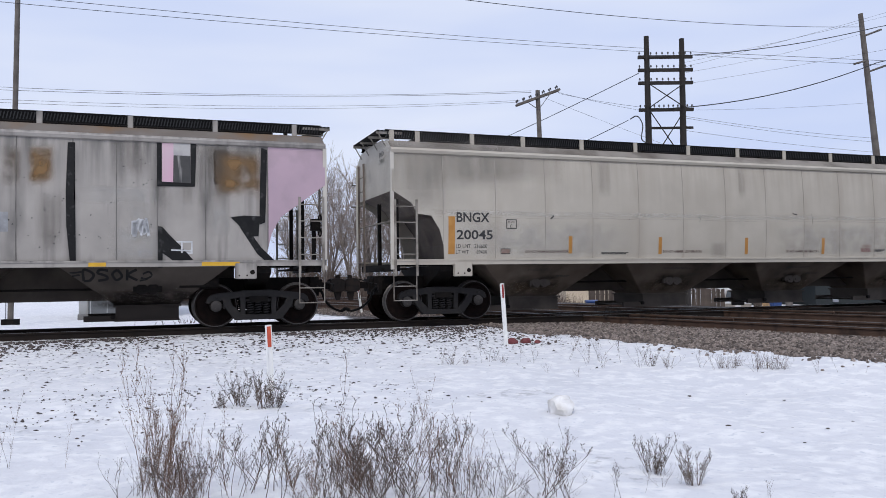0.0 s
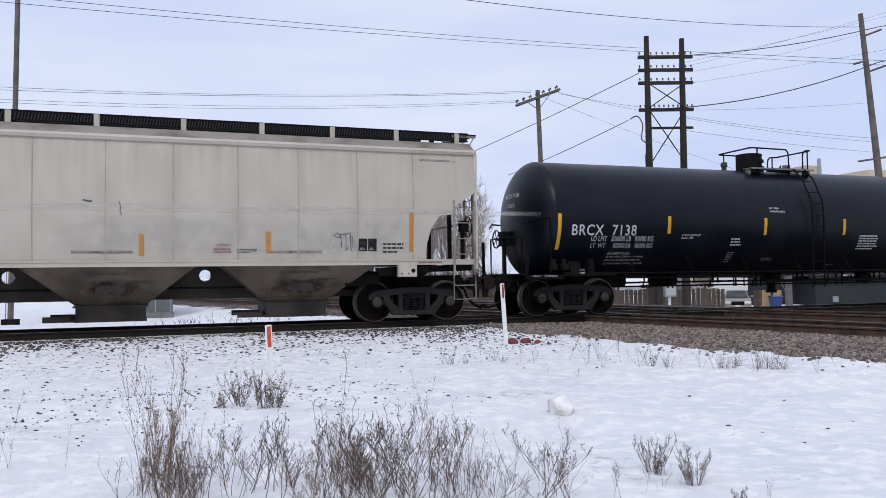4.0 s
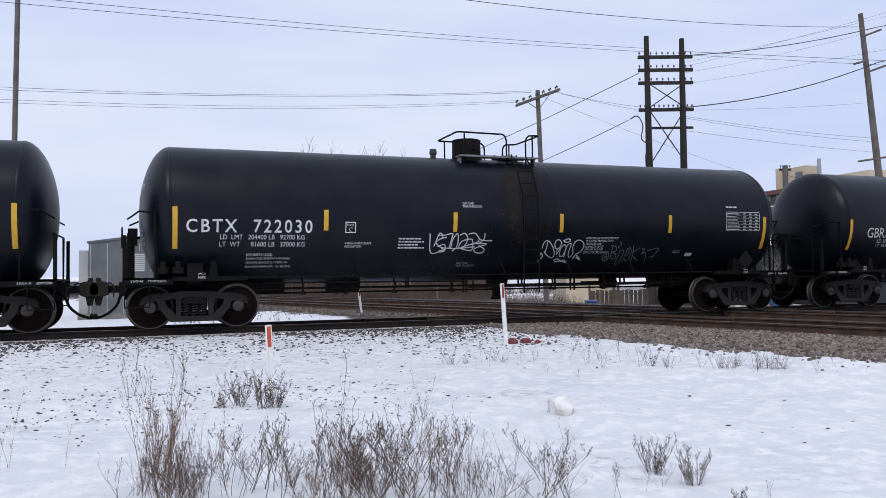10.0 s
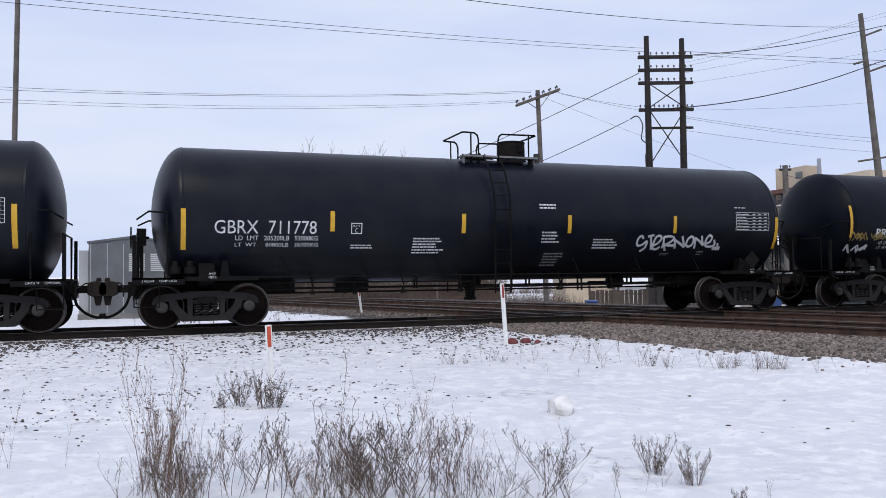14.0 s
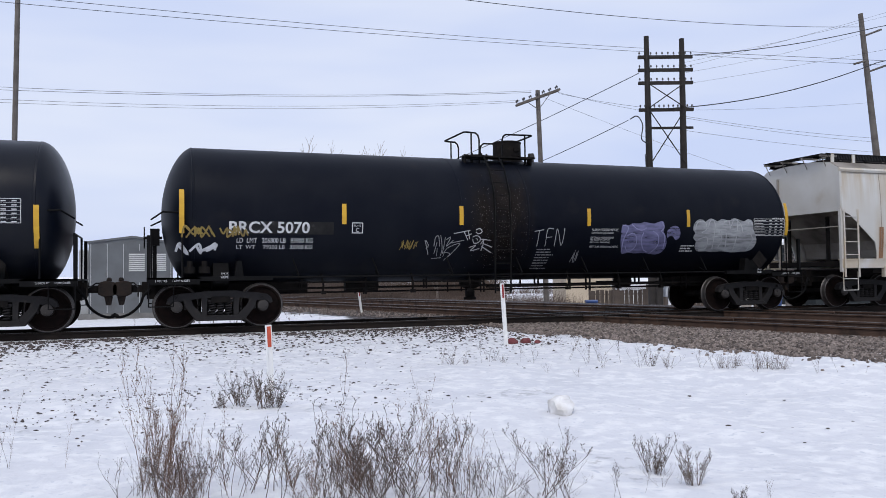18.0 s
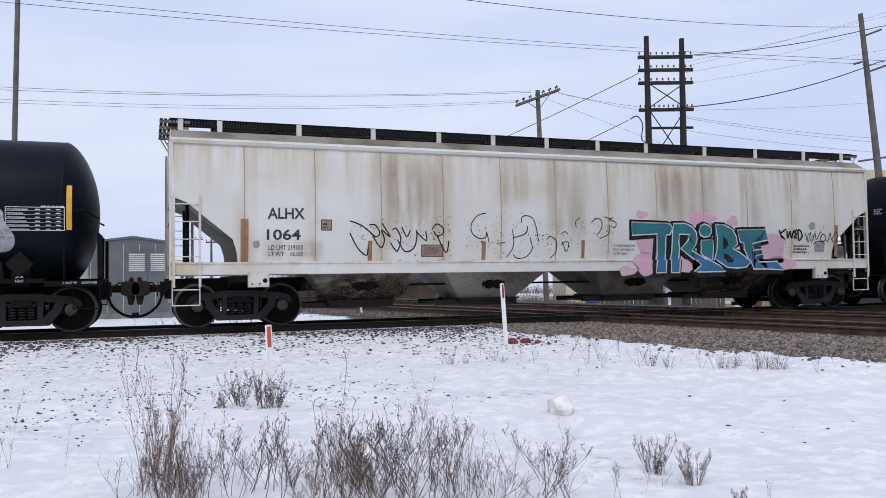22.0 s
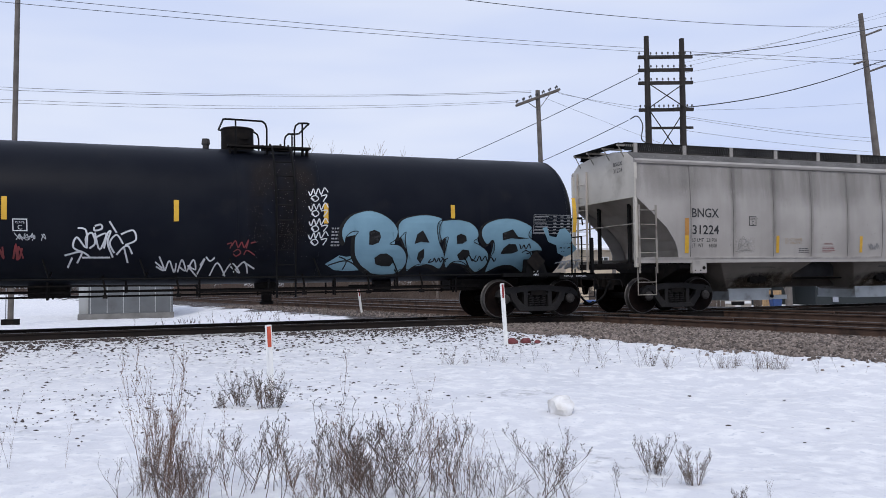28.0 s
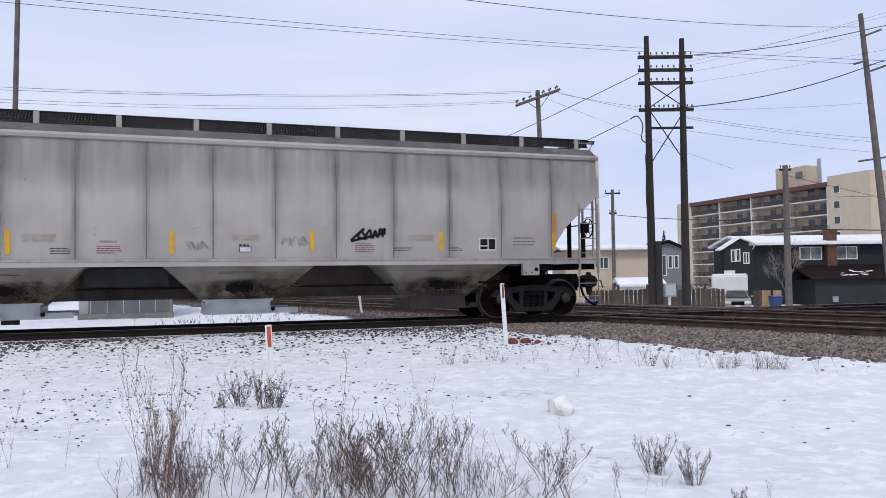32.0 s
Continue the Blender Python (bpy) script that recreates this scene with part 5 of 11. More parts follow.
def weed_mesh(seed, height, stems, lean, branch, fine, heads_at, stout, flakes=3):
    """A dry weed: crooked wiry stems from one root, side branches rising off them, twigs, curled leaf scraps and seed heads."""
    r = random.Random(seed)
    wood, heads = bm_new(), bm_new()

    def scrap(e, d, w):
        q = (d + Vector((r.uniform(-1, 1), r.uniform(-1, 1), r.uniform(-0.3, 0.9))) * 0.9).normalized()
        rod(heads, e, e + q * w * r.uniform(1.6, 3.6), w * 0.75, 3, w * 0.25)

    def limb(p, d, ln, rad, level):
        n = 6 if level == 0 else 3
        pts = [p]
        for i in range(n):
            d = (d + Vector((r.uniform(-1, 1), r.uniform(-1, 1), r.uniform(0.0, 0.5))) * (0.15 if level == 0 else 0.26)).normalized()
            pts.append(pts[-1] + d * ln / n)
        for i in range(n):
            rod(wood, pts[i], pts[i + 1], rad * (1 - 0.75 * i / n), 3, rad * (1 - 0.75 * (i + 1) / n))
        for j in range(flakes if level else flakes * 2):
            if r.random() < 0.75:
                f = r.uniform(0.15, 1.0) * n
                i = min(int(f), n - 1)
                scrap(pts[i].lerp(pts[i + 1], f - i), d, r.uniform(0.0032, 0.0080) * (0.6 + 0.4 * stout))
        if level == 2 or (level == 1 and fine == 0):
            if r.random() < heads_at:
                scrap(pts[-1], d, r.uniform(0.0045, 0.0085) * (0.6 + 0.4 * stout))
            return
        count = branch if level == 0 else fine
        for j in range(count):
            f = r.uniform(0.12, 1.0) if level == 0 else r.uniform(0.25, 1.0)
            i = min(int(f * n), n - 1)
            q = pts[i].lerp(pts[i + 1], f * n - i)
            a = r.uniform(0, 6.283)
            out = Vector((math.cos(a), math.sin(a), 0))
            size = ln * r.uniform(0.18, 0.45) * (1.15 - 0.6 * f) if level == 0 else ln * r.uniform(0.25, 0.55)
            limb(q, (out + Vector((0, 0, r.uniform(0.8, 2.3))) + d * 0.5).normalized(), size, rad * 0.58, level + 1)

    for k in range(stems):
        a = r.uniform(0, 6.283)
        o = Vector((math.cos(a), math.sin(a), 0))
        limb(o * r.uniform(0, 0.03 + 0.03 * stems ** 0.5), (o * r.uniform(0, lean) + Vector((0, 0, 1))).normalized(), height * r.uniform(0.5, 1.0), 0.0048 * stout, 0)
    return wood, heads


WEED_STEM = surface("weed_stem", (0.205, 0.118, 0.075), 0.85, 0, (0.125, 0.070, 0.046), 30, bump=0, tint=0.5)
WEED_GREY = surface("weed_stem_grey", (0.140, 0.098, 0.072), 0.85, 0, (0.082, 0.060, 0.047), 30, bump=0, tint=0.5)
WEED_HEAD = surface("weed_seed_head", (0.095, 0.072, 0.058), 0.9, 0, (0.050, 0.040, 0.034), 40, bump=0, tint=0.4)
WEED_HUSK = surface("weed_husk", (0.17, 0.105, 0.07), 0.9, 0, (0.09, 0.06, 0.045), 40, bump=0, tint=0.4)
TUFT = surface("tuft_straw", (0.135, 0.092, 0.062), 0.9, 0, (0.075, 0.053, 0.040), 30, bump=0, tint=0.4)
WEEDS = []
# unit-high kinds: bushy brown, bushy grey, sprawling low, single tall stalk, stiff grey bush, ..., grass tuft
for k, (st, ln, br, fi, hd, mat, stout, fl, husk) in enumerate((
        (3, 0.30, 11, 5, 0.6, WEED_STEM, 0.66, 2, WEED_HUSK), (2, 0.5, 6, 3, 0.8, WEED_GREY, 1.0, 2, WEED_HEAD), (4, 1.0, 4, 2, 0.8, WEED_GREY, 1.0, 2, WEED_HEAD), (1, 0.16, 9, 3, 0.3, WEED_STEM, 0.7, 0, WEED_HUSK),
        (15, 1.0, 7, 4, 1.0, WEED_GREY, 1.6, 2, WEED_HEAD), (1, 0.5, 8, 3, 0.9, WEED_GREY, 1.2, 3, WEED_HEAD), (1, 0.35, 9, 3, 0.6, WEED_STEM, 0.9, 1, WEED_HUSK), (1, 0.4, 7, 3, 0.9, WEED_GREY, 1.0, 3, WEED_HEAD),
        (26, 0.95, 3, 0, 0.6, TUFT, 1.1, 1, WEED_HUSK))):
    a, b = weed_mesh(100 + k, 1.0, st, ln, br, fi, hd, stout, fl)
    WEEDS.append((mesh_of(a, mat, name="weed_stems"), mesh_of(b, husk, name="seed_heads")))


def weed(kind, x, y, scale, turn, label, wide=1.0):
    t = thing("dry_weed", pose(x, y, ground_z(x, y) - 0.02, 0, 0, turn) @ Matrix.Diagonal((scale * wide, scale * wide, scale, 1)), label, "dry weed", "dry weeds")
    part("stem", WEEDS[kind][0], None, t)["kind"] = "stuff"
    part("seed_head", WEEDS[kind][1], None, t)["kind"] = "stuff"


def plant_weeds():
    r = random.Random(21)
    tall, low = "tall brown dry weed standing in snow", "low grey-brown dry weed standing in snow"
    bush, thin = "low stiff grey bush in snow beside a marker post", "single thin dry stalk standing in snow"
    # bearing across (metres at ten metres ahead), how far ahead, how many, heights, kinds
    for b0, b1, d0, d1, count, h0, h1, kinds, lab in (
            (-3.80, -3.10, 5.6, 6.3, 22, 0.66, 1.0, (0, 6, 0, 3), tall), (-3.75, -3.05, 5.3, 5.9, 26, 0.30, 0.52, (1, 0, 5), low), (-4.15, -3.75, 5.6, 6.0, 3, 0.26, 0.36, (2, 7), low),
            (-3.05, -1.75, 5.3, 6.3, 27, 0.30, 0.56, (1, 7, 6, 5), low), (-2.6, -2.1, 5.4, 6.0, 6, 0.45, 0.62, (5, 1), low), (-1.65, -0.65, 5.2, 6.4, 46, 0.36, 0.62, (1, 5, 0, 7), low), (-0.65, 0.5, 5.2, 6.4, 44, 0.34, 0.60, (1, 5, 7, 6), low),
            (-1.6, 0.5, 5.1, 5.7, 40, 0.26, 0.42, (2, 1, 7), low), (-1.35, 0.55, 5.6, 6.6, 5, 0.66, 0.92, (3, 3, 3, 6), thin), (0.5, 1.6, 5.4, 6.2, 11, 0.32, 0.52, (1, 7, 2), low),
            (0.6, 2.3, 5.2, 5.7, 10, 0.22, 0.36, (2, 7), low), (1.2, 1.5, 5.9, 6.2, 3, 0.42, 0.50, (5, 1), low), (2.3, 3.3, 5.6, 6.2, 3, 0.16, 0.26, (2, 7), low), (-5.6, -4.6, 5.6, 6.8, 4, 0.5, 0.72, (3, 7), thin)):
        for k in range(count):
            d = r.uniform(d0, d1)
            p = site(r.uniform(b0, b1) * 0.1 * d, d)
            weed(r.choice(kinds), p.x, p.y, r.uniform(0.8 * h0, h1), r.uniform(0, 360), lab, r.uniform(0.55, 0.85) if h1 > 0.65 else r.uniform(0.9, 1.6))
    # the stiff bush at the post, then tufts along the edge of the ballast
    for a, d, h in ((-2.44, 9.5, 0.46), (-2.14, 9.42, 0.48), (-1.98, 9.48, 0.34), (-2.62, 9.45, 0.24)):
        p = site(a, d)
        weed(4, p.x, p.y, h, r.uniform(0, 360), bush)
    for a, d, k, h in ((-0.05, 13.6, 2, 0.24), (0.15, 13.4, 2, 0.26), (0.62, 13.6, 7, 0.33), (0.75, 13.7, 2, 0.24), (1.3, 13.68, 7, 0.34), (1.5, 13.5, 2, 0.2), (2.15, 13.96, 1, 0.44), (2.62, 13.52, 2, 0.36), (2.5, 12.6, 2, 0.22),
                       (1.98, 11.98, 2, 0.14), (1.6, 12.4, 2, 0.14), (3.37, 12.11, 2, 0.24), (4.18, 12.09, 8, 0.20), (4.30, 12.0, 8, 0.22), (4.6, 11.8, 8, 0.20), (4.80, 11.66, 8, 0.22), (4.72, 11.75, 8, 0.18), (4.92, 11.6, 8, 0.16), (4.42, 12.1, 8, 0.15), (3.25, 12.6, 8, 0.22), (3.42, 12.3, 8, 0.16), (0.10, 13.5, 8, 0.15), (0.35, 13.6, 8, 0.13), (1.0, 13.7, 8, 0.12), (6.0, 10.8, 8, 0.13), (4.99, 11.78, 2, 0.2), (5.13, 11.1, 2, 0.2),
                       (4.35, 16.0, 7, 0.3), (1.66, 6.42, 4, 0.36), (1.84, 6.0, 4, 0.32), (1.72, 6.42, 2, 0.2), (2.25, 5.6, 2, 0.16), (2.0, 5.5, 4, 0.14), (-8.26, 21.42, 7, 0.33), (-3.11, 19.53, 7, 0.28), (-1.4, 14.6, 2, 0.16), (3.05, 12.5, 2, 0.3), (2.85, 12.9, 5, 0.34), (3.2, 12.8, 2, 0.28), (3.9, 12.2, 2, 0.24), (4.05, 12.0, 1, 0.3), (4.5, 11.6, 2, 0.24), (4.7, 11.9, 1, 0.28), (5.4, 11.0, 7, 0.2), (5.7, 10.9, 7, 0.24), (6.1, 10.6, 2, 0.18), (2.35, 13.3, 2, 0.3), (-3.4, 13.0, 2, 0.14), (0.9, 14.2, 2, 0.2)):
        p = site(a, d)
        weed(k, p.x, p.y, h * (1.4 if d > 10 else 1.0), r.uniform(0, 360), low)


plant_weeds()

SNOW_LUMP = surface("snow_lump", (0.80, 0.795, 0.79), 0.85, 0, (0.55, 0.53, 0.50), 5, bump=0.7, bump_scale=20)


def lump(name, x, y, size, flat, mat, label, category, seed):
    bm = bm_new()
    bmesh.ops.create_icosphere(bm, subdivisions=3, radius=1)
    for v in bm.verts:
        v.co *= 1 + 0.30 * noise.noise(v.co * 1.6 + Vector((seed, 0, 0))) + 0.20 * noise.noise(v.co * 4 + Vector((0, seed, 0)))
        v.co = Vector((v.co.x * size, v.co.y * size * 0.8, v.co.z * size * flat))
    ob = new(name, mesh_of(bm, mat, True, name))
    ob.matrix_basis = pose(x, y, ground_z(x, y) + size * flat * 0.4, 0, 0, seed * 40)
    tagged(ob, label, category)


p = site(1.28, 8.9)
lump("snow_lump", p.x, p.y, 0.175, 0.8, SNOW_LUMP, "rounded lump of dirty snow lying on the snow", "snow lump", 2)
CLOTH_RED = surface("red_cloth", (0.17, 0.055, 0.055), 0.85, 0, (0.15, 0.03, 0.035), 12, bump=0.4)
for a, d, s in ((1.36, 16.2, 0.13), (1.66, 16.3, 0.12), (1.9, 16.3, 0.08)):
    p = site(a, d)
    lump("red_rag", p.x, p.y, s, 0.6, CLOTH_RED, "crumpled dark red rag lying by the track", "rag", a * 3)
BARK_BIT = surface("dead_leaf", (0.06, 0.045, 0.035), 0.9)
# plant scraps; the first two are dark stand-ins for the snow lump's shadow
for a, d in ((1.25, 8.93), (1.38, 8.95), (2.85, 8.1), (3.05, 7.75), (3.45, 8.0), (3.75, 7.9), (3.3, 7.4), (4.2, 8.3), (4.05, 9.6), (3.9, 10.4), (3.1, 10.2), (5.0, 9.0), (-1.2, 9.0), (2.2, 9.1), (0.55, 10.0)):
    p = site(a, d)
    lump("twig_litter", p.x, p.y, 0.012 + 0.022 * (a * 7 % 1), 0.25, BARK_BIT, "dark scrap on the snow, dead plant and lump shadow", "plant litter", a)


# ---- poles and wires ----
POLE_WOOD = surface("pole_wood", (0.014, 0.0115, 0.010), 0.9, 0, (0.030, 0.025, 0.022), 3, bump=0.5, bump_scale=30, bump_stretch=(3, 3, 0.15))
POLE_GREY = surface("pole_grey_wood", (0.14, 0.125, 0.112), 0.9, 0, (0.095, 0.082, 0.073), 3, bump=0.5, bump_scale=30, bump_stretch=(3, 3, 0.15))
INSULATOR = surface("insulator", (0.05, 0.05, 0.055), 0.3, 0, (0.08, 0.07, 0.07), 9)
WIRE = surface("wire", (0.03, 0.03, 0.033), 0.6, 0.3, bump=0)


def insulator_mesh():
    bm = rod(bm_new(), (0, 0, 0), (0, 0, 0.10), 0.014, 6)
    return lathe(bm, [(0.0, 0.09), (0.05, 0.09), (0.045, 0.13), (0.05, 0.15), (0.035, 0.20), (0.0, 0.21)], "z", 8)


def crossarm(pole, z, length, turn, pins, off=0.0, thick=0.06, mat=None, tilt=0.0):
    arm = part("crossarm", box(bm_new(), -length / 2, length / 2, -thick, thick, -thick, thick), mat or POLE_WOOD, pole, at=pose(off * math.cos(radians(turn)), off * math.sin(radians(turn)), z, 0, tilt, turn))
    for k in range(pins):
        x = -length / 2 + 0.08 + (length - 0.16) * k / max(pins - 1, 1)
        part("insulator", cached("insulator", insulator_mesh, INSULATOR, True), None, arm, at=pose(x, 0, thick))


def utility_pole(p, height, r0, r1, lean_a, lean_b, mat, label, base=None):
    """A round pole; lean in degrees across and along."""
    t = thing("utility_pole", pose(p.x, p.y, base if base is not None else ground_z(p.x, p.y) - 0.1, lean_b, lean_a, -20.2), label, "utility pole", "utility poles")
    part("pole", rod(bm_new(), (0, 0, -0.3), (0, 0, height), r0, 14, r1), mat, t, smooth=True)
    return t


def wire(a, b, sag, r):
    a, b = Vector(a), Vector(b)
    pts = []
    for k in range(25):
        t = k / 24
        q = a.lerp(b, t)
        q.z -= 4 * sag * t * (1 - t) * 0.35
        pts.append(q)
    ob = new("overhead_wire", mesh_of(pipe(bm_new(), pts, r, 5), WIRE, True, "overhead_wire"))
    tagged(ob, "thin dark overhead wire strung between poles", "wire", "overhead wires")


# tall pole beyond the track, metal conduit on it
t = utility_pole(Vector((-4.60, 13.06, 0)), 13.5, 0.10, 0.085, 0.95, 0, POLE_GREY, "weathered grey wooden pole with a metal conduit")
part("conduit", rod(bm_new(), (-0.15, -0.05, 0), (-0.13, -0.05, 6.3), 0.018, 8), GALVANISED, t)
part("base_box", box(bm_new(), -0.22, 0.22, -0.22, 0.22, 0.05, 0.3), STEEL_DARK, t)
# twin poles with long insulator arms
YARD = -1.55
p = site(11.50, 44.0)
t = thing("twin_utility_pole", pose(p.x, p.y, YARD + 0.2, 0, 0, -20.2), "pair of dark wooden poles with crossarms and braces", "utility pole", "utility poles")
for x0, x1, top in ((0.0, -0.04, 15.62), (1.83, 1.92, 15.46)):
    part("pole", rod(bm_new(), (x0, 0, -0.3), (x1, 0, top), 0.25, 16, 0.14), POLE_WOOD, t, smooth=True)
for z, pins in ((14.45, 10), (13.72, 10), (13.0, 10), (11.50, 12)):
    crossarm(t, z, 3.02, 0, pins, 0.98, 0.085)
part("crossarm", box(bm_new(), -0.1, 2.45, -0.05, 0.05, 10.42, 10.55), POLE_WOOD, t)
for z0, z1 in ((11.6, 12.9), (8.5, 11.4)):
    for a, b in ((0.0, 1.9), (1.9, 0.0)):
        part("brace", rod(bm_new(), (a + 0.02, -0.22, z0), (b + 0.02, -0.22, z1), 0.03, 6), POLE_WOOD, t)
bm = pipe(bm_new(), [(-0.30 + 0.02 * math.sin(k * 1.3), -0.28, 5.0 + 0.5 * k) for k in range(9)], 0.02, 6)
part("cable_riser", bm, WIRE, t)
bm = pipe(bm_new(), smooth_line([Vector((-0.15, -0.25, 9.6)), Vector((-0.5, -0.3, 9.85)), Vector((-0.42, -0.3, 10.6)), Vector((-0.7, -0.3, 11.1)), Vector((-1.1, -0.3, 10.95))], 5), 0.03, 6)
part("cable_loop", bm, WIRE, t)
part("stub_pole", rod(bm_new(), (0.32, -0.2, -0.3), (0.3, -0.2, 4.2), 0.2, 14, 0.19), POLE_WOOD, t, smooth=True)
# pole with a skewed double arm beyond the train
p = site(5.68, 44.0)
t = utility_pole(p, 12.80, 0.16, 0.12, -1.4, 0, POLE_GREY, "leaning wooden utility pole with a double crossarm")
for y in (-0.14, 0.14):
    arm = part("crossarm", box(bm_new(), -1.32, 1.32, y - 0.05, y + 0.05, -0.06, 0.06), POLE_GREY, t, at=pose(0, 0, 12.40, 0, -19, 8))
    for k in range(7):
        part("insulator", cached("insulator", insulator_mesh, INSULATOR, True), None, arm, at=pose(-1.2 + 0.4 * k, y, 0.06))
for s in (-1, 1):
    part("brace", rod(bm_new(), (0.7 * s, -0.15, 12.4 + 0.2 * s), (0, -0.13, 11.7), 0.02, 6), POLE_GREY, t)
# tall leaning pole
p = site(27.0, 48.0)
t = utility_pole(p, 18.2, 0.26, 0.14, -4.6, 0, POLE_GREY, "tall leaning grey wooden power pole with short arms", -1.45)
for z, a, b in ((16.8, 0.0, 1.1), (15.3, -0.8, 0.0), (14.6, 0.0, 1.2), (9.4, -1.2, 1.3)):
    part("crossarm", rod(bm_new(), (a, -0.1, z - 0.15 if a < 0 else z), (b, -0.1, z if a < 0 else z + 0.3), 0.06, 8), POLE_GREY, t)
t = utility_pole(site(13.24, 62.0), 9.05, 0.16, 0.12, 0, 0, POLE_GREY, "weathered wooden utility pole behind a fence", YARD + 0.2)
crossarm(t, 8.75, 1.2, 0, 3)
crossarm(t, 7.2, 0.6, 0, 2)
t = utility_pole(site(20.7, 48.0), 8.85, 0.21, 0.16, 0, 0, POLE_GREY, "weathered wooden utility pole in front of a dark house", YARD + 0.2)
crossarm(t, 8.6, 0.7, 0, 2)
t = utility_pole(site(-25.1, 80.0), 7.9, 0.14, 0.11, 0, 0, POLE_GREY, "distant utility pole with two crossarms")
crossarm(t, 7.7, 2.0, 8, 4)
crossarm(t, 5.5, 2.0, 8, 4)
t = utility_pole(site(-6.73, 70.0), 11.3, 0.15, 0.11, 0.6, 0, POLE_GREY, "distant utility pole among bare trees")
crossarm(t, 10.85, 2.7, 4, 6)
crossarm(t, 8.95, 2.7, 4, 6)
t = utility_pole(site(-23.2, 80.0), 5.6, 0.13, 0.10, 0, 0, POLE_GREY, "distant utility pole with one crossarm")
crossarm(t, 5.3, 1.1, 8, 2)
wire((-10.57, 10.33, 10.46), (25.67, 18.2, 13.48), 0.6, 0.01)
wire((-10.57, 10.34, 10.19), (25.67, 18.21, 13.29), 0.52, 0.01)
wire((27.51, 17.53, 13.29), (49.94, 11.44, 12.54), 0.05, 0.012)
wire((27.51, 17.54, 13.11), (49.94, 11.45, 12.22), 0.05, 0.01)
wire((6.69, 10.31, 12.12), (40.23, 17.02, 15.73), 1.39, 0.014)
wire((-15.2, 18.49, 9.17), (19.74, 20.47, 11.23), 1.53, 0.008)
wire((-15.2, 18.49, 8.95), (19.74, 20.47, 11.14), 1.3, 0.009)
wire((-15.2, 18.5, 8.7), (19.16, 20.71, 10.71), 1.64, 0.007)
wire((-15.2, 18.51, 8.57), (19.16, 20.71, 10.62), 1.69, 0.007)
wire((21.35, 37.0, 9.78), (25.29, 18.4, 12.11), 0.3, 0.022)
wire((25.87, 18.15, 13.01), (41.06, 16.72, 15.71), 1.06, 0.024)
wire((41.06, 16.72, 15.71), (49.94, 11.26, 17.16), 0.2, 0.024)
wire((25.33, 35.58, 8.66), (24.76, 18.69, 9.54), 0.3, 0.022)
wire((26.46, 18.04, 10.14), (41.06, 16.8, 13.58), 1.55, 0.028)
wire((41.06, 16.8, 13.58), (49.94, 11.32, 15.53), 0.2, 0.028)
wire((21.06, 19.99, 11.15), (25.29, 18.47, 10.09), 0.15, 0.008)
wire((21.2, 19.94, 11.05), (25.44, 18.41, 10.25), 0.15, 0.008)
wire((20.33, 20.27, 10.88), (41.25, 29.71, 8.86), 0.3, 0.008)
wire((27.51, 17.58, 12.08), (40.23, 17.04, 15.32), 0.4, 0.006)
wire((27.51, 17.57, 12.39), (47.77, 9.88, 18.32), 0.6, 0.006)
wire((27.51, 17.56, 12.64), (47.77, 9.91, 17.7), 0.6, 0.006)
wire((27.51, 17.6, 11.46), (47.77, 10.0, 15.21), 0.5, 0.006)
wire((27.51, 17.66, 10.06), (40.65, 17.04, 11.18), 0.3, 0.006)
wire((27.51, 17.67, 9.75), (41.03, 16.99, 9.03), 0.4, 0.008)
wire((27.51, 17.67, 9.66), (41.03, 17.0, 8.8), 0.4, 0.008)
wire((27.51, 17.7, 8.97), (41.03, 17.02, 8.19), 0.3, 0.008)
wire((35.79, 38.16, 7.68), (26.05, 67.44, 5.03), 0.3, 0.01)
wire((35.79, 38.22, 6.05), (35.12, 18.29, 4.12), 0.5, 0.026)
wire((35.12, 18.18, 6.78), (46.08, 6.87, 2.01), 0.4, 0.012)
wire((35.12, 18.3, 3.63), (50.69, 9.39, 3.2), 0.3, 0.030)
wire((35.12, 18.23, 5.45), (50.69, 9.3, 5.54), 0.3, 0.01)



# ---- signal bungalow beyond the track ----
BUNGALOW = surface("bungalow_grey", (0.145, 0.155, 0.16), 0.5, 0.2, (0.115, 0.12, 0.125), 1.2, (0.10, 0.10, 0.10), 2, 0.6, 0.8)
BUNGALOW_PALE = surface("bungalow_pale", (0.48, 0.49, 0.49), 0.5, 0.2, (0.40, 0.41, 0.41), 1.2)
p = site(-12.87, 33.0)
t = thing("signal_bungalow", pose(p.x, p.y, ground_z(p.x, p.y), 0, 0, 1.0), "grey metal signal building with louvred doors in snow", "equipment hut", "")
part("wall", prism(bm_new(), [(-1.58, 0.0), (1.58, 0.0), (1.58, 3.05), (0.05, 3.24), (-1.58, 3.05)], -0.9, 4.2), BUNGALOW, t)
part("roof", prism(bm_new(), [(-1.64, 3.03), (0.05, 3.245), (1.64, 3.03), (1.64, 3.10), (0.05, 3.33), (-1.64, 3.10)], -0.95, 4.25), BUNGALOW, t)
for x in (-0.2, 0.62):
    d = part("louvred_door", box(bm_new(), x, x + 0.8, -0.93, -0.90, 1.45, 2.72), BUNGALOW, t)
    for k in range(9):
        part("slat", prism_x(bm_new(), [(-0.94, 1.9 + 0.08 * k), (-0.968, 1.9 + 0.08 * k), (-0.93, 1.965 + 0.08 * k)], x + 0.1, x + 0.7), BUNGALOW_PALE, d)
part("side_cabinet", box(bm_new(), -1.95, -1.6, -0.6, 1.2, 0.0, 2.75), BUNGALOW_PALE, t)
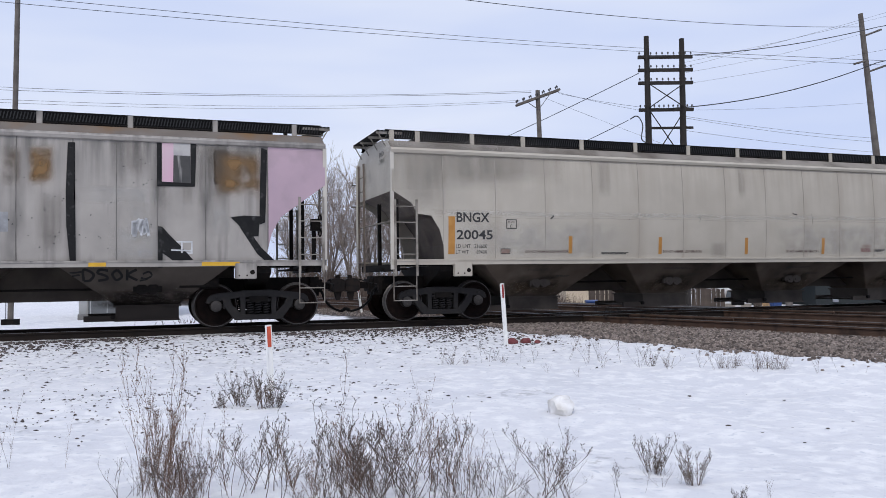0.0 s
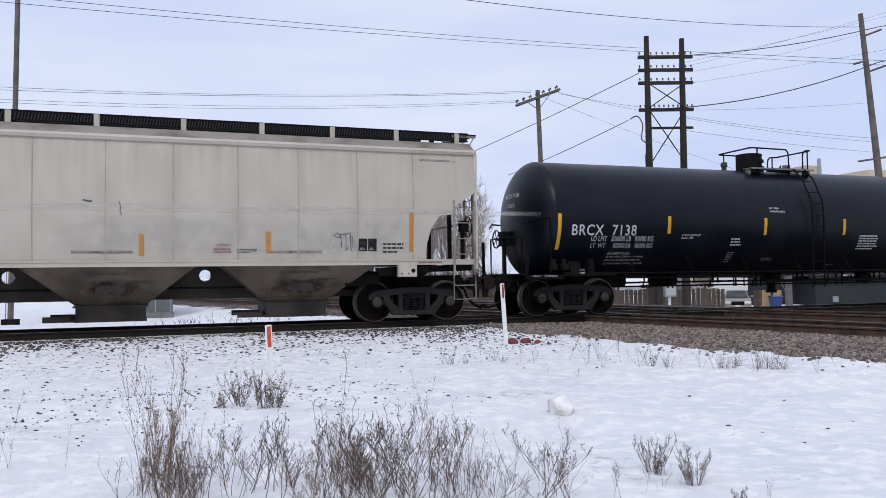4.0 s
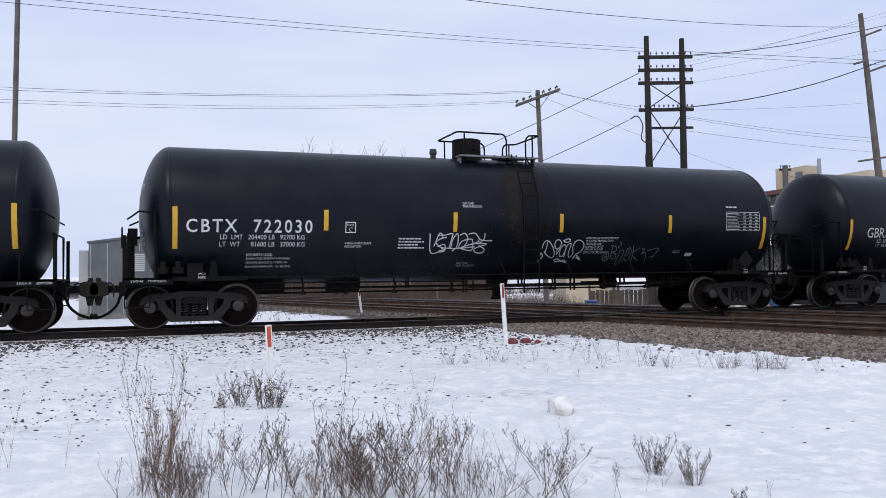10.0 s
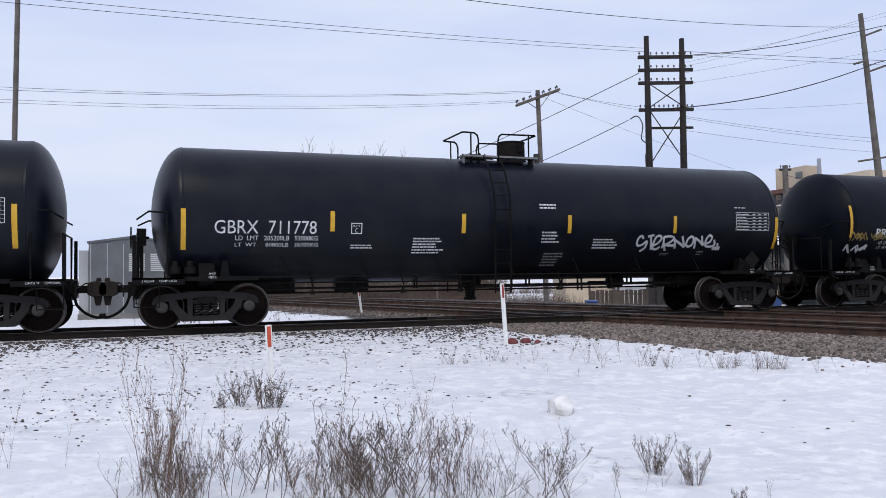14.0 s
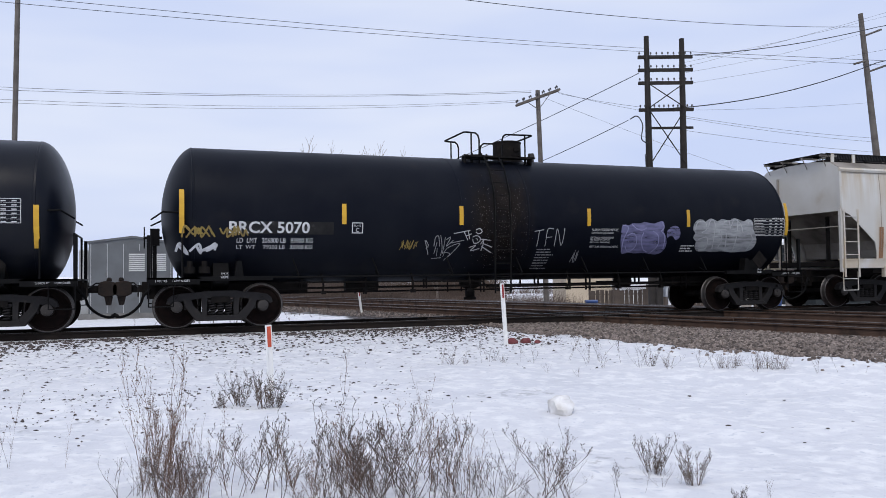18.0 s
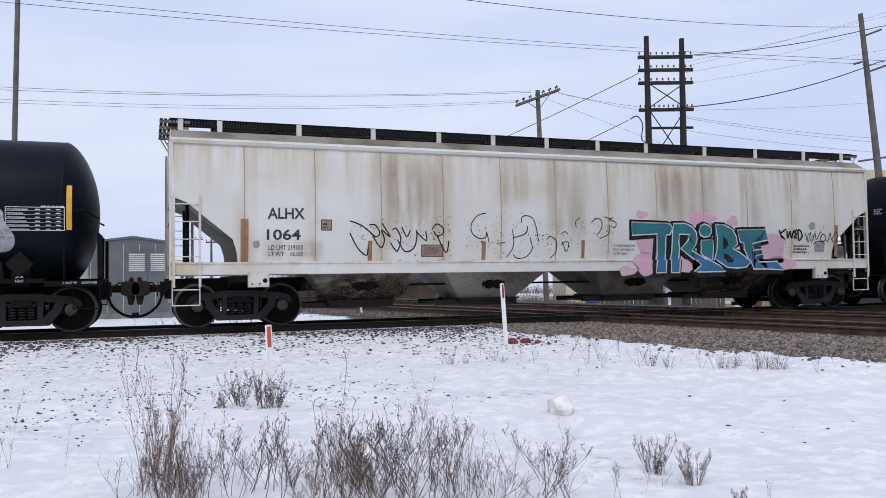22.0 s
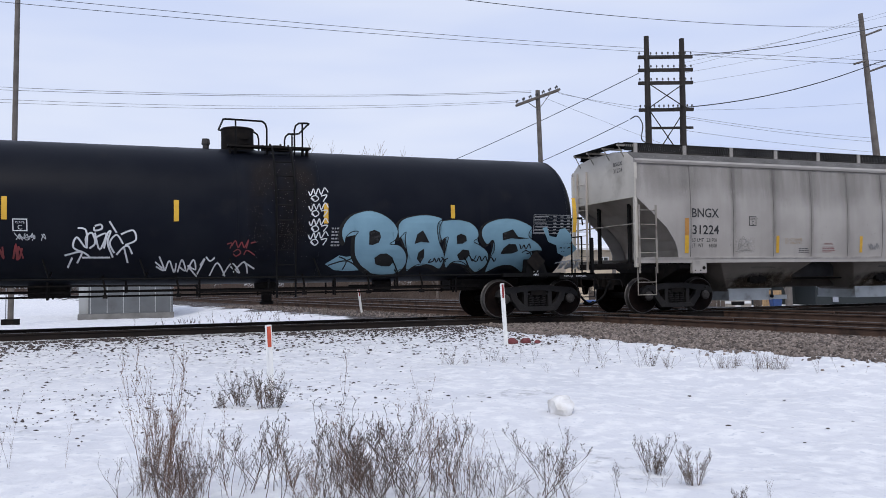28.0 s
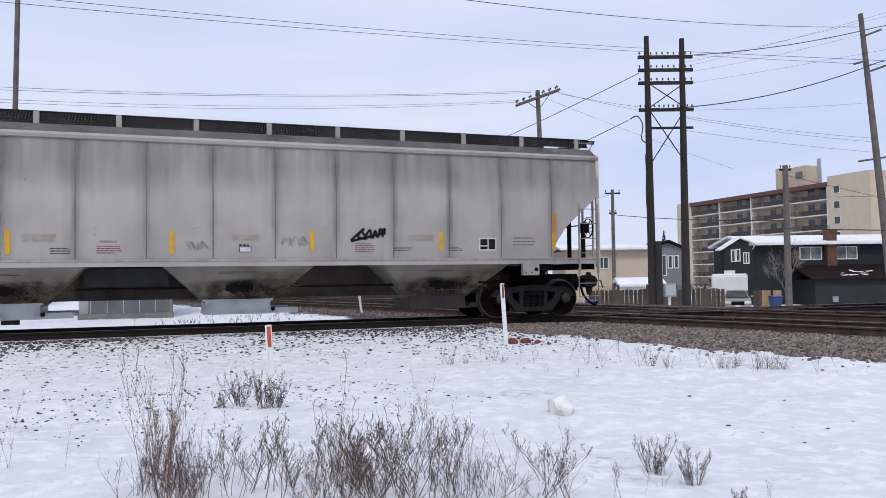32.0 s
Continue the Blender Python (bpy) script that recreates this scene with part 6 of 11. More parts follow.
for k in range(6):
    x = -1.5 + 0.6 * k
    part("wall_rib", box(bm_new(), x - 0.012, x + 0.012, -0.915, -0.90, 0.24, 3.0), BUNGALOW_PALE, t)
part("foundation", box(bm_new(), -1.97, 1.62, -0.94, 4.25, -0.15, 0.22), surface("concrete", (0.21, 0.205, 0.195), 0.85, 0, (0.15, 0.147, 0.14), 3, bump=0.3), t)

# ---- houses, fence and yard beyond the crossing ----
CREAM = surface("cream_stucco", (0.53, 0.445, 0.335), 0.9, 0, (0.47, 0.395, 0.30), 0.6, bump=0.3)
SIDING_DARK = surface("dark_siding", (0.021, 0.0255, 0.028), 0.85, 0, (0.029, 0.034, 0.036), 0.8, bump=0.5, bump_scale=6, bump_stretch=(0.1, 0.1, 2), gloss=0.2)
SIDING_GREY = surface("grey_siding", (0.15, 0.16, 0.175), 0.7, 0, (0.18, 0.19, 0.205), 0.8, bump=0.3)
ROOF_SNOW = surface("roof_snow", (0.80, 0.81, 0.83), 0.9, 0, (0.72, 0.73, 0.76), 0.8, bump=0.2)
SIDING_GARAGE = surface("garage_siding", (0.027, 0.032, 0.0345), 0.85, 0, (0.034, 0.040, 0.042), 0.6, bump=0.4, bump_scale=6, bump_stretch=(0.1, 0.1, 2), gloss=0.2)
SHINGLE = surface("dark_shingle", (0.0125, 0.0085, 0.008), 0.9, 0, (0.019, 0.0135, 0.0125), 2, bump=0.5, gloss=0.1)
TRIM_WHITE = surface("trim_white", (0.72, 0.72, 0.71), 0.6, 0, (0.62, 0.62, 0.61), 2)
GLASS_PALE = surface("curtained_glass", (0.22, 0.235, 0.235), 0.2, 0, (0.06, 0.07, 0.07), 1.4, bump=0)
GLASS_DARK = surface("window_glass", (0.025, 0.03, 0.033), 0.12, 0, (0.07, 0.08, 0.08), 0.7, bump=0)
BRICK_RED = surface("brick_red", (0.13, 0.058, 0.04), 0.9, 0, (0.09, 0.042, 0.032), 5, bump=0.4)
CONCRETE_PALE = surface("pale_concrete", (0.66, 0.61, 0.53), 0.85, 0, (0.46, 0.43, 0.38), 0.3, bump=0.2)
# cream wall with the balconies' shade put into its colour
RECESS_SHADE = surface("recess_shade", (0.40, 0.33, 0.25), 0.9, 0, (0.26, 0.21, 0.16), 0.35, (0.50, 0.43, 0.34), 0.5, 0.58, 0.66, bump=0.2)
FENCE_WOOD = surface("fence_wood", (0.095, 0.072, 0.057), 0.9, 0, (0.065, 0.05, 0.041), 2, bump=0.4, bump_stretch=(4, 4, 0.3), tint=0.6)
FENCE_NEW = surface("fence_new_wood", (0.44, 0.29, 0.15), 0.85, 0, (0.36, 0.23, 0.12), 2, bump=0.3, bump_stretch=(4, 4, 0.3), tint=0.5)


def window(parent, x, y, z, w, h, panes=2, mat=None, glass=None):
    """A framed window on a wall that faces -y."""
    f = bm_new()
    for x0, x1, z0, z1 in ((x - 0.07, x + w + 0.07, z - 0.07, z), (x - 0.07, x + w + 0.07, z + h, z + h + 0.07), (x - 0.07, x, z, z + h), (x + w, x + w + 0.07, z, z + h)):
        box(f, x0, x1, y - 0.06, y + 0.02, z0, z1)
    for k in range(1, panes):
        xx = x + w * k / panes
        box(f, xx - 0.03, xx + 0.03, y - 0.05, y + 0.02, z, z + h)
    wd = part("window", f, mat or TRIM_WHITE, parent)
    for k in range(panes):
        part("pane", box(bm_new(), x + w * k / panes + 0.01, x + w * (k + 1) / panes - 0.01, y - 0.015, y - 0.005, z + 0.01, z + h - 0.01), glass or GLASS_DARK, wd)


# dark two-storey house with a snowy roof
p = site(25.34, 66.0)
t = thing("dark_house", pose(p.x, p.y, -1.62, 0, 0, -20.2) @ Matrix.Scale(1.1, 4), "dark grey two-storey house with a snowy roof and brick chimney", "house", "houses")
part("wall", box(bm_new(), 0, 14.0, 0, 8, 0, 4.6), SIDING_DARK, t)
part("roof", prism_x(bm_new(), [(-0.6, 4.6), (4.0, 5.25), (8.6, 4.6), (8.6, 4.75), (4.0, 5.42), (-0.6, 4.75)], -0.3, 14.5), ROOF_SNOW, t)
part("fascia", box(bm_new(), -0.3, 14.5, -0.64, -0.56, 4.50, 4.64), TRIM_WHITE, t)
bm = box(bm_new(), 5.62, 6.34, -0.45, 0.2, 2.9, 5.55)
box(bm, 5.56, 6.40, -0.5, 0.25, 5.45, 5.62)
part("chimney", bm, BRICK_RED, t)
part("chimney_pot", rod(bm_new(), (5.95, -0.1, 5.6), (5.95, -0.1, 5.95), 0.1, 10), GALVANISED, t)
window(t, 3.78, 0.0, 3.45, 1.55, 0.84, glass=GLASS_PALE)
window(t, 6.47, 0.0, 3.45, 1.52, 0.84, glass=GLASS_PALE)
part("wing_wall", prism(bm_new(), [(-2.1, 0), (-0.02, 0), (-0.02, 4.62), (-1.0, 4.98), (-2.1, 4.3)], -0.6, 0.4), SIDING_DARK, t)
part("wing_roof", prism(bm_new(), [(-2.45, 4.14), (-1.0, 5.02), (0.25, 4.57), (0.25, 4.66), (-1.0, 5.13), (-2.45, 4.23)], -0.80, 0.5), ROOF_SNOW, t)
part("downpipe", pipe(bm_new(), [(0.1, -0.68, 4.5), (0.1, -0.4, 4.25), (0.05, -0.05, 4.1), (0.05, -0.05, 0.2)], 0.05, 8), TRIM_WHITE, t)
window(t, -1.58, -0.6, 3.35, 0.2, 0.78, 1)
window(t, -1.22, -0.6, 3.38, 0.2, 0.8, 1)
window(t, -0.68, -0.6, 3.2, 0.32, 0.72, 2)
part("lean_to_wall", box(bm_new(), 3.35, 14.6, -3.2, -0.02, 0, 1.9), SIDING_GARAGE, t)
part("lean_to_roof", prism_x(bm_new(), [(-3.5, 1.85), (0.0, 2.88), (0.0, 3.0), (-3.5, 1.97)], 3.05, 14.9), SHINGLE, t)
r = random.Random(9)
bm = bm_new()
for k in range(16):
    x, f, w = r.gauss(7.0, 1.0), r.uniform(0.2, 0.6), r.uniform(0.10, 0.38)
    o = [(x + w * math.cos(a) * r.uniform(0.6, 1.2), f + 0.022 * math.sin(a) * r.uniform(0.5, 1.4)) for a in (0, 0.8, 1.6, 2.4, 3.1, 3.9, 4.7, 5.5)]
    bm.faces.new([bm.verts.new((px, -3.5 + 3.5 * pf, 1.985 + 0.001 * k + 1.03 * pf)) for px, pf in o])
part("roof_snow", bm, ROOF_SNOW, t, "thin patch of snow left on the shingles")
part("gas_meter", box(bm_new(), 4.5, 4.9, -3.35, -3.2, 0.3, 0.7), GALVANISED, t)

# cream house with a grey gable
p = site(12.6, 66.0)
t = thing("cream_house", pose(p.x, p.y, YARD, 0, 0, -20.2), "cream stucco house with a snowy roof and grey gable end", "house", "houses")
part("wall", box(bm_new(), -2.5, 5.0, 0, 8, 0, 4.7), CREAM, t)
part("gable_wall", prism(bm_new(), [(5.0, 0), (7.05, 0), (7.05, 4.75), (6.0, 5.2), (5.0, 4.85)], -0.05, 8.0), SIDING_GREY, t)
part("roof", prism_x(bm_new(), [(-0.6, 4.68), (4.0, 5.1), (8.6, 4.7), (8.6, 4.9), (4.0, 5.3), (-0.6, 4.84)], -3.0, 5.0), ROOF_SNOW, t)
part("gable_roof", prism(bm_new(), [(4.7, 4.85), (6.0, 5.28), (7.4, 4.65), (7.4, 4.8), (6.0, 5.44), (4.7, 5.0)], -0.4, 8.0), SHINGLE, t)
window(t, 0.25, 0, 3.2, 0.75, 0.85)
window(t, 5.15, -0.05, 2.55, 0.6, 1.6, 2)
window(t, 6.0, -0.05, 3.15, 0.26, 0.95, 1)
window(t, 6.5, -0.05, 3.15, 0.26, 0.95, 1)
# shed-shaped block added in place of a snow bank on the ground
p = site(13.6, 60.0)
t = thing("snow_bank_block", pose(p.x, p.y, YARD, 0, 0, -20.2), "low pale shed-shaped block standing in for a snow bank behind the fence", "shed")
part("wall", box(bm_new(), -0.3, 2.9, 0, 2.5, 0, 1.75), TRIM_WHITE, t)
part("roof", prism_x(bm_new(), [(-0.3, 1.7), (1.2, 2.15), (2.8, 1.7), (2.8, 1.9), (1.2, 2.4), (-0.3, 1.9)], -0.5, 3.1), ROOF_SNOW, t)

# board fence along the yards
t = thing("board_fence", pose(*site(9.5, 52.0, YARD), 0, 0, -20.2), "weathered brown board fence along the back yards", "fence")
board = mesh_of(box(bm_new(), -0.073, 0.073, -0.012, 0.012, 0.05, 1.62), FENCE_WOOD, name="board")
for k in range(61):
    part("board", board, None, t, at=pose(0.145 * k, 0, 0.03 * math.sin(k * 5.3), 0, 0.9 * math.sin(k * 2.9), 0))
post = mesh_of(box(bm_new(), -0.06, 0.06, -0.06, 0.06, 0, 1.95), FENCE_WOOD, name="post")
for k in range(5):
    part("post", post, None, t, at=pose(1.88 * k, 0.09, 0))
for z in (0.35, 1.30):
    part("rail", box(bm_new(), 0, 8.7, 0.02, 0.06, z, z + 0.09), FENCE_WOOD, t)
bm = bm_new()
for k in range(54):
    for s in (-1, 1):
        rod(bm, (0.14 * k, 0, 1.64), (0.14 * k + 0.24 * s, 0, 1.88), 0.010, 4)
part("lattice", bm, FENCE_WOOD, t)
t = thing("board_fence", pose(*site(21.75, 56.0, YARD), 0, 0, -20.2), "short fence of pale new boards", "fence")
board = mesh_of(box(bm_new(), -0.068, 0.068, -0.012, 0.012, 0.0, 1.38), FENCE_NEW, name="board")
for k in range(8):
    part("board", board, None, t, at=pose(0.6 + 0.15 * k, -0.4 * (k > 3), 0))
board = mesh_of(box(bm_new(), -0.068, 0.068, -0.012, 0.012, 0.0, 1.42), FENCE_WOOD, name="board")
for k in range(4):
    part("board", board, None, t, at=pose(-0.02 + 0.15 * k, 0, 0))

# parked trailer, car, bins
TRAILER_WHITE = surface("trailer_white", (0.70, 0.70, 0.69), 0.4, 0, (0.64, 0.64, 0.63), 1.0)
p = site(20.95, 58.5)
t = thing("travel_trailer", pose(p.x, p.y, YARD, 0, 0, -38), "white box-shaped travel trailer parked in a yard", "trailer")
bm = prism_x(bm_new(), [(0, 0.45), (0, 2.42), (0.2, 2.58), (5.0, 2.58), (5.0, 0.45)], -1.22, 1.22)
bmesh.ops.bevel(bm, geom=bm.edges[:], offset=0.08, segments=2, affect="EDGES")
part("body", bm, TRAILER_WHITE, t)
part("roof_vent", box(bm_new(), -0.35, 0.4, 0.6, 1.4, 2.58, 2.82), TRAILER_WHITE, t)
part("rear_window", box(bm_new(), -0.75, 0.75, -0.01, 0.0, 1.3, 1.8), TRAILER_WHITE, t)
part("stripe", box(bm_new(), -1.2, 1.2, -0.012, -0.002, 0.75, 0.95), surface("grey_stripe", (0.3, 0.3, 0.31), 0.5), t)
for s in (-1, 1):
    part("tail_light", box(bm_new(), 1.15 * s - 0.06, 1.15 * s + 0.06, -0.02, 0.0, 1.0, 1.35), POST_RED, t)
    part("wheel", lathe(bm_new(), [(0, -0.1), (0.3, -0.1), (0.33, -0.06), (0.33, 0.06), (0.3, 0.1), (0, 0.1)], "x", 20, (1.1 * s, 2.6, 0.33)), BLACK_PAINT, t)

CAR_PAINT = surface("silver_car_paint", (0.33, 0.295, 0.25), 0.35, 0.5, (0.28, 0.25, 0.21), 2)
TYRE = surface("tyre", (0.02, 0.02, 0.02), 0.85)


def parked_car(p, turn):
    t = thing("parked_car", pose(p.x, p.y, YARD, 0, 0, turn), "silver sedan parked facing the tracks in snow", "car")
    bm = bm_new()
    prof = [(-2.2, 0.35, 0.78), (-2.24, 0.62, 0.84), (-2.05, 0.80, 0.86), (-1.2, 0.93, 0.88), (-0.55, 0.98, 0.88), (0.2, 0.98, 0.88), (1.2, 0.98, 0.88), (1.9, 0.98, 0.86), (2.2, 0.88, 0.82), (2.25, 0.35, 0.78)]
    rows = []
    for y, z, w in prof:
        rows.append([bm.verts.new(q) for q in ((-w, y, z), (-w * 0.99, y, max(0.22, z - 0.5)), (w * 0.99, y, max(0.22, z - 0.5)), (w, y, z))])
    for a, b in zip(rows, rows[1:]):
        for i in range(4):
            j = (i + 1) % 4
            bm.faces.new((a[i], a[j], b[j], b[i]))
    bm.faces.new(rows[0])
    bm.faces.new(rows[-1][::-1])
    bmesh.ops.bevel(bm, geom=bm.edges[:], offset=0.05, segments=2, affect="EDGES")
    part("body", bm, CAR_PAINT, t, smooth=True)
    bm = bm_new()
    a = [bm.verts.new(q) for q in ((-0.80, -1.15, 0.93), (0.80, -1.15, 0.93), (0.80, 1.6, 0.97), (-0.80, 1.6, 0.97))]
    b = [bm.verts.new(q) for q in ((-0.60, -0.45, 1.44), (0.60, -0.45, 1.44), (0.60, 0.9, 1.46), (-0.60, 0.9, 1.46))]
    bm.faces.new(a[::-1])
    bm.faces.new(b)
    for i in range(4):
        j = (i + 1) % 4
        bm.faces.new((a[i], a[j], b[j], b[i]))
    bmesh.ops.bevel(bm, geom=bm.edges[:], offset=0.05, segments=2, affect="EDGES")
    part("cabin", bm, CAR_PAINT, t, smooth=True)
    bm = bm_new()
    bm.faces.new([bm.verts.new(q) for q in ((-0.72, -1.10, 0.99), (0.72, -1.10, 0.99), (0.58, -0.52, 1.42), (-0.58, -0.52, 1.42))])
    for v in bm.verts:
        v.co.y -= 0.015
    part("windscreen", bm, GLASS_DARK, t)
    for s in (-1, 1):
        part("headlight", box(bm_new(), s * 0.62 - 0.2, s * 0.62 + 0.2, -2.28, -2.2, 0.60, 0.78), surface("headlight", (0.7, 0.7, 0.7), 0.15), t)
        part("mirror", box(bm_new(), s * 0.97 - 0.08, s * 0.97 + 0.08, -0.85, -0.7, 0.98, 1.1), CAR_PAINT, t)
        for y in (-1.35, 1.35):
            w = part("wheel", lathe(bm_new(), [(0.0, -0.1), (0.28, -0.1), (0.32, -0.07), (0.32, 0.07), (0.28, 0.1), (0.0, 0.1)], "x", 20, (0.76 * s, y, 0.32)), TYRE, t)
            part("rim", lathe(bm_new(), [(0.0, -0.11), (0.2, -0.11), (0.2, 0.11), (0.0, 0.11)], "x", 16, (0.77 * s, y, 0.32)), GALVANISED, w)
    part("grille", box(bm_new(), -0.4, 0.4, -2.29, -2.22, 0.50, 0.74), BLACK_PAINT, t)
    part("bumper", box(bm_new(), -0.8, 0.8, -2.30, -2.2, 0.28, 0.50), CAR_PAINT, t)
    part("number_plate", box(bm_new(), -0.16, 0.16, -2.32, -2.30, 0.36, 0.48), TRIM_WHITE, t, "blank pale number plate")


parked_car(site(20.1, 55.0), -38)
BIN_BLUE = surface("bin_blue", (0.02, 0.06, 0.20), 0.5, 0, (0.02, 0.05, 0.15), 4)


def wheelie_bin(p):
    t = thing("recycling_bin", pose(p.x, p.y, YARD, 0, 0, -20.2), "blue plastic recycling cart beside a fence", "bin", "recycling bins")
    bm = bm_new()
    a = [bm.verts.new(q) for q in ((-0.24, -0.26, 0.08), (0.24, -0.26, 0.08), (0.24, 0.24, 0.08), (-0.24, 0.24, 0.08))]
    b = [bm.verts.new(q) for q in ((-0.32, -0.36, 1.0), (0.32, -0.36, 1.0), (0.32, 0.36, 1.0), (-0.32, 0.36, 1.0))]
    bm.faces.new(a[::-1])
    bm.faces.new(b)
    for i in range(4):
        j = (i + 1) % 4
        bm.faces.new((a[i], a[j], b[j], b[i]))
    bmesh.ops.bevel(bm, geom=bm.edges[:], offset=0.03, segments=1, affect="EDGES")
    part("body", bm, BIN_BLUE, t)
    part("lid", prism_x(bm_new(), [(-0.40, 1.0), (0.40, 1.0), (0.40, 1.06), (0.0, 1.12), (-0.40, 1.05)], -0.34, 0.34), BIN_BLUE, t)
    for s in (-1, 1):
        part("wheel", lathe(bm_new(), [(0, -0.03), (0.12, -0.03), (0.12, 0.03), (0, 0.03)], "x", 14, (0.26 * s, 0.28, 0.12)), TYRE, t)


wheelie_bin(site(21.55, 52.0))
wheelie_bin(site(8.85, 48.0))
# small pale equipment cabinet on a post
p = site(14.1, 50.0)
t = thing("equipment_cabinet", pose(p.x, p.y, YARD, 0, 0, -20.2), "pale grey equipment cabinet on a post by the fence", "cabinet")
part("post", box(bm_new(), -0.07, 0.07, -0.07, 0.07, 0, 1.2), TRIM_WHITE, t)
part("body", box(bm_new(), -0.36, 0.36, -0.3, 0.3, 1.2, 2.02), GALVANISED, t)
part("door", box(bm_new(), -0.3, 0.3, -0.33, -0.3, 1.28, 1.95), BUNGALOW_PALE, t)

# apartment block with balconies
p = site(70.4, 146.0) + Vector((-0.09, -2.0, 0))
t = thing("apartment_block", pose(p.x, p.y, -2.2, 0, 0, -92.5), "cream seven-storey apartment block with rows of balconies", "apartment building")
ST = 2.75
TOP = ST * 7
# wall behind the balconies, coloured as shaded cream
part("wall", box(bm_new(), -41.0, 0, 0, 16, 0, TOP - 0.1), RECESS_SHADE, t)
part("end_wall", box(bm_new(), 0, 9.5, -1.7, 16, 0, TOP + 1.3), CREAM, t)
part("wing_wall", box(bm_new(), -46.5, -41.0, -1.7, 16, 0, TOP + 0.5), CREAM, t)
part("roof", box(bm_new(), -41.0, 0, -2.1, 16, TOP - 0.5, TOP + 0.3), surface("brown_roof_band", (0.12, 0.05, 0.04), 0.8), t)
part("penthouse", box(bm_new(), -17.4, -12.6, 5, 9.0, TOP + 0.3, TOP + 5.3), CREAM, t)
part("stair_tower", box(bm_new(), -20.4, -19.5, 4.5, 6.0, TOP + 0.3, TOP + 5.6), CREAM, t)
part("chimney", rod(bm_new(), (-7.9, 4, TOP), (-7.9, 4, TOP + 5.9), 0.35, 12), GALVANISED, t)
part("louvre", box(bm_new(), -15.2, -13.4, 4.9, 5.0, TOP + 2.9, TOP + 4.2), BUNGALOW, t)
BALCONY = surface("balcony_panel", (0.028, 0.022, 0.020), 0.7, 0, (0.04, 0.031, 0.028), 2)
slab_me = mesh_of(box(bm_new(), 0.0, 10.1, -1.7, 0.0, -0.14, 0.10), CONCRETE_PALE, name="balcony")
panel_me = mesh_of(box(bm_new(), 3.6, 9.9, -1.72, -1.66, 0.10, 1.0), BALCONY, name="panel")
rail_bm = bm_new()
for k in range(16):
    box(rail_bm, 0.2 + 0.21 * k, 0.23 + 0.21 * k, -1.71, -1.67, 0.10, 1.0)
box(rail_bm, 0.1, 3.6, -1.72, -1.66, 0.95, 1.02)
rail_me = mesh_of(rail_bm, BALCONY, name="railing")
pane_me = mesh_of(box(bm_new(), 6.6, 9.2, -0.03, 0.0, 0.15, 2.25), GLASS_DARK, name="pane")
pane_b = mesh_of(box(bm_new(), 3.6, 5.2, -0.03, 0.0, 1.0, 2.2), GLASS_DARK, name="pane")
for f in range(7):
    for c in range(4):
        b = part("balcony", slab_me, None, t, at=pose(-41.0 + 10.25 * c + 0.08, 0, f * ST))
        part("panel", panel_me, None, b)
        part("railing", rail_me, None, b)
        part("pane", pane_me, None, b)
        part("pane", pane_b, None, b)
for c in range(5):
    part("fin_wall", box(bm_new(), -41.0 + 10.25 * c - 0.14, -41.0 + 10.25 * c + 0.14, -1.8, 0, 0, TOP - 0.5), CONCRETE_PALE, t)
for f in range(7):
    window(t, 1.5, -1.7, f * ST + 0.9, 1.3, 1.25, 1)
    window(t, -43.6, -1.7, f * ST + 0.9, 1.3, 1.25, 1)


# ---- far buildings and brush behind the train ----
def shed(a, d, w, depth, h, wall, roof, label, base=-1.4, turn=-20.2, windows=0):
    p = site(a, d)
    t = thing("far_building", pose(p.x, p.y, base, 0, 0, turn), label, "building", "far buildings")
    part("wall", box(bm_new(), -w / 2, w / 2, 0, depth, 0, h), wall, t)
    part("roof", prism_x(bm_new(), [(-0.3, h - 0.05), (depth / 2, h + 0.5), (depth + 0.3, h - 0.05), (depth + 0.3, h + 0.1), (depth / 2, h + 0.68), (-0.3, h + 0.1)], -w / 2 - 0.3, w / 2 + 0.3), roof, t)
    for k in range(windows):
        window(t, -w / 2 + (k + 0.5) * w / windows - 0.4, 0, h * 0.45, 0.8, 0.9, 1)


shed(-3.85, 70.0, 2.0, 3.0, 1.75, TRIM_WHITE, ROOF_SNOW, "small white shed beyond the tracks")
shed(-8.5, 95.0, 9.0, 7.0, 2.0, SIDING_GREY, ROOF_SNOW, "low grey house beyond the tracks", windows=3)
shed(-33.0, 110.0, 8.0, 6.0, 2.2, BRICK_RED, ROOF_SNOW, "distant brick house beyond the field", windows=2)
shed(-56.0, 120.0, 10.0, 6.0, 2.6, SIDING_GREY, ROOF_SNOW, "distant low grey building beyond the field", windows=3)
shed(19.0, 100.0, 6.0, 7.0, 2.6, CREAM, ROOF_SNOW, "low tan house behind the yards", windows=3)

TREE_BARK = surface("tree_bark", (0.20, 0.17, 0.15), 0.9, 0, (0.14, 0.115, 0.10), 4, bump=0.4)
TWIG = surface("bare_twigs", (0.27, 0.225, 0.20), 0.9, 0, (0.20, 0.165, 0.148), 4, bump=0)
SPRUCE = surface("spruce_needles", (0.03, 0.045, 0.035), 0.9, 0, (0.02, 0.03, 0.024), 4, bump=0.3, tint=0.4)


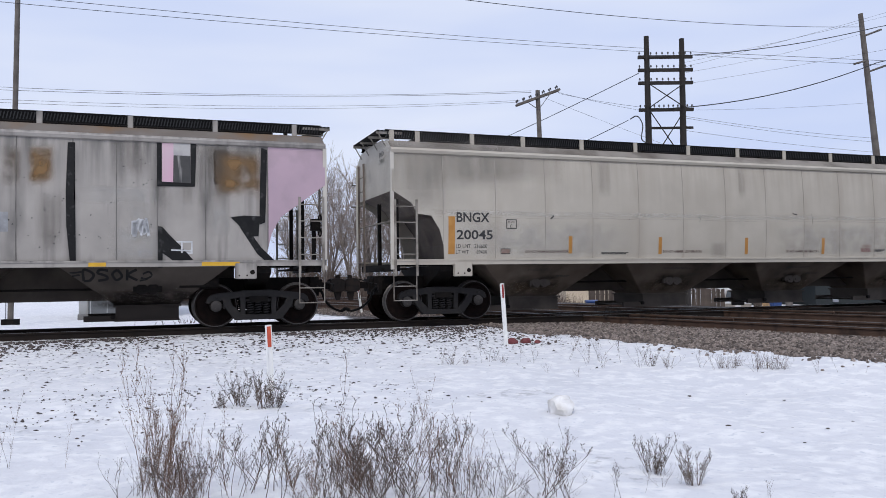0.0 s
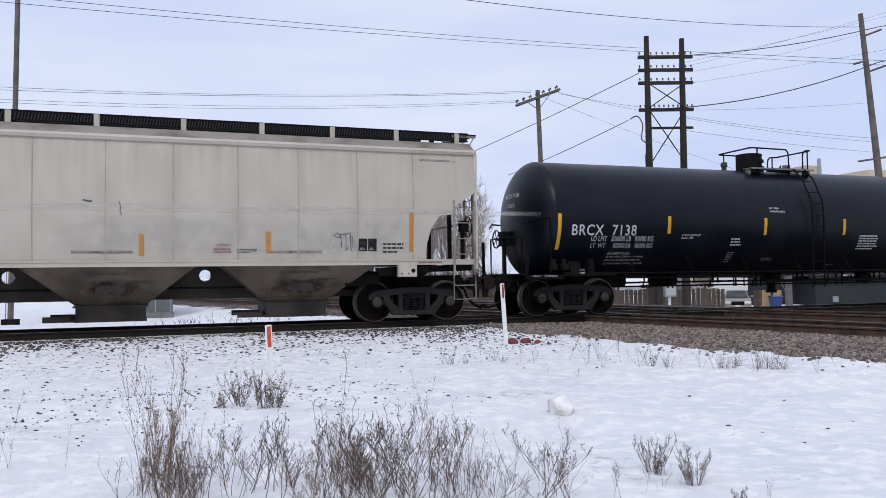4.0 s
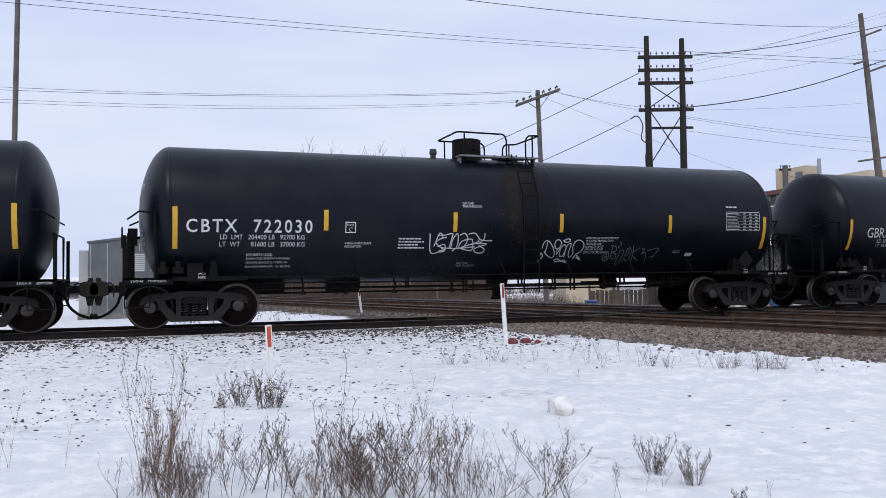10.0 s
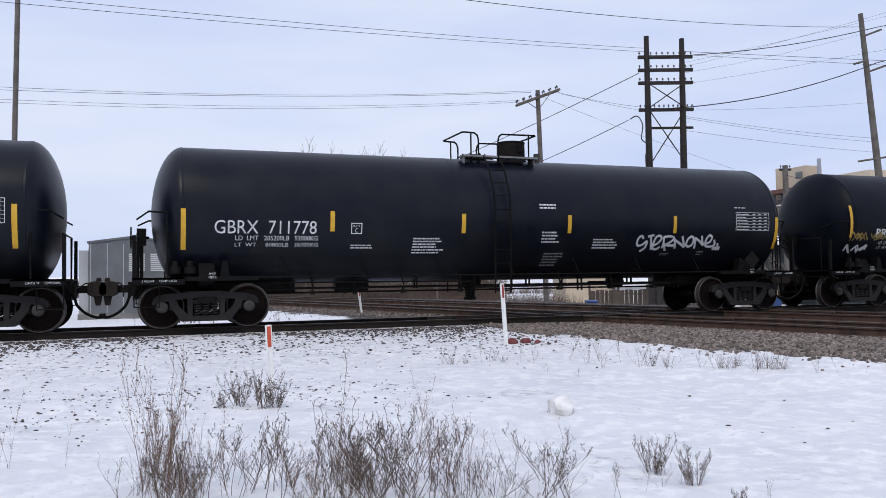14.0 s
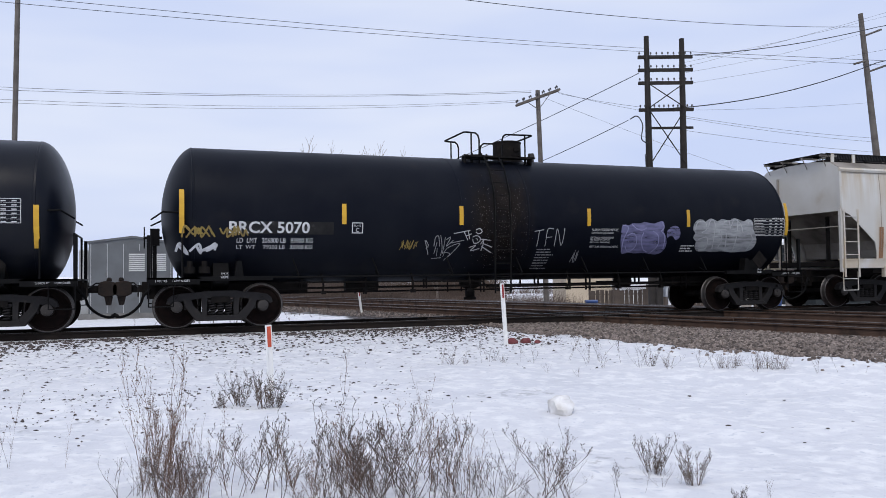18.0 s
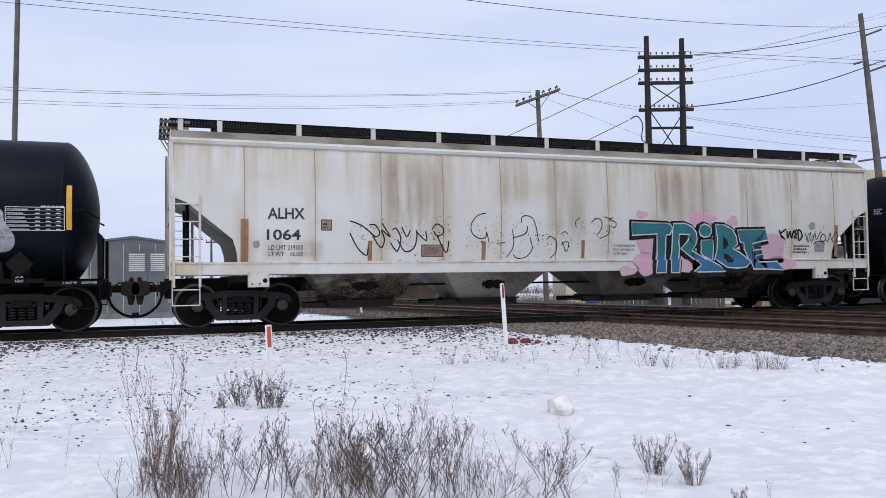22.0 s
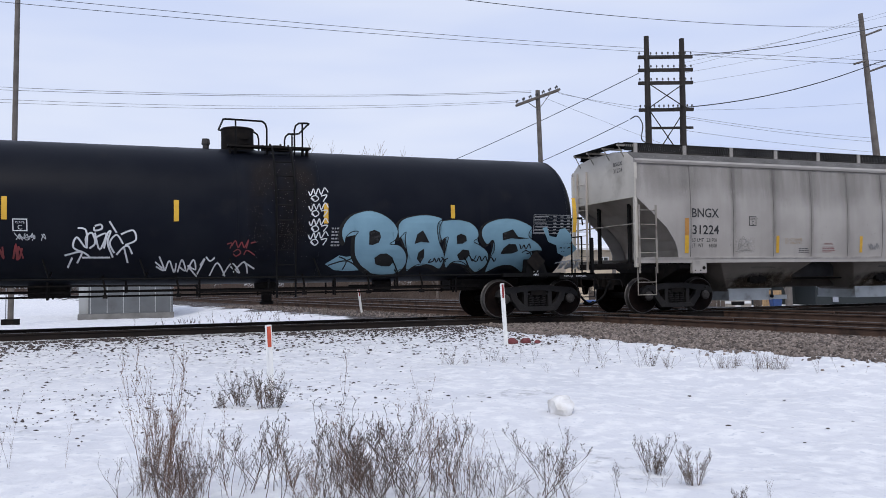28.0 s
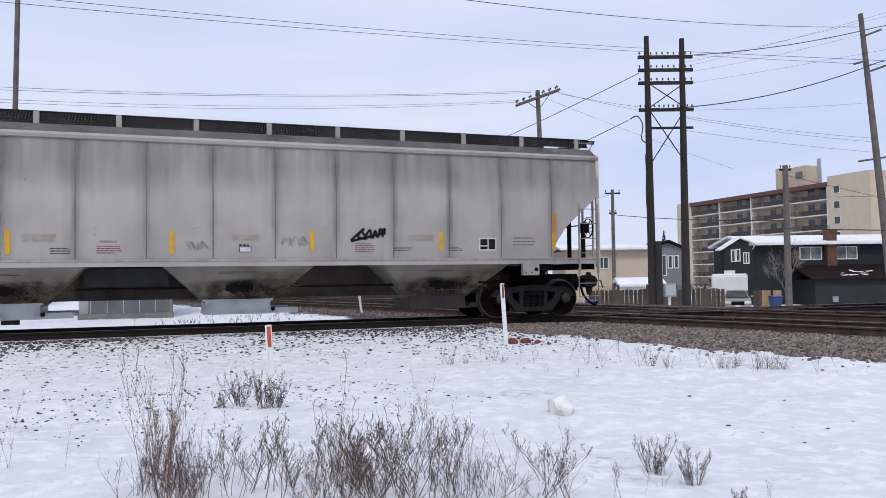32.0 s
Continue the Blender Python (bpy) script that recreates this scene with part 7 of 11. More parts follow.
def bare_tree_mesh(seed, height):
    """A leafless tree of exactly this height: forking limbs that rise steeply, ending in sprays of fine twigs."""
    r = random.Random(seed)
    segs = []

    def grow(p, d, ln, rad, depth):
        q = p + d * ln
        segs.append((p, q, rad, depth))
        if depth >= 7:
            return
        for k in range(2 + (r.random() < 0.55) + (depth >= 5)):
            ax = d.orthogonal().normalized()
            ax.rotate(Matrix.Rotation(r.uniform(0, 6.283), 3, d))
            bend = r.uniform(0.16, 0.40) if k == 0 else r.uniform(0.42, 0.85)
            nd = (d + ax * bend + Vector((0, 0, 0.13))).normalized()
            grow(q if k == 0 else p + d * ln * r.uniform(0.5, 1.0), nd, ln * (r.uniform(0.74, 0.92) if k == 0 else r.uniform(0.55, 0.85)), max(rad * (0.72 if k == 0 else 0.5), 0.006), depth + 1)

    grow(Vector((0, 0, 0)), Vector((0.03, 0.02, 1)).normalized(), height * 0.2, height * 0.0125, 0)
    f = height / max(q.z for p, q, rad, depth in segs)
    trunk, crown = bm_new(), bm_new()
    for p, q, rad, depth in segs:
        rod(trunk if depth < 3 else crown, p * f, q * f, rad, 7 if depth < 3 else 3, rad * 0.7)
    return trunk, crown


TREES = []
for k, h in enumerate((11.0, 10.0, 9.0, 11.5)):
    a, b = bare_tree_mesh(300 + k, h)
    TREES.append((mesh_of(a, TREE_BARK, name="trunk"), mesh_of(b, TWIG, name="crown")))


def bare_tree(kind, a, d, scale, turn):
    p = site(a, d)
    t = thing("bare_tree", pose(p.x, p.y, ground_z(p.x, p.y) - 0.1, 0, 0, turn) @ Matrix.Scale(scale, 4), "leafless deciduous tree with fine grey-brown twigs", "tree", "bare trees")
    part("trunk", TREES[kind][0], None, t)
    part("crown", TREES[kind][1], None, t)


for k, a, d, s, turn in ((0, -9.4, 66, 1.30, 20), (1, -8.2, 70, 1.40, 140), (3, -11.0, 68, 1.02, 70), (2, -12.6, 66, 1.08, 200), (0, -7.4, 64, 0.86, 110), (3, -6.6, 72, 1.22, 210), (1, -10.4, 74, 1.36, 330), (2, -9.0, 62, 1.02, 75),
                         (1, -7.7, 84, 1.66, 260), (0, -4.4, 86, 1.50, 300), (3, -6.0, 88, 1.36, 10), (2, 2.0, 92, 1.72, 15), (3, 3.7, 95, 1.44, 100), (0, 0.6, 92, 1.2, 40), (1, 5.2, 98, 1.35, 200),
                         (1, 0.2, 70, 1.05, 120), (0, 1.8, 72, 1.02, 260), (3, 3.2, 74, 0.95, 30), (2, -1.6, 68, 0.9, 90), (0, -10.0, 58, 0.72, 15), (3, -8.4, 57, 0.62, 190), (2, -11.4, 60, 0.85, 280), (2, -14.6, 78, 0.95, 320), (1, -16.0, 90, 0.9, 50), (0, -5.4, 66, 0.62, 170), (0, -4.1, 70, 1.32, 25), (3, -3.2, 73, 1.10, 150), (1, -2.5, 66, 1.02, 75), (2, -5.0, 63, 1.08, 300), (1, -0.5, 62, 1.02, 230), (0, 0.9, 64, 1.05, 130), (3, -6.0, 60, 0.55, 45), (2, -3.6, 59, 0.50, 10), (2, -21, 95, 0.85, 250), (2, 24.45, 57, 0.62, 30), (1, 66.5, 128, 1.0, 80), (2, 62, 126, 0.9, 10)):
    bare_tree(k, a, d, s, turn)


def spruce(a, d, h):
    p = site(a, d)
    r = random.Random(int(a * 10) + 7)
    t = thing("spruce_tree", pose(p.x, p.y, -1.4), "dark green distant spruce tree", "tree", "spruce trees")
    part("trunk", rod(bm_new(), (0, 0, 0), (0, 0, h * 0.95), 0.14, 7, 0.03), TREE_BARK, t)
    bm = bm_new()
    for k in range(260):
        f = r.random() ** 0.8
        z = h * (0.1 + 0.9 * f)
        rad = h * 0.2 * (1 - f) + 0.05
        b = r.uniform(0, 6.283)
        o = Vector((0, 0, z))
        e = Vector((math.cos(b) * rad * r.uniform(0.6, 1.1), math.sin(b) * rad * r.uniform(0.6, 1.1), z - rad * 0.35))
        side = Vector((-math.sin(b), math.cos(b), 0)) * 0.14
        bm.faces.new([bm.verts.new(q) for q in (o, e + side + Vector((0, 0, -0.12)), e * 1.02, e - side + Vector((0, 0, -0.12)))])
    part("crown", bm, SPRUCE, t)


for a, d, h in ((-27.0, 84, 5.6), (36.0, 130, 9.6)):
    spruce(a, d, h)

BRUSH = surface("dry_brush", (0.135, 0.097, 0.077), 0.95, 0, (0.095, 0.070, 0.058), 2, bump=0, tint=0.4)


def thicket(name, a0, a1, d0, d1, count, h, seed, label, w=0.016):
    """Dense dry brush: countless thin stalks, joined."""
    r = random.Random(seed)
    verts, faces = [], []
    for k in range(count):
        p = site(r.uniform(a0, a1), r.uniform(d0, d1))
        z = ground_z(p.x, p.y)
        hh = h * r.uniform(0.4, 1.0)
        for g in range(3):
            b = r.uniform(0, 6.283)
            q = Vector((p.x + math.cos(b) * hh * 0.35, p.y + math.sin(b) * hh * 0.35, z + hh * r.uniform(0.6, 1.0)))
            i = len(verts)
            verts += [(p.x - w, p.y, z), (p.x + w, p.y + w, z), (q.x, q.y, q.z), (p.x, p.y - w, z)]
            faces += [(i, i + 1, i + 2), (i + 1, i + 3, i + 2), (i + 3, i, i + 2)]
    me = bpy.data.meshes.new(name)
    me.from_pydata(verts, [], faces)
    me.materials.append(BRUSH)
    tagged(new(name, me), label, "brush", kind="stuff")


thicket("brush_thicket", -9, 9, 50, 66, 3600, 1.9, 1, "dry brown brush growing below the embankment")
thicket("brush_thicket", -12.5, 4.5, 62, 78, 5200, 4.4, 7, "tall tangled brush between the bare trees", 0.026)
thicket("brush_thicket", -22, -9, 56, 72, 1500, 1.9, 2, "dry brown brush along the edge of the field")
thicket("dry_grass", -9.5, 2.0, 26, 32, 260, 0.32, 3, "sparse dry grass in the snow beyond the track", 0.006)
thicket("far_hedge", -70, 70, 118, 128, 4500, 2.6, 4, "distant line of leafless bushes")


# ---- the train: cars from the leading to the trailing one ----
TRAVEL = [0.0, 2.231, 4.473, 6.71, 8.919, 11.01, 13.206, 15.452, 24.629, 26.905, 29.177, 31.437, 33.676, 35.918, 38.175, 40.439, 42.693, 44.97, 47.251, 49.512, 51.76, 53.992, 56.244, 58.508, 60.769, 63.037, 65.297,
          74.342, 76.605, 78.88, 81.139, 83.397, 85.66, 87.91, 90.171, 92.438, 94.686, 96.871, 99.007, 101.249, 103.533, 105.813, 108.105, 110.381, 112.639, 114.922,
          124.15, 126.463, 128.796, 131.119, 133.45, 135.769, 138.095, 140.421, 142.715, 145.008]
CLOCK = [0.5 * k for k in range(65) if not (3.5 < 0.5 * k < 5.5 or 14.5 < 0.5 * k < 16.5 or 25.5 < 0.5 * k < 27.5)]
HS, HC = hopper_side, H_ROWS
EQUIPMENT_GREY = surface("equipment_grey", (0.045, 0.045, 0.048), 0.7, 0, (0.03, 0.03, 0.032), 3, gloss=0.2)
GATE_GREY = surface("gate_grey", (0.46, 0.49, 0.50), 0.5, 0.2, (0.38, 0.40, 0.41), 3, (0.20, 0.18, 0.16), 3, 0.58, 0.8)

CUT_ROUND = [(0.0, 3.05), (0.5, 2.68), (0.95, 2.35), (1.15, 2.0), (1.24, 1.6), (1.26, 1.40)]
CUT_STEP = [(0.0, 2.98), (0.45, 2.70), (0.58, 2.46), (0.92, 2.42), (1.12, 2.1), (1.22, 1.75), (1.24, 1.40)]
CUT_STRAIGHT = [(0.0, 2.74), (0.30, 2.62), (1.22, 1.86), (1.30, 1.60), (1.32, 1.38)]
CUT_SMOOTH = [(0.0, 2.98), (0.45, 2.60), (0.9, 2.2), (1.15, 1.85), (1.25, 1.6), (1.27, 1.40)]


def spread(a, b, n):
    return [a + (b - a) * k / (n - 1) for k in range(n)]


# faded grey hopper with big black and pink lettering
z_car = hopper("hopper_car", -6.28, 9.88, 9.40, 10.64, OLD_GREY, SLOPE_BROWN, OLD_GREY, CUT_ROUND, [-8.65, -7.38, -6.44, -5.67, -4.87, -3.88, -2.6, -1.3, 0.0, 1.3, 2.6, 3.88, 4.87, 5.67, 6.44, 7.38, 8.65],
               [-6.25, -2.0, 2.0, 6.25], 1.65, 0.62, (1.30, 1.42), spread(-9.3, 9.3, 12), "faded grey covered hopper car with black and pink graffiti",
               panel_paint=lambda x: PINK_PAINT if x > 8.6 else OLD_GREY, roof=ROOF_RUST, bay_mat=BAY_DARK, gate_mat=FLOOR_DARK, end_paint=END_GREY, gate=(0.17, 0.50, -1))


for x0, x1 in ((7.30, 8.06), (5.16, 5.48)):
    part("sill_stripe", box(bm_new(), x0, x1, -1.612, -1.600, 1.31, 1.39), YELLOW, z_car, "bright yellow patch on the sill")


# pale grey hopper
a_car = hopper("hopper_car", 15.01, 9.88, 9.40, 10.64, GREY_PAINT, SLOPE_BROWN, GREY_PAINT, CUT_STEP, [-8.67, -7.36, -6.05, -4.74, -3.41, -2.07, -0.73, 0.60, 1.91, 3.19, 4.48, 5.75, 7.05, 8.34],
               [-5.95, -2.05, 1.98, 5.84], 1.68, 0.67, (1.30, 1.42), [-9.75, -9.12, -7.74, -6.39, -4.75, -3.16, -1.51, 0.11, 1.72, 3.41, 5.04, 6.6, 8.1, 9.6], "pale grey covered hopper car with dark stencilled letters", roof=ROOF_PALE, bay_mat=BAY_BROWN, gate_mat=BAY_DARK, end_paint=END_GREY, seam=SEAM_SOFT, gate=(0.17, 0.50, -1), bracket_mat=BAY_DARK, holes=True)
# white hopper with a teal piece
f_car = hopper("hopper_car", 108.83, 9.40, 8.86, 10.05, WHITE_PAINT, SLOPE_PALE, WHITE_PAINT, CUT_STRAIGHT, [-7.94, -6.44, -4.96, -3.48, -2.03, -0.58, 0.88, 2.31, 3.74, 5.16, 6.66, 8.17],
               [-5.2, -2.0, 2.0, 5.1], 1.5, 0.75, (1.12, 1.38), [-9.2, -8.4, -6.7, -5.0, -3.4, -2.0, -0.55, 0.9, 2.35, 4.2, 5.9, 7.6, 9.0], "white covered hopper car with rust stains and teal graffiti", roof=ROOF_PALE, seam=SEAM_PALE, open_floor=True, end_paint=END_WHITE, gate_mat=FLOOR_DARK)
# grey hopper, the last car
h_car = hopper("hopper_car", 146.715, 8.72, 8.055, 9.215, GREY_COOL, SLOPE_BOUNCE, GREY_COOL, CUT_SMOOTH, [-7.08, -5.72, -4.38, -3.07, -1.76, -0.46, 0.82, 2.14, 3.45, 4.78, 6.09, 7.42],
               [-4.48, 0.13, 4.8], 1.58, 0.69, (1.30, 1.44), spread(-8.4, 8.4, 12), "grey covered hopper car with yellow reflector strips", gate_mat=(GATE_GREY, GATE_GREY, BAY_DARK), roof=ROOF_GREY, bay_mat=SLOPE_DIRTY, end_paint=END_GREY, gate=(0.26, 0.58, 1))

part("equipment_box", box(bm_new(), -2.97, -1.31, -0.62, -0.40, 0.90, 1.28), EQUIPMENT_GREY, h_car, "dark grey box hung under the sill")
# black tank cars
b_car = tank("tank_car", 34.77, (8.25, 8.40), 7.94, 9.12, TANK_BLACK, -0.54, 0.36, (-1.06, -0.85, 0.27), (1.10, 0.97, 0.79), (0.15, 0.93), (-1.20, 1.04), -1.43, "clean black tank car with white lettering and yellow strips")
c_car = tank("tank_car", 52.98, (8.22, 8.40), 7.99, 9.14, TANK_BLACK, -0.43, 0.56, (-0.95, -0.76, 0.37), (1.28, 1.09, 0.90), (0.28, 0.98), (-0.94, 1.18), -1.33, "black tank car with white lettering and thin white graffiti")
d_car = tank("tank_car", 71.26, (8.18, 8.40), 7.97, 9.17, TANK_BLACK, 0.60, -0.40, (-1.02, -0.80, -0.60), (0.98, 0.77, -0.07), (-0.85, -0.08), (-1.06, 0.95), 1.35, "black tank car with pale lettering and a white tag")
e_car = tank("tank_car", 89.61, (8.22, 8.40), 7.925, 9.14, TANK_WORN, 0.24, -0.65, (-1.23, -1.04, -0.83), (0.64, 0.42, -0.21), (-1.05, -0.28), (-1.28, 0.62), 0.94, "black tank car with lilac and white painted-over patches", 0.66, STEEL_DARK)
g_car = tank("tank_car", 128.20, (8.27, 8.45), 8.14, 9.30, TANK_WORN, 0.17, 1.01, (-0.20, 0.06, 0.74), (1.70, 1.54, 1.36), (0.72, 1.37), (-0.12, 1.71), -0.53, "black tank car with large pale blue graffiti letters", 0.66, STEEL_DARK)


def side_f(z):
    """The white car's side: its deep sill stands proud of the panels."""
    return -1.617 if z < 1.385 else hopper_side(z)


FS, FC = side_f, [1.384, 1.386] + H_ROWS


def framed(bm, x0, x1, z0, z1, w):
    for a in ((x0, x1, z0, z0 + w), (x0, x1, z1 - w, z1), (x0, x0 + w, z0 + w, z1 - w), (x1 - w, x1, z0 + w, z1 - w)):
        rect(bm, *a)
    return bm


def table_lines(bm, x0, x1, z0, z1, rows):
    framed(bm, x0, x1, z0, z1, 0.012)
    for k in range(1, rows):
        z = z0 + (z1 - z0) * k / rows
        rect(bm, x0 + 0.012, x1 - 0.012, z - 0.003, z + 0.003)
    r = random.Random(rows)
    for k in range(rows):
        z = z0 + (z1 - z0) * (k + 0.25) / rows
        rect(bm, x0 + 0.03, x0 + (x1 - x0) * r.uniform(0.3, 0.42), z, z + (z1 - z0) / rows * 0.22)
        for f in (0.5, 0.68, 0.85):
            rect(bm, x0 + (x1 - x0) * f, x0 + (x1 - x0) * (f + 0.08), z, z + (z1 - z0) / rows * 0.25)
    return bm


HAND_FONT = {"S": [[(0.9, 0.9), (0.3, 1.0), (0.1, 0.7), (0.7, 0.45), (0.8, 0.15), (0.1, 0.0)]], "T": [[(0.0, 0.85), (1.0, 0.95)], [(0.5, 0.9), (0.45, 0.0)]],
             "E": [[(0.9, 0.8), (0.5, 1.0), (0.15, 0.6), (0.6, 0.5)], [(0.3, 0.55), (0.1, 0.2), (0.5, 0.0), (0.95, 0.15)]], "R": [[(0.1, 0.0), (0.15, 0.95), (0.8, 0.85), (0.75, 0.55), (0.2, 0.45), (0.9, 0.0)]],
             "N": [[(0.05, 0.0), (0.15, 1.0), (0.8, 0.05), (0.95, 1.05)]], "O": [[(0.5, 1.0), (0.1, 0.6), (0.4, 0.05), (0.85, 0.4), (0.5, 1.0)]], "F": [[(0.2, 0.0), (0.25, 0.95), (0.95, 1.0)], [(0.2, 0.5), (0.8, 0.55)]],
             "D": [[(0.1, 0.0), (0.15, 1.0), (0.9, 0.6), (0.6, 0.05), (0.1, 0.0)]], "K": [[(0.1, 0.0), (0.15, 1.0)], [(0.9, 1.0), (0.2, 0.5), (0.95, 0.0)]]}


def hand_letters(text, x0, x1, z0, z1, w):
    bm = bm_new()
    step_x = (x1 - x0) / len(text)
    for i, ch in enumerate(text):
        for st in HAND_FONT[ch]:
            ribbon(bm, smooth_line([(x0 + (i + 0.08 + 0.88 * p[0]) * step_x, z0 + (z1 - z0) * p[1]) for p in st], 6), w)
    return bm


def strokes(bm, lines, w):
    for ln in lines:
        ribbon(bm, smooth_line(ln, 5), w)
    return bm


def polygon(bm, pts):
    bm.faces.new([bm.verts.new((x, 0, z)) for x, z in pts])
    bmesh.ops.triangulate(bm, faces=bm.faces[:])
    return bm


def piece(car, pts, fill, line, back, low, lw, bw, side, cuts):
    """One sprayed letter: a dark backing, the fill, and its outline."""
    loop = pts + [pts[0], pts[1]]
    ring = loop if low else smooth_line(pts + [pts[0]], 3)
    body = pts if low else [tuple(p) for p in ring[:-1]]
    bm = polygon(bm_new(), [(x - 0.04, z - 0.03) for x, z in body])
    decal(car, bm, back, side, cuts, "graffiti", 0.0085)
    decal(car, ribbon(bm_new(), [(p[0] - 0.04, p[1] - 0.03) for p in ring], bw), back, side, cuts, "graffiti", 0.010)
    decal(car, polygon(bm_new(), body), fill, side, cuts, "graffiti", 0.013, "sprayed letter")
    if low:
        bm = polygon(bm_new(), body)
        bmesh.ops.triangulate(bm, faces=bm.faces)
        bmesh.ops.bisect_plane(bm, geom=bm.verts[:] + bm.edges[:] + bm.faces[:], plane_co=(0, 0, 1.52), plane_no=(0, 0, 1), clear_outer=True)
        if bm.faces:
            decal(car, bm, low, side, cuts, "graffiti", 0.016)
        else:
            bm.free()
    decal(car, ribbon(bm_new(), ring, lw), line, side, cuts, "graffiti", 0.019)


def smooth_scuff(x0, x1, z, r):
    """A thin wavering scratch."""
    n = max(3, int((x1 - x0) / 0.15))
    return strokes(bm_new(), [[(x0 + (x1 - x0) * k / n, z + r.uniform(-0.012, 0.012)) for k in range(n + 1)]], 0.012)


def spatter(bm, x0, x1, z0, z1, count, seed):
    """Fine flecks of peeled or sprayed paint."""
    r = random.Random(seed)
    for k in range(count):
        x, z, w = r.uniform(x0, x1), min(max(r.gauss(0.5 * (z0 + z1), 0.25 * (z1 - z0)), z0), z1), r.uniform(0.005, 0.02)
        polygon(bm, [(x - w, z), (x - 0.3 * w, z - w * r.uniform(0.4, 1)), (x + w, z - 0.2 * w), (x + 0.4 * w, z + w * r.uniform(0.4, 1.2))])
    return bm


decal(b_car, rect(bm_new(), -7.69, -7.59, 1.65, 2.53), YELLOW, tank_side, T_CUTS, "reflector_strip", 0.007, "reflective strip")
decal(b_car, rect(bm_new(), -4.51, -4.41, 2.06, 2.51), YELLOW, tank_side, T_CUTS, "reflector_strip", 0.007, "reflective strip")
decal(b_car, rect(bm_new(), -1.41, -1.31, 2.04, 2.5), YELLOW, tank_side, T_CUTS, "reflector_strip", 0.007, "reflective strip")
decal(b_car, rect(bm_new(), 1.38, 1.48, 2.06, 2.51), YELLOW, tank_side, T_CUTS, "reflector_strip", 0.007, "reflective strip")
decal(b_car, rect(bm_new(), 4.5, 4.6, 2.07, 2.52), YELLOW, tank_side, T_CUTS, "reflector_strip", 0.007, "reflective strip")
decal(b_car, rect(bm_new(), 7.71, 7.81, 1.67, 2.55), YELLOW, tank_side, T_CUTS, "reflector_strip", 0.007, "reflective strip")
decal(c_car, rect(bm_new(), -7.56, -7.46, 1.67, 2.54), YELLOW, tank_side, T_CUTS, "reflector_strip", 0.007, "reflective strip")
decal(c_car, rect(bm_new(), -4.42, -4.32, 2.07, 2.52), YELLOW, tank_side, T_CUTS, "reflector_strip", 0.007, "reflective strip")
decal(c_car, rect(bm_new(), -1.39, -1.29, 2.06, 2.51), YELLOW, tank_side, T_CUTS, "reflector_strip", 0.007, "reflective strip")
decal(c_car, rect(bm_new(), 1.39, 1.49, 2.07, 2.52), YELLOW, tank_side, T_CUTS, "reflector_strip", 0.007, "reflective strip")
decal(c_car, rect(bm_new(), 4.54, 4.64, 2.08, 2.53), YELLOW, tank_side, T_CUTS, "reflector_strip", 0.007, "reflective strip")
decal(c_car, rect(bm_new(), 7.57, 7.67, 1.68, 2.53), YELLOW, tank_side, T_CUTS, "reflector_strip", 0.007, "reflective strip")
decal(d_car, rect(bm_new(), -7.61, -7.51, 1.65, 2.5), YELLOW, tank_side, T_CUTS, "reflector_strip", 0.007, "reflective strip")
decal(d_car, rect(bm_new(), -4.49, -4.39, 2.05, 2.49), YELLOW, tank_side, T_CUTS, "reflector_strip", 0.007, "reflective strip")
decal(d_car, rect(bm_new(), -1.39, -1.29, 2.03, 2.48), YELLOW, tank_side, T_CUTS, "reflector_strip", 0.007, "reflective strip")
decal(d_car, rect(bm_new(), 1.4, 1.5, 2.05, 2.49), YELLOW, tank_side, T_CUTS, "reflector_strip", 0.007, "reflective strip")
decal(d_car, rect(bm_new(), 4.48, 4.58, 2.07, 2.51), YELLOW, tank_side, T_CUTS, "reflector_strip", 0.007, "reflective strip")
decal(d_car, rect(bm_new(), 7.77, 7.87, 1.68, 2.52), YELLOW, tank_side, T_CUTS, "reflector_strip", 0.007, "reflective strip")
decal(e_car, rect(bm_new(), -7.89, -7.79, 1.99, 2.9), YELLOW, tank_side, T_CUTS, "reflector_strip", 0.007, "reflective strip")
decal(e_car, rect(bm_new(), -4.48, -4.38, 2.21, 2.66), YELLOW, tank_side, T_CUTS, "reflector_strip", 0.007, "reflective strip")
decal(e_car, rect(bm_new(), -1.7, -1.6, 2.22, 2.66), YELLOW, tank_side, T_CUTS, "reflector_strip", 0.007, "reflective strip")
decal(e_car, rect(bm_new(), 1.69, 1.79, 2.23, 2.66), YELLOW, tank_side, T_CUTS, "reflector_strip", 0.007, "reflective strip")
decal(e_car, rect(bm_new(), 4.64, 4.74, 2.24, 2.68), YELLOW, tank_side, T_CUTS, "reflector_strip", 0.007, "reflective strip")
decal(e_car, rect(bm_new(), 7.87, 7.97, 2.04, 2.92), YELLOW, tank_side, T_CUTS, "reflector_strip", 0.007, "reflective strip")
decal(g_car, rect(bm_new(), -4.4, -4.3, 2.23, 2.68), YELLOW, tank_side, T_CUTS, "reflector_strip", 0.007, "reflective strip")
decal(g_car, rect(bm_new(), -1.26, -1.16, 2.23, 2.67), YELLOW, tank_side, T_CUTS, "reflector_strip", 0.007, "reflective strip")
decal(g_car, rect(bm_new(), 1.85, 1.95, 2.22, 2.66), YELLOW, tank_side, T_CUTS, "reflector_strip", 0.007, "reflective strip")
decal(g_car, rect(bm_new(), 4.82, 4.92, 2.37, 2.68), YELLOW, tank_side, T_CUTS, "reflector_strip", 0.007, "reflective strip")
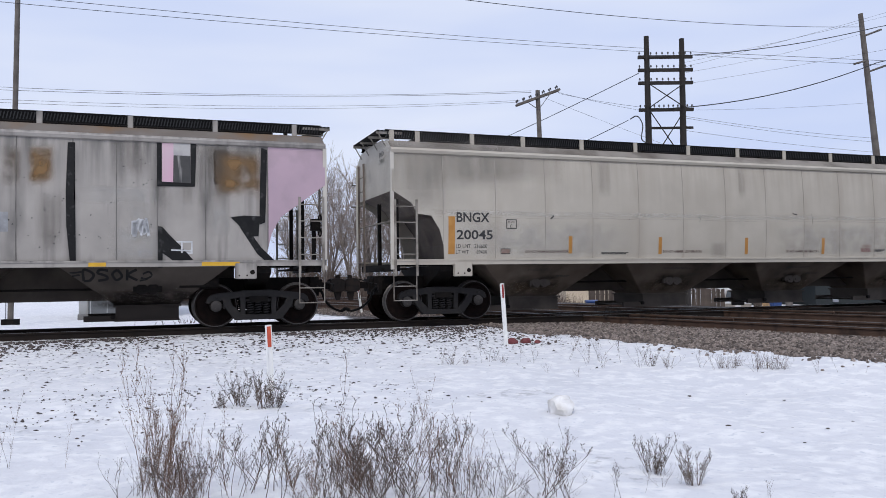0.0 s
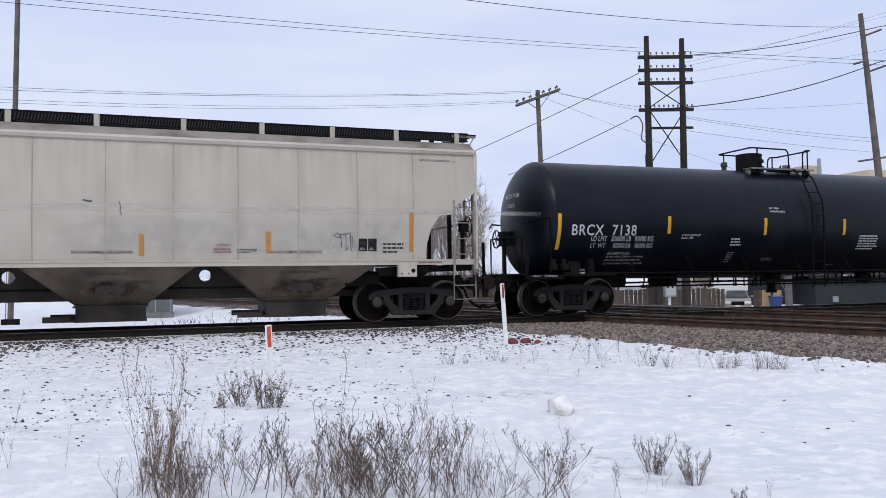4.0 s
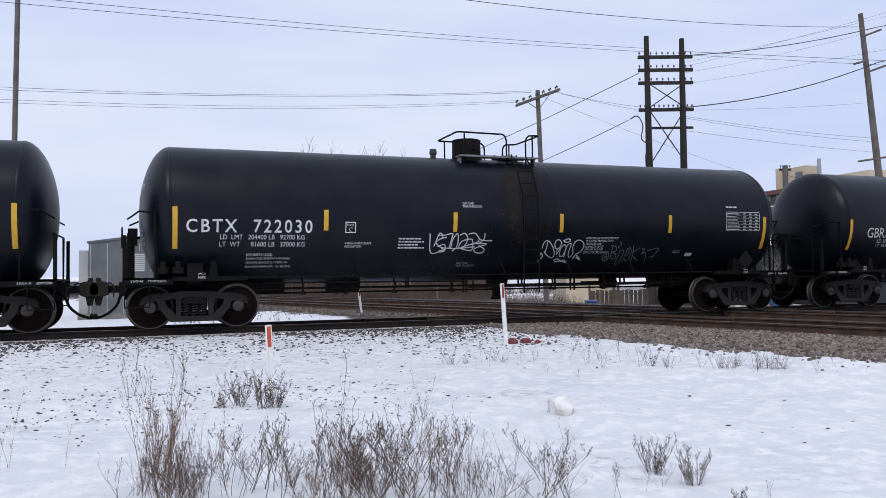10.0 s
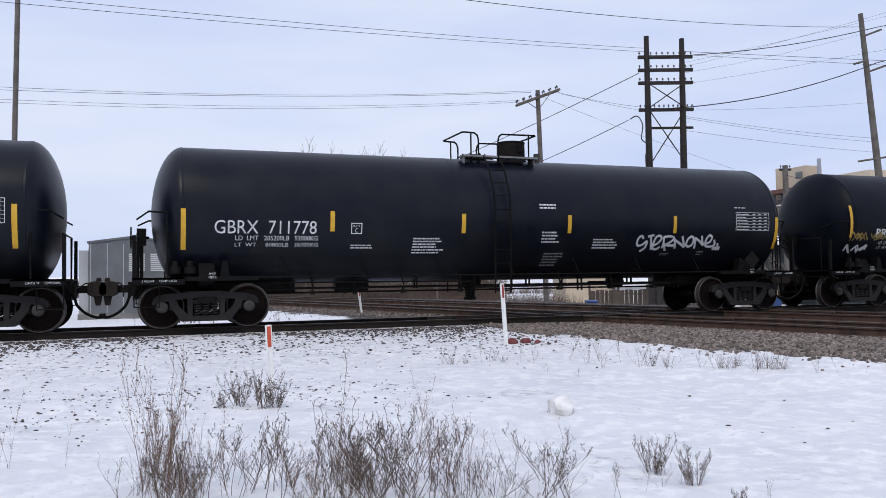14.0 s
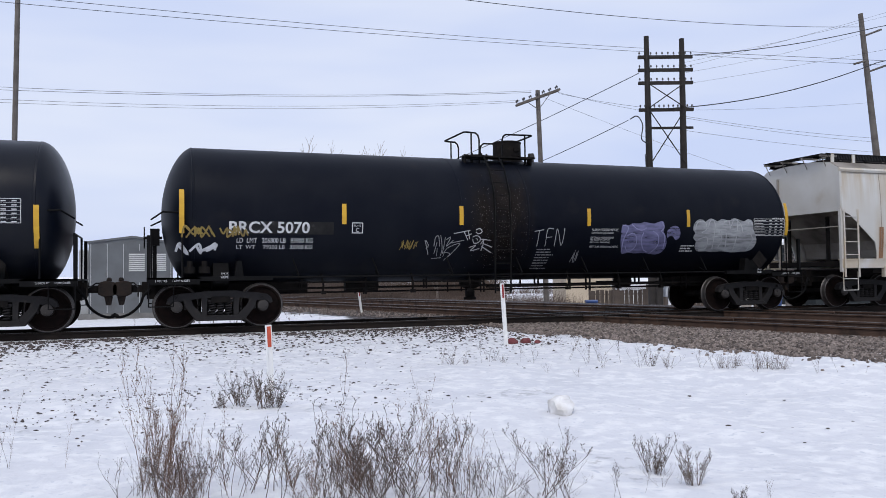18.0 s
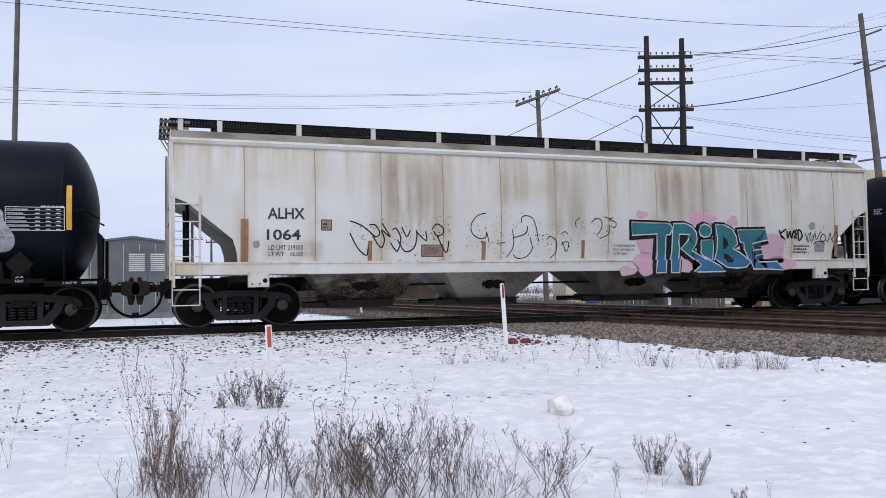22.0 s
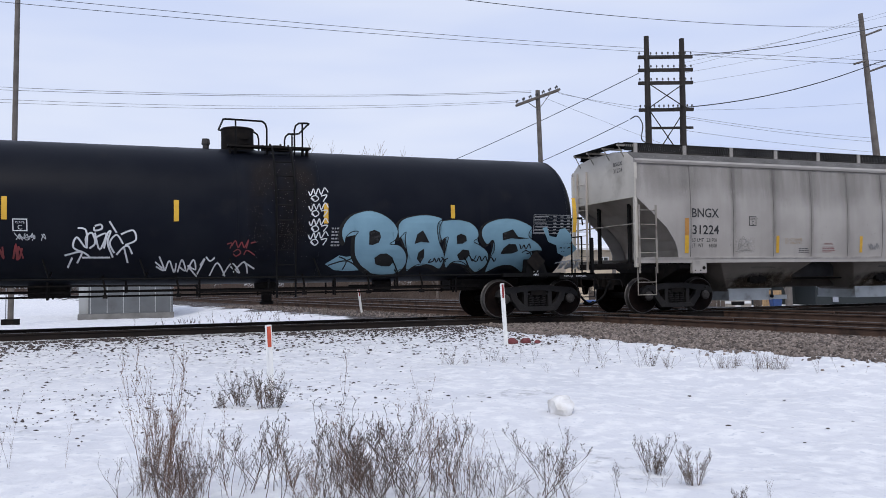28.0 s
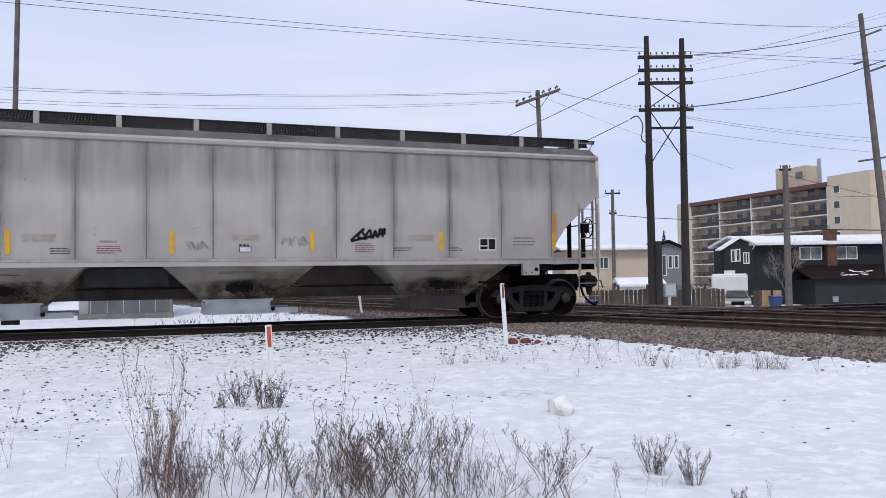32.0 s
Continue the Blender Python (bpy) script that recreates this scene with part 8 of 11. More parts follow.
decal(g_car, rect(bm_new(), 8.02, 8.12, 2.07, 2.92), YELLOW, tank_side, T_CUTS, "reflector_strip", 0.007, "reflective strip")
decal(g_car, rect(bm_new(), -7.58, -7.48, 1.99, 2.87), YELLOW, tank_side, T_CUTS, "reflector_strip", 0.007, "reflective strip")
write(a_car, "BNGX", -8.35, -7.52, 2.28, 2.51, LETTER_DARK, HS, HC, 0.02)
write(a_car, "20045", -8.35, -7.44, 1.88, 2.1, LETTER_DARK, HS, HC, 0.02)
write(a_car, "LD LMT   216600", -8.36, -7.58, 1.68, 1.77, LETTER_DARK, HS, HC)
write(a_car, "LT WT      69400", -8.36, -7.58, 1.55, 1.63, LETTER_DARK, HS, HC)
write(f_car, "ALHX", -7.46, -6.67, 2.3, 2.54, LETTER_DARK, FS, FC, 0.02)
write(f_car, "1064", -7.48, -6.76, 1.85, 2.08, LETTER_DARK, FS, FC, 0.02)
write(h_car, "BNGX", -7.05, -6.20, 2.48, 2.72, LETTER_DARK, HS, HC, 0.014)
write(h_car, "31224", -7.04, -6.20, 2.04, 2.28, LETTER_DARK, HS, HC, 0.014)
write(b_car, "BRCX  7138", -7.29, -5.44, 2.0, 2.27, LETTER_WHITE, None, None, 0.012, 1.12)
write(c_car, "CBTX  722030", -7.29, -4.67, 2.01, 2.29, LETTER_WHITE, None, None, 0.012, 1.28)
write(d_car, "GBRX  711778", -6.94, -4.79, 1.99, 2.27, LETTER_WHITE, None, None)
write(e_car, "BRCX 5070", -6.89, -5.19, 2.0, 2.25, LETTER_WHITE, None, None, 0.02)
write(g_car, "BRCX 5170", -6.62, -4.77, 2.11, 2.34, LETTER_WHITE, None, None)
write(b_car, "LD LMT   206000 LB   93400 KG", -6.72, -4.9, 1.86, 1.99, LETTER_WHITE, None, None)
write(b_car, "LT  WT      80000 LB   36300 KG", -6.71, -4.89, 1.7, 1.81, LETTER_WHITE, None, None)
for car, x, z, w in ((b_car, -6.15, 1.53, 1.16), (c_car, -6.05, 1.52, 0.98)):
    for k, (text, f) in enumerate((("60% EMPTY LOAD", 0.56), ("EL-60I (ADJ. SCREW 4 TURNS)", 0.95), ("NO ADJ. BLOCK SEE NYS-114", 0.90), ("ELX AND ENX 1/4\" ADJ. BLOCK", 1.0))):
        write(car, text, x, x + w * f, z - 0.085 * k, z - 0.085 * k + 0.055, LETTER_WHITE, None, None, 0.006)
write(b_car, "4 INCH FIBERGLASS", -4.05, -3.45, 2.00, 2.05, LETTER_WHITE, None, None, 0.006)
write(b_car, "INSULATION", -4.05, -3.68, 1.93, 1.98, LETTER_WHITE, None, None, 0.006)
write(b_car, "VENT TANK", -1.22, -0.88, 2.75, 2.80, LETTER_WHITE, None, None, 0.006)
write(b_car, "WHEN UNLOADING", -1.22, -0.68, 2.66, 2.71, LETTER_WHITE, None, None, 0.006)
decal(b_car, bars(bm_new(), -2.45, -2.08, 1.76, 1.99, 3, 0.5, 1127), LETTER_WHITE, tank_side, T_CUTS, "small_print")
decal(b_car, bars(bm_new(), -2.43, -2.2, 1.33, 1.61, 6, 0.5, 1152), LETTER_GREY, tank_side, T_CUTS, "small_print")
decal(b_car, bars(bm_new(), -1.19, -0.77, 1.36, 1.46, 2, 0.5, 1252), LETTER_GREY, tank_side, T_CUTS, "small_print")
decal(b_car, bars(bm_new(), 2.03, 2.9, 1.66, 2.09, 6, 0.5, 1427), LETTER_WHITE, tank_side, T_CUTS, "small_print")
decal(b_car, table_lines(bm_new(), 6.32, 7.44, 2.16, 2.67, 6), LETTER_WHITE, tank_side, T_CUTS, "data_table")
decal(b_car, bars(bm_new(), 6.34, 6.76, 2.74, 2.81, 1, 0.5, 1640), LETTER_WHITE, tank_side, T_CUTS, "small_print")
decal(b_car, rect(bm_new(), 5.2, 5.42, 1.57, 1.66), LETTER_WHITE, tank_side, T_CUTS, "marking", 0.005, "")
decal(b_car, bars(bm_new(), 5.78, 6.02, 1.58, 1.62, 1, 0.5, 1679), LETTER_GREY, tank_side, T_CUTS, "small_print")
decal(b_car, bars(bm_new(), 1.24, 1.72, 1.22, 1.27, 1, 0.5, 1423), LETTER_GREY, tank_side, T_CUTS, "small_print")
write(c_car, "LD  LMT   204400 LB   92700 KG", -6.61, -4.83, 1.87, 1.97, LETTER_WHITE, None, None)
write(c_car, "LT  WT      81600 LB   37000 KG", -6.62, -4.82, 1.72, 1.82, LETTER_WHITE, None, None)
decal(c_car, framed(bm_new(), -3.94, -3.7, 2.02, 2.26, 0.02), LETTER_WHITE, tank_side, T_CUTS, "plate_mark")
write(c_car, "C", -3.85, -3.78, 2.05, 2.14, LETTER_WHITE, None, None)
write(c_car, "PLATE", -3.9, -3.75, 2.17, 2.21, LETTER_WHITE, None, None)
write(c_car, "4 INCH FIBERGLASS", -3.93, -3.33, 1.77, 1.82, LETTER_WHITE, None, None, 0.006)
write(c_car, "INSULATION", -3.93, -3.55, 1.70, 1.75, LETTER_WHITE, None, None, 0.006)
decal(c_car, bars(bm_new(), -2.69, -2.03, 1.68, 1.95, 4, 0.5, 1189), LETTER_WHITE, tank_side, T_CUTS, "small_print")
write(c_car, "VENT TANK", -1.16, -0.87, 2.7, 2.76, LETTER_WHITE, None, None)
write(c_car, "WHEN UNLOADING", -1.16, -0.68, 2.63, 2.69, LETTER_WHITE, None, None)
write(c_car, "VENT TANK", -1.16, -0.86, 1.32, 1.37, LETTER_GREY, None, None)
write(c_car, "WHEN UNLOADING", -1.16, -0.67, 1.26, 1.31, LETTER_GREY, None, None)
write(c_car, "EXTERIOR HEATER PIPES MAXIMUM", 2.17, 3.08, 1.91, 1.96, LETTER_WHITE, None, None)
write(c_car, "OPERATING PRESSURE 150 PSI", 2.17, 2.95, 1.84, 1.89, LETTER_WHITE, None, None)
write(c_car, "TESTED 08-2020", 2.17, 2.62, 1.77, 1.82, LETTER_WHITE, None, None)
write(c_car, "NO INLET OR OUTLET", 2.17, 2.71, 1.7, 1.75, LETTER_WHITE, None, None)
write(c_car, "PIPE CAPS REQUIRED", 2.18, 2.71, 1.63, 1.68, LETTER_WHITE, None, None)
write(c_car, "DO NOT EXCEED 240 DEG F", 2.18, 2.9, 1.56, 1.61, LETTER_WHITE, None, None)
decal(c_car, table_lines(bm_new(), 6.36, 7.46, 2.16, 2.65, 6), LETTER_WHITE, tank_side, T_CUTS, "data_table")
decal(c_car, bars(bm_new(), 6.37, 6.77, 2.76, 2.83, 1, 0.5, 1698), LETTER_WHITE, tank_side, T_CUTS, "small_print")
decal(c_car, rect(bm_new(), 5.23, 5.44, 1.49, 1.57), LETTER_WHITE, tank_side, T_CUTS, "marking", 0.005, "")
decal(c_car, bars(bm_new(), 4.82, 5.07, 1.57, 1.65, 2, 0.5, 1682), LETTER_GREY, tank_side, T_CUTS, "small_print")
decal(c_car, strokes(bm_new(), [[(-1.95, 2.02), (-1.87, 1.58), (-1.55, 1.66)], [(-1.82, 1.73), (-1.72, 2.02), (-1.63, 1.94), (-1.78, 1.81), (-1.54, 1.63), (-1.71, 1.6)]], 0.024), SPRAY_WHITE, tank_side, T_CUTS, "graffiti", 0.009)
decal(c_car, strokes(bm_new(), [[(-1.75, 1.98), (-1.6, 1.98), (-1.4, 2.02), (-1.41, 1.89), (-1.44, 1.68)], [(-1.73, 1.72), (-1.59, 1.77), (-1.52, 1.7), (-1.56, 1.62), (-1.68, 1.64)], [(-1.4, 1.68), (-1.37, 1.9), (-1.27, 2.02), (-1.24, 1.84), (-1.26, 1.7), (-1.35, 1.62)], [(-1.72, 1.89), (-1.53, 1.94)], [(-1.64, 1.7), (-1.3, 1.68), (-0.8, 1.72)], [(-1.21, 1.98), (-1.09, 2.03), (-1.0, 1.9), (-1.08, 1.72), (-1.2, 1.7), (-1.14, 1.85), (-0.9, 1.9)], [(-0.99, 2.01), (-0.83, 2.03), (-0.72, 1.85), (-1.1, 1.72), (-1.13, 1.68), (-0.96, 1.64), (-0.85, 1.66), (-0.88, 1.9)], [(-0.81, 2.03), (-0.66, 1.88), (-0.37, 1.86)], [(-0.58, 2.03), (-0.59, 1.9), (-0.72, 1.79)], [(-0.9, 1.79), (-0.5, 1.79), (-0.79, 1.68), (-0.75, 1.59), (-0.59, 1.58), (-0.54, 1.66), (-0.7, 1.75)]], 0.024), SPRAY_WHITE, tank_side, T_CUTS, "graffiti", 0.009)
decal(c_car, strokes(bm_new(), [[(0.99, 1.36), (0.99, 1.57), (1.06, 1.49), (0.98, 1.38)], [(0.99, 1.68), (1.01, 1.82), (1.13, 1.86), (1.3, 1.68), (1.37, 1.51), (1.3, 1.46), (1.14, 1.54), (1.06, 1.62)], [(1.11, 1.86), (1.1, 1.57)], [(1.31, 1.77), (1.33, 1.86), (1.41, 1.89), (1.49, 1.82), (1.46, 1.7), (1.37, 1.68), (1.31, 1.77)], [(1.41, 1.68), (1.43, 1.54), (1.48, 1.7)], [(1.54, 1.86), (1.63, 1.91), (1.72, 1.9), (1.7, 1.84), (1.57, 1.84), (1.54, 1.88)], [(1.52, 1.5), (1.5, 1.68), (1.59, 1.77), (1.65, 1.68), (1.61, 1.5), (1.52, 1.5)], [(1.66, 1.47), (1.65, 1.73), (1.76, 1.8), (1.75, 1.59), (1.8, 1.47), (1.88, 1.54), (1.83, 1.73), (1.9, 1.87), (2.03, 1.87), (2.13, 1.77), (2.09, 1.61), (1.97, 1.54), (1.93, 1.43)], [(1.97, 1.54), (2.16, 1.4), (2.0, 1.47)], [(1.41, 1.4), (1.5, 1.43), (1.62, 1.38), (1.71, 1.4), (1.78, 1.33), (1.7, 1.36), (1.55, 1.37), (1.44, 1.36)]], 0.024), SPRAY_WHITE, tank_side, T_CUTS, "graffiti", 0.009)
decal(c_car, strokes(bm_new(), [[(2.77, 1.56), (2.87, 1.59), (2.94, 1.47), (2.89, 1.37), (2.8, 1.4), (2.76, 1.49), (2.81, 1.56)], [(2.85, 1.57), (2.87, 1.37)], [(2.78, 1.4), (2.86, 1.49), (2.95, 1.4)], [(2.96, 1.73), (3.01, 1.42)], [(2.91, 1.75), (3.05, 1.73), (3.1, 1.63), (2.99, 1.59), (3.12, 1.54), (3.15, 1.42), (3.03, 1.44)], [(3.14, 1.85), (3.22, 1.8), (3.13, 1.73), (3.18, 1.68)], [(3.22, 1.63), (3.22, 1.32), (3.31, 1.3), (3.33, 1.61), (3.23, 1.63)], [(3.4, 1.35), (3.42, 1.68), (3.5, 1.56), (3.41, 1.5)], [(3.46, 1.73), (3.57, 1.56), (3.52, 1.37), (3.44, 1.44)], [(3.58, 1.75), (3.67, 1.32)], [(3.78, 1.71), (3.62, 1.54), (3.86, 1.37)], [(3.85, 1.66), (3.93, 1.68), (3.89, 1.54), (3.98, 1.58), (4.1, 1.32)], [(4.03, 1.63), (4.35, 1.68), (4.25, 1.44)], [(4.15, 1.46), (4.31, 1.49)]], 0.022), SPRAY_SAGE, tank_side, T_CUTS, "graffiti", 0.009)
write(d_car, "LD  LMT   205200LB   93000KG", -6.51, -4.75, 1.85, 1.95, LETTER_WHITE, None, None)
write(d_car, "LT  WT     80800LB   36700KG", -6.52, -4.74, 1.72, 1.8, LETTER_WHITE, None, None)
decal(d_car, framed(bm_new(), -4.02, -3.77, 2.0, 2.24, 0.02), LETTER_WHITE, tank_side, T_CUTS, "plate_mark")
write(d_car, "C", -3.93, -3.86, 2.03, 2.12, LETTER_WHITE, None, None)
write(d_car, "PLATE", -3.98, -3.82, 2.15, 2.19, LETTER_WHITE, None, None)
decal(d_car, bars(bm_new(), -4.01, -3.48, 1.68, 1.79, 2, 0.5, 1050), LETTER_WHITE, tank_side, T_CUTS, "small_print")
decal(d_car, bars(bm_new(), -2.56, -1.75, 1.57, 1.95, 6, 0.5, 1146), LETTER_WHITE, tank_side, T_CUTS, "small_print")
decal(d_car, bars(bm_new(), 0.63, 1.14, 2.64, 2.79, 2, 0.5, 1314), LETTER_WHITE, tank_side, T_CUTS, "small_print")
decal(d_car, bars(bm_new(), 0.71, 1.25, 1.82, 2.12, 4, 0.5, 1365), LETTER_WHITE, tank_side, T_CUTS, "small_print")
decal(d_car, bars(bm_new(), 0.86, 1.44, 1.26, 1.61, 5, 0.5, 1398), LETTER_GREY, tank_side, T_CUTS, "small_print")
decal(d_car, bars(bm_new(), 2.15, 2.86, 1.68, 1.95, 4, 0.5, 1467), LETTER_WHITE, tank_side, T_CUTS, "small_print")
decal(d_car, table_lines(bm_new(), 6.46, 7.56, 2.16, 2.64, 6), LETTER_WHITE, tank_side, T_CUTS, "data_table")
decal(d_car, bars(bm_new(), 6.44, 6.87, 2.75, 2.8, 1, 0.5, 1666), LETTER_WHITE, tank_side, T_CUTS, "small_print")
decal(d_car, rect(bm_new(), 5.81, 6.06, 1.64, 1.73), LETTER_WHITE, tank_side, T_CUTS, "marking", 0.005, "")
decal(d_car, bars(bm_new(), 4.23, 4.55, 1.51, 1.58, 2, 0.5, 1613), LETTER_GREY, tank_side, T_CUTS, "small_print")
decal(d_car, bars(bm_new(), 5.36, 5.59, 1.52, 1.64, 3, 0.5, 1673), LETTER_GREY, tank_side, T_CUTS, "small_print")
decal(e_car, rect(bm_new(), -6.89, -4.66, 1.98, 2.25), SPRAY_BLACK, tank_side, T_CUTS, "painted_patch", 0.004, "")
write(e_car, "LD  LMT   206800 LB   93800 KG", -6.73, -5.11, 1.8, 1.9, LETTER_WHITE, None, None)
write(e_car, "LT  WT     79200 LB   35900 KG", -6.73, -5.11, 1.67, 1.75, LETTER_WHITE, None, None)
decal(e_car, framed(bm_new(), -4.25, -4.0, 2.01, 2.25, 0.02), LETTER_WHITE, tank_side, T_CUTS, "plate_mark")
write(e_car, "C", -4.16, -4.09, 2.04, 2.13, LETTER_WHITE, None, None)
write(e_car, "PLATE", -4.2, -4.05, 2.16, 2.2, LETTER_WHITE, None, None)
decal(e_car, scrawl(-7.8, -6.52, 1.9, 2.15, 41, 0.035, 7), SPRAY_GOLD, tank_side, T_CUTS, "graffiti", 0.009)
decal(e_car, scrawl(-7.9, -7.16, 1.55, 1.81, 42, 0.05, 3), SPRAY_WHITE, tank_side, T_CUTS, "graffiti", 0.009)
decal(e_car, scrawl(-3.12, -2.7, 1.63, 1.88, 43, 0.015, 5), SPRAY_GOLD, tank_side, T_CUTS, "graffiti", 0.009)
decal(e_car, strokes(bm_new(), [[(-2.52, 1.87), (-2.39, 1.54)], [(-2.5, 1.87), (-2.42, 1.75), (-2.47, 1.68)], [(-2.28, 1.73), (-2.27, 1.92), (-2.2, 1.96), (-2.14, 1.73)], [(-2.22, 1.82), (-2.25, 1.56)], [(-2.15, 1.99), (-2.07, 1.68), (-2.08, 1.5)], [(-2.19, 1.68), (-2.17, 1.5)], [(-2.03, 1.94), (-2.04, 1.56)], [(-2.01, 1.87), (-1.89, 1.94), (-1.98, 1.73), (-1.82, 1.87)], [(-2.01, 1.49), (-1.95, 1.68), (-1.65, 1.8), (-1.77, 1.62), (-1.93, 1.44)], [(-2.29, 1.45), (-2.05, 1.47)], [(-1.9, 1.8), (-1.55, 1.87)], [(-2.02, 1.59), (-1.85, 1.56), (-1.97, 1.41)]], 0.016), LETTER_GREY, tank_side, T_CUTS, "graffiti", 0.009)
decal(e_car, strokes(bm_new(), [[(-1.83, 2.02), (-1.42, 2.1)], [(-1.57, 2.06), (-1.46, 1.87)], [(-1.47, 2.09), (-1.42, 1.9)], [(-1.51, 1.97), (-1.37, 2.02)], [(-1.28, 2.11), (-1.18, 2.14), (-1.12, 2.07), (-1.2, 2.02), (-1.28, 2.06)], [(-1.35, 1.94), (-1.25, 1.98), (-1.15, 1.92), (-1.17, 1.83), (-1.29, 1.8), (-1.34, 1.9)], [(-1.25, 1.92), (-1.2, 1.87)], [(-1.15, 1.9), (-0.88, 1.87)], [(-1.12, 1.78), (-1.05, 1.87), (-1.08, 1.63)], [(-1.07, 1.8), (-0.81, 1.71)], [(-1.09, 1.73), (-0.8, 1.58)], [(-1.4, 1.7), (-1.24, 1.75), (-1.35, 1.63), (-1.13, 1.68)]], 0.02), SPRAY_SILVER, tank_side, T_CUTS, "graffiti", 0.009)
decal(e_car, hand_letters("TFN", 0.23, 1.09, 1.73, 2.15, 0.018), SPRAY_SILVER, tank_side, T_CUTS, "graffiti", 0.009)
decal(e_car, bars(bm_new(), 0.39, 0.9, 1.19, 1.71, 8, 0.4, 1223), LETTER_GREY, tank_side, T_CUTS, "small_print")
write(e_car, "MAXIMUM OPERATING PRESSURE", 1.83, 2.58, 2.11, 2.17, LETTER_WHITE, None, None)
write(e_car, "FOR HEATER COILS 150 PSI", 1.83, 2.45, 2.04, 2.09, LETTER_WHITE, None, None)
write(e_car, "EXTERIOR HEATER PIPES", 1.82, 2.49, 1.92, 1.97, LETTER_WHITE, None, None)
write(e_car, "NO INLET OR OUTLET", 1.82, 2.38, 1.87, 1.91, LETTER_WHITE, None, None)
write(e_car, "PIPE CAPS REQUIRED", 1.82, 2.4, 1.81, 1.85, LETTER_WHITE, None, None)
write(e_car, "VENT TANK WHEN UNLOADING", 1.82, 2.66, 1.7, 1.75, LETTER_WHITE, None, None)
decal(e_car, scrawl(1.39, 1.57, 1.29, 1.68, 46, 0.015, 3), LETTER_GREY, tank_side, T_CUTS, "graffiti", 0.009)
decal(e_car, bars(bm_new(), 4.55, 5.01, 1.6, 1.8, 3, 0.5, 1500), LETTER_WHITE, tank_side, T_CUTS, "small_print")
decal(e_car, table_lines(bm_new(), 6.8, 7.84, 2.02, 2.48, 6), LETTER_WHITE, tank_side, T_CUTS, "data_table")
decal(e_car, bars(bm_new(), 7.42, 7.84, 2.48, 2.53, 1, 0.5, 1628), LETTER_WHITE, tank_side, T_CUTS, "small_print")
decal(g_car, framed(bm_new(), -4.21, -3.95, 2.01, 2.25, 0.02), LETTER_WHITE, tank_side, T_CUTS, "plate_mark")
write(g_car, "C", -4.12, -4.04, 2.04, 2.13, LETTER_WHITE, None, None)
write(g_car, "PLATE", -4.16, -4.0, 2.16, 2.2, LETTER_WHITE, None, None)
decal(g_car, scrawl(-4.2, -3.66, 1.83, 1.98, 51, 0.015, 5), SPRAY_SILVER, tank_side, T_CUTS, "graffiti", 0.009)
decal(g_car, scrawl(-4.62, -4.03, 1.44, 1.77, 52, 0.03, 4), SPRAY_RED, tank_side, T_CUTS, "graffiti", 0.009)
decal(g_car, strokes(bm_new(), [[(-0.19, 1.77), (-0.09, 1.79), (-0.13, 1.68)], [(-0.09, 1.73), (-0.02, 1.84), (0.04, 1.7), (0.11, 1.81), (0.17, 1.7), (0.25, 1.86), (0.21, 1.68)], [(0.3, 1.79), (0.4, 1.82)], [(-0.05, 1.61), (0.04, 1.66), (0.1, 1.59), (0.01, 1.52), (-0.05, 1.57)], [(0.17, 1.55), (0.23, 1.64), (0.4, 1.54)]], 0.024), SPRAY_RED, tank_side, T_CUTS, "graffiti", 0.009)
decal(g_car, strokes(bm_new(), [[(-3.06, 2.08), (-2.91, 2.03), (-2.92, 1.7), (-3.08, 1.9), (-3.15, 1.7), (-2.95, 1.59), (-2.85, 1.5)], [(-2.9, 1.68), (-2.92, 1.88), (-2.81, 1.99), (-2.75, 1.79), (-2.86, 1.68)], [(-2.75, 2.12), (-2.64, 2.15), (-2.62, 2.07), (-2.75, 2.03), (-2.76, 2.1)], [(-2.75, 1.99), (-2.67, 1.66), (-2.54, 1.97), (-2.73, 1.9)], [(-2.59, 1.68), (-2.52, 1.97), (-2.46, 2.01), (-2.52, 1.79), (-2.43, 1.5)], [(-2.48, 2.22), (-2.35, 1.99)], [(-2.4, 1.59), (-2.48, 1.79), (-2.35, 1.95), (-2.23, 1.77)], [(-2.27, 1.96), (-2.04, 2.04), (-1.99, 1.85), (-2.19, 1.75)], [(-2.36, 1.55), (-2.25, 1.68), (-2.14, 1.73), (-2.06, 1.57)], [(-3.32, 1.54), (-3.01, 1.61), (-3.1, 1.39)], [(-3.0, 1.5), (-2.48, 1.5)], [(-3.28, 1.3), (-3.18, 1.5)], [(-2.21, 1.68), (-2.15, 1.39)]], 0.035), SPRAY_WHITE, tank_side, T_CUTS, "graffiti", 0.009)
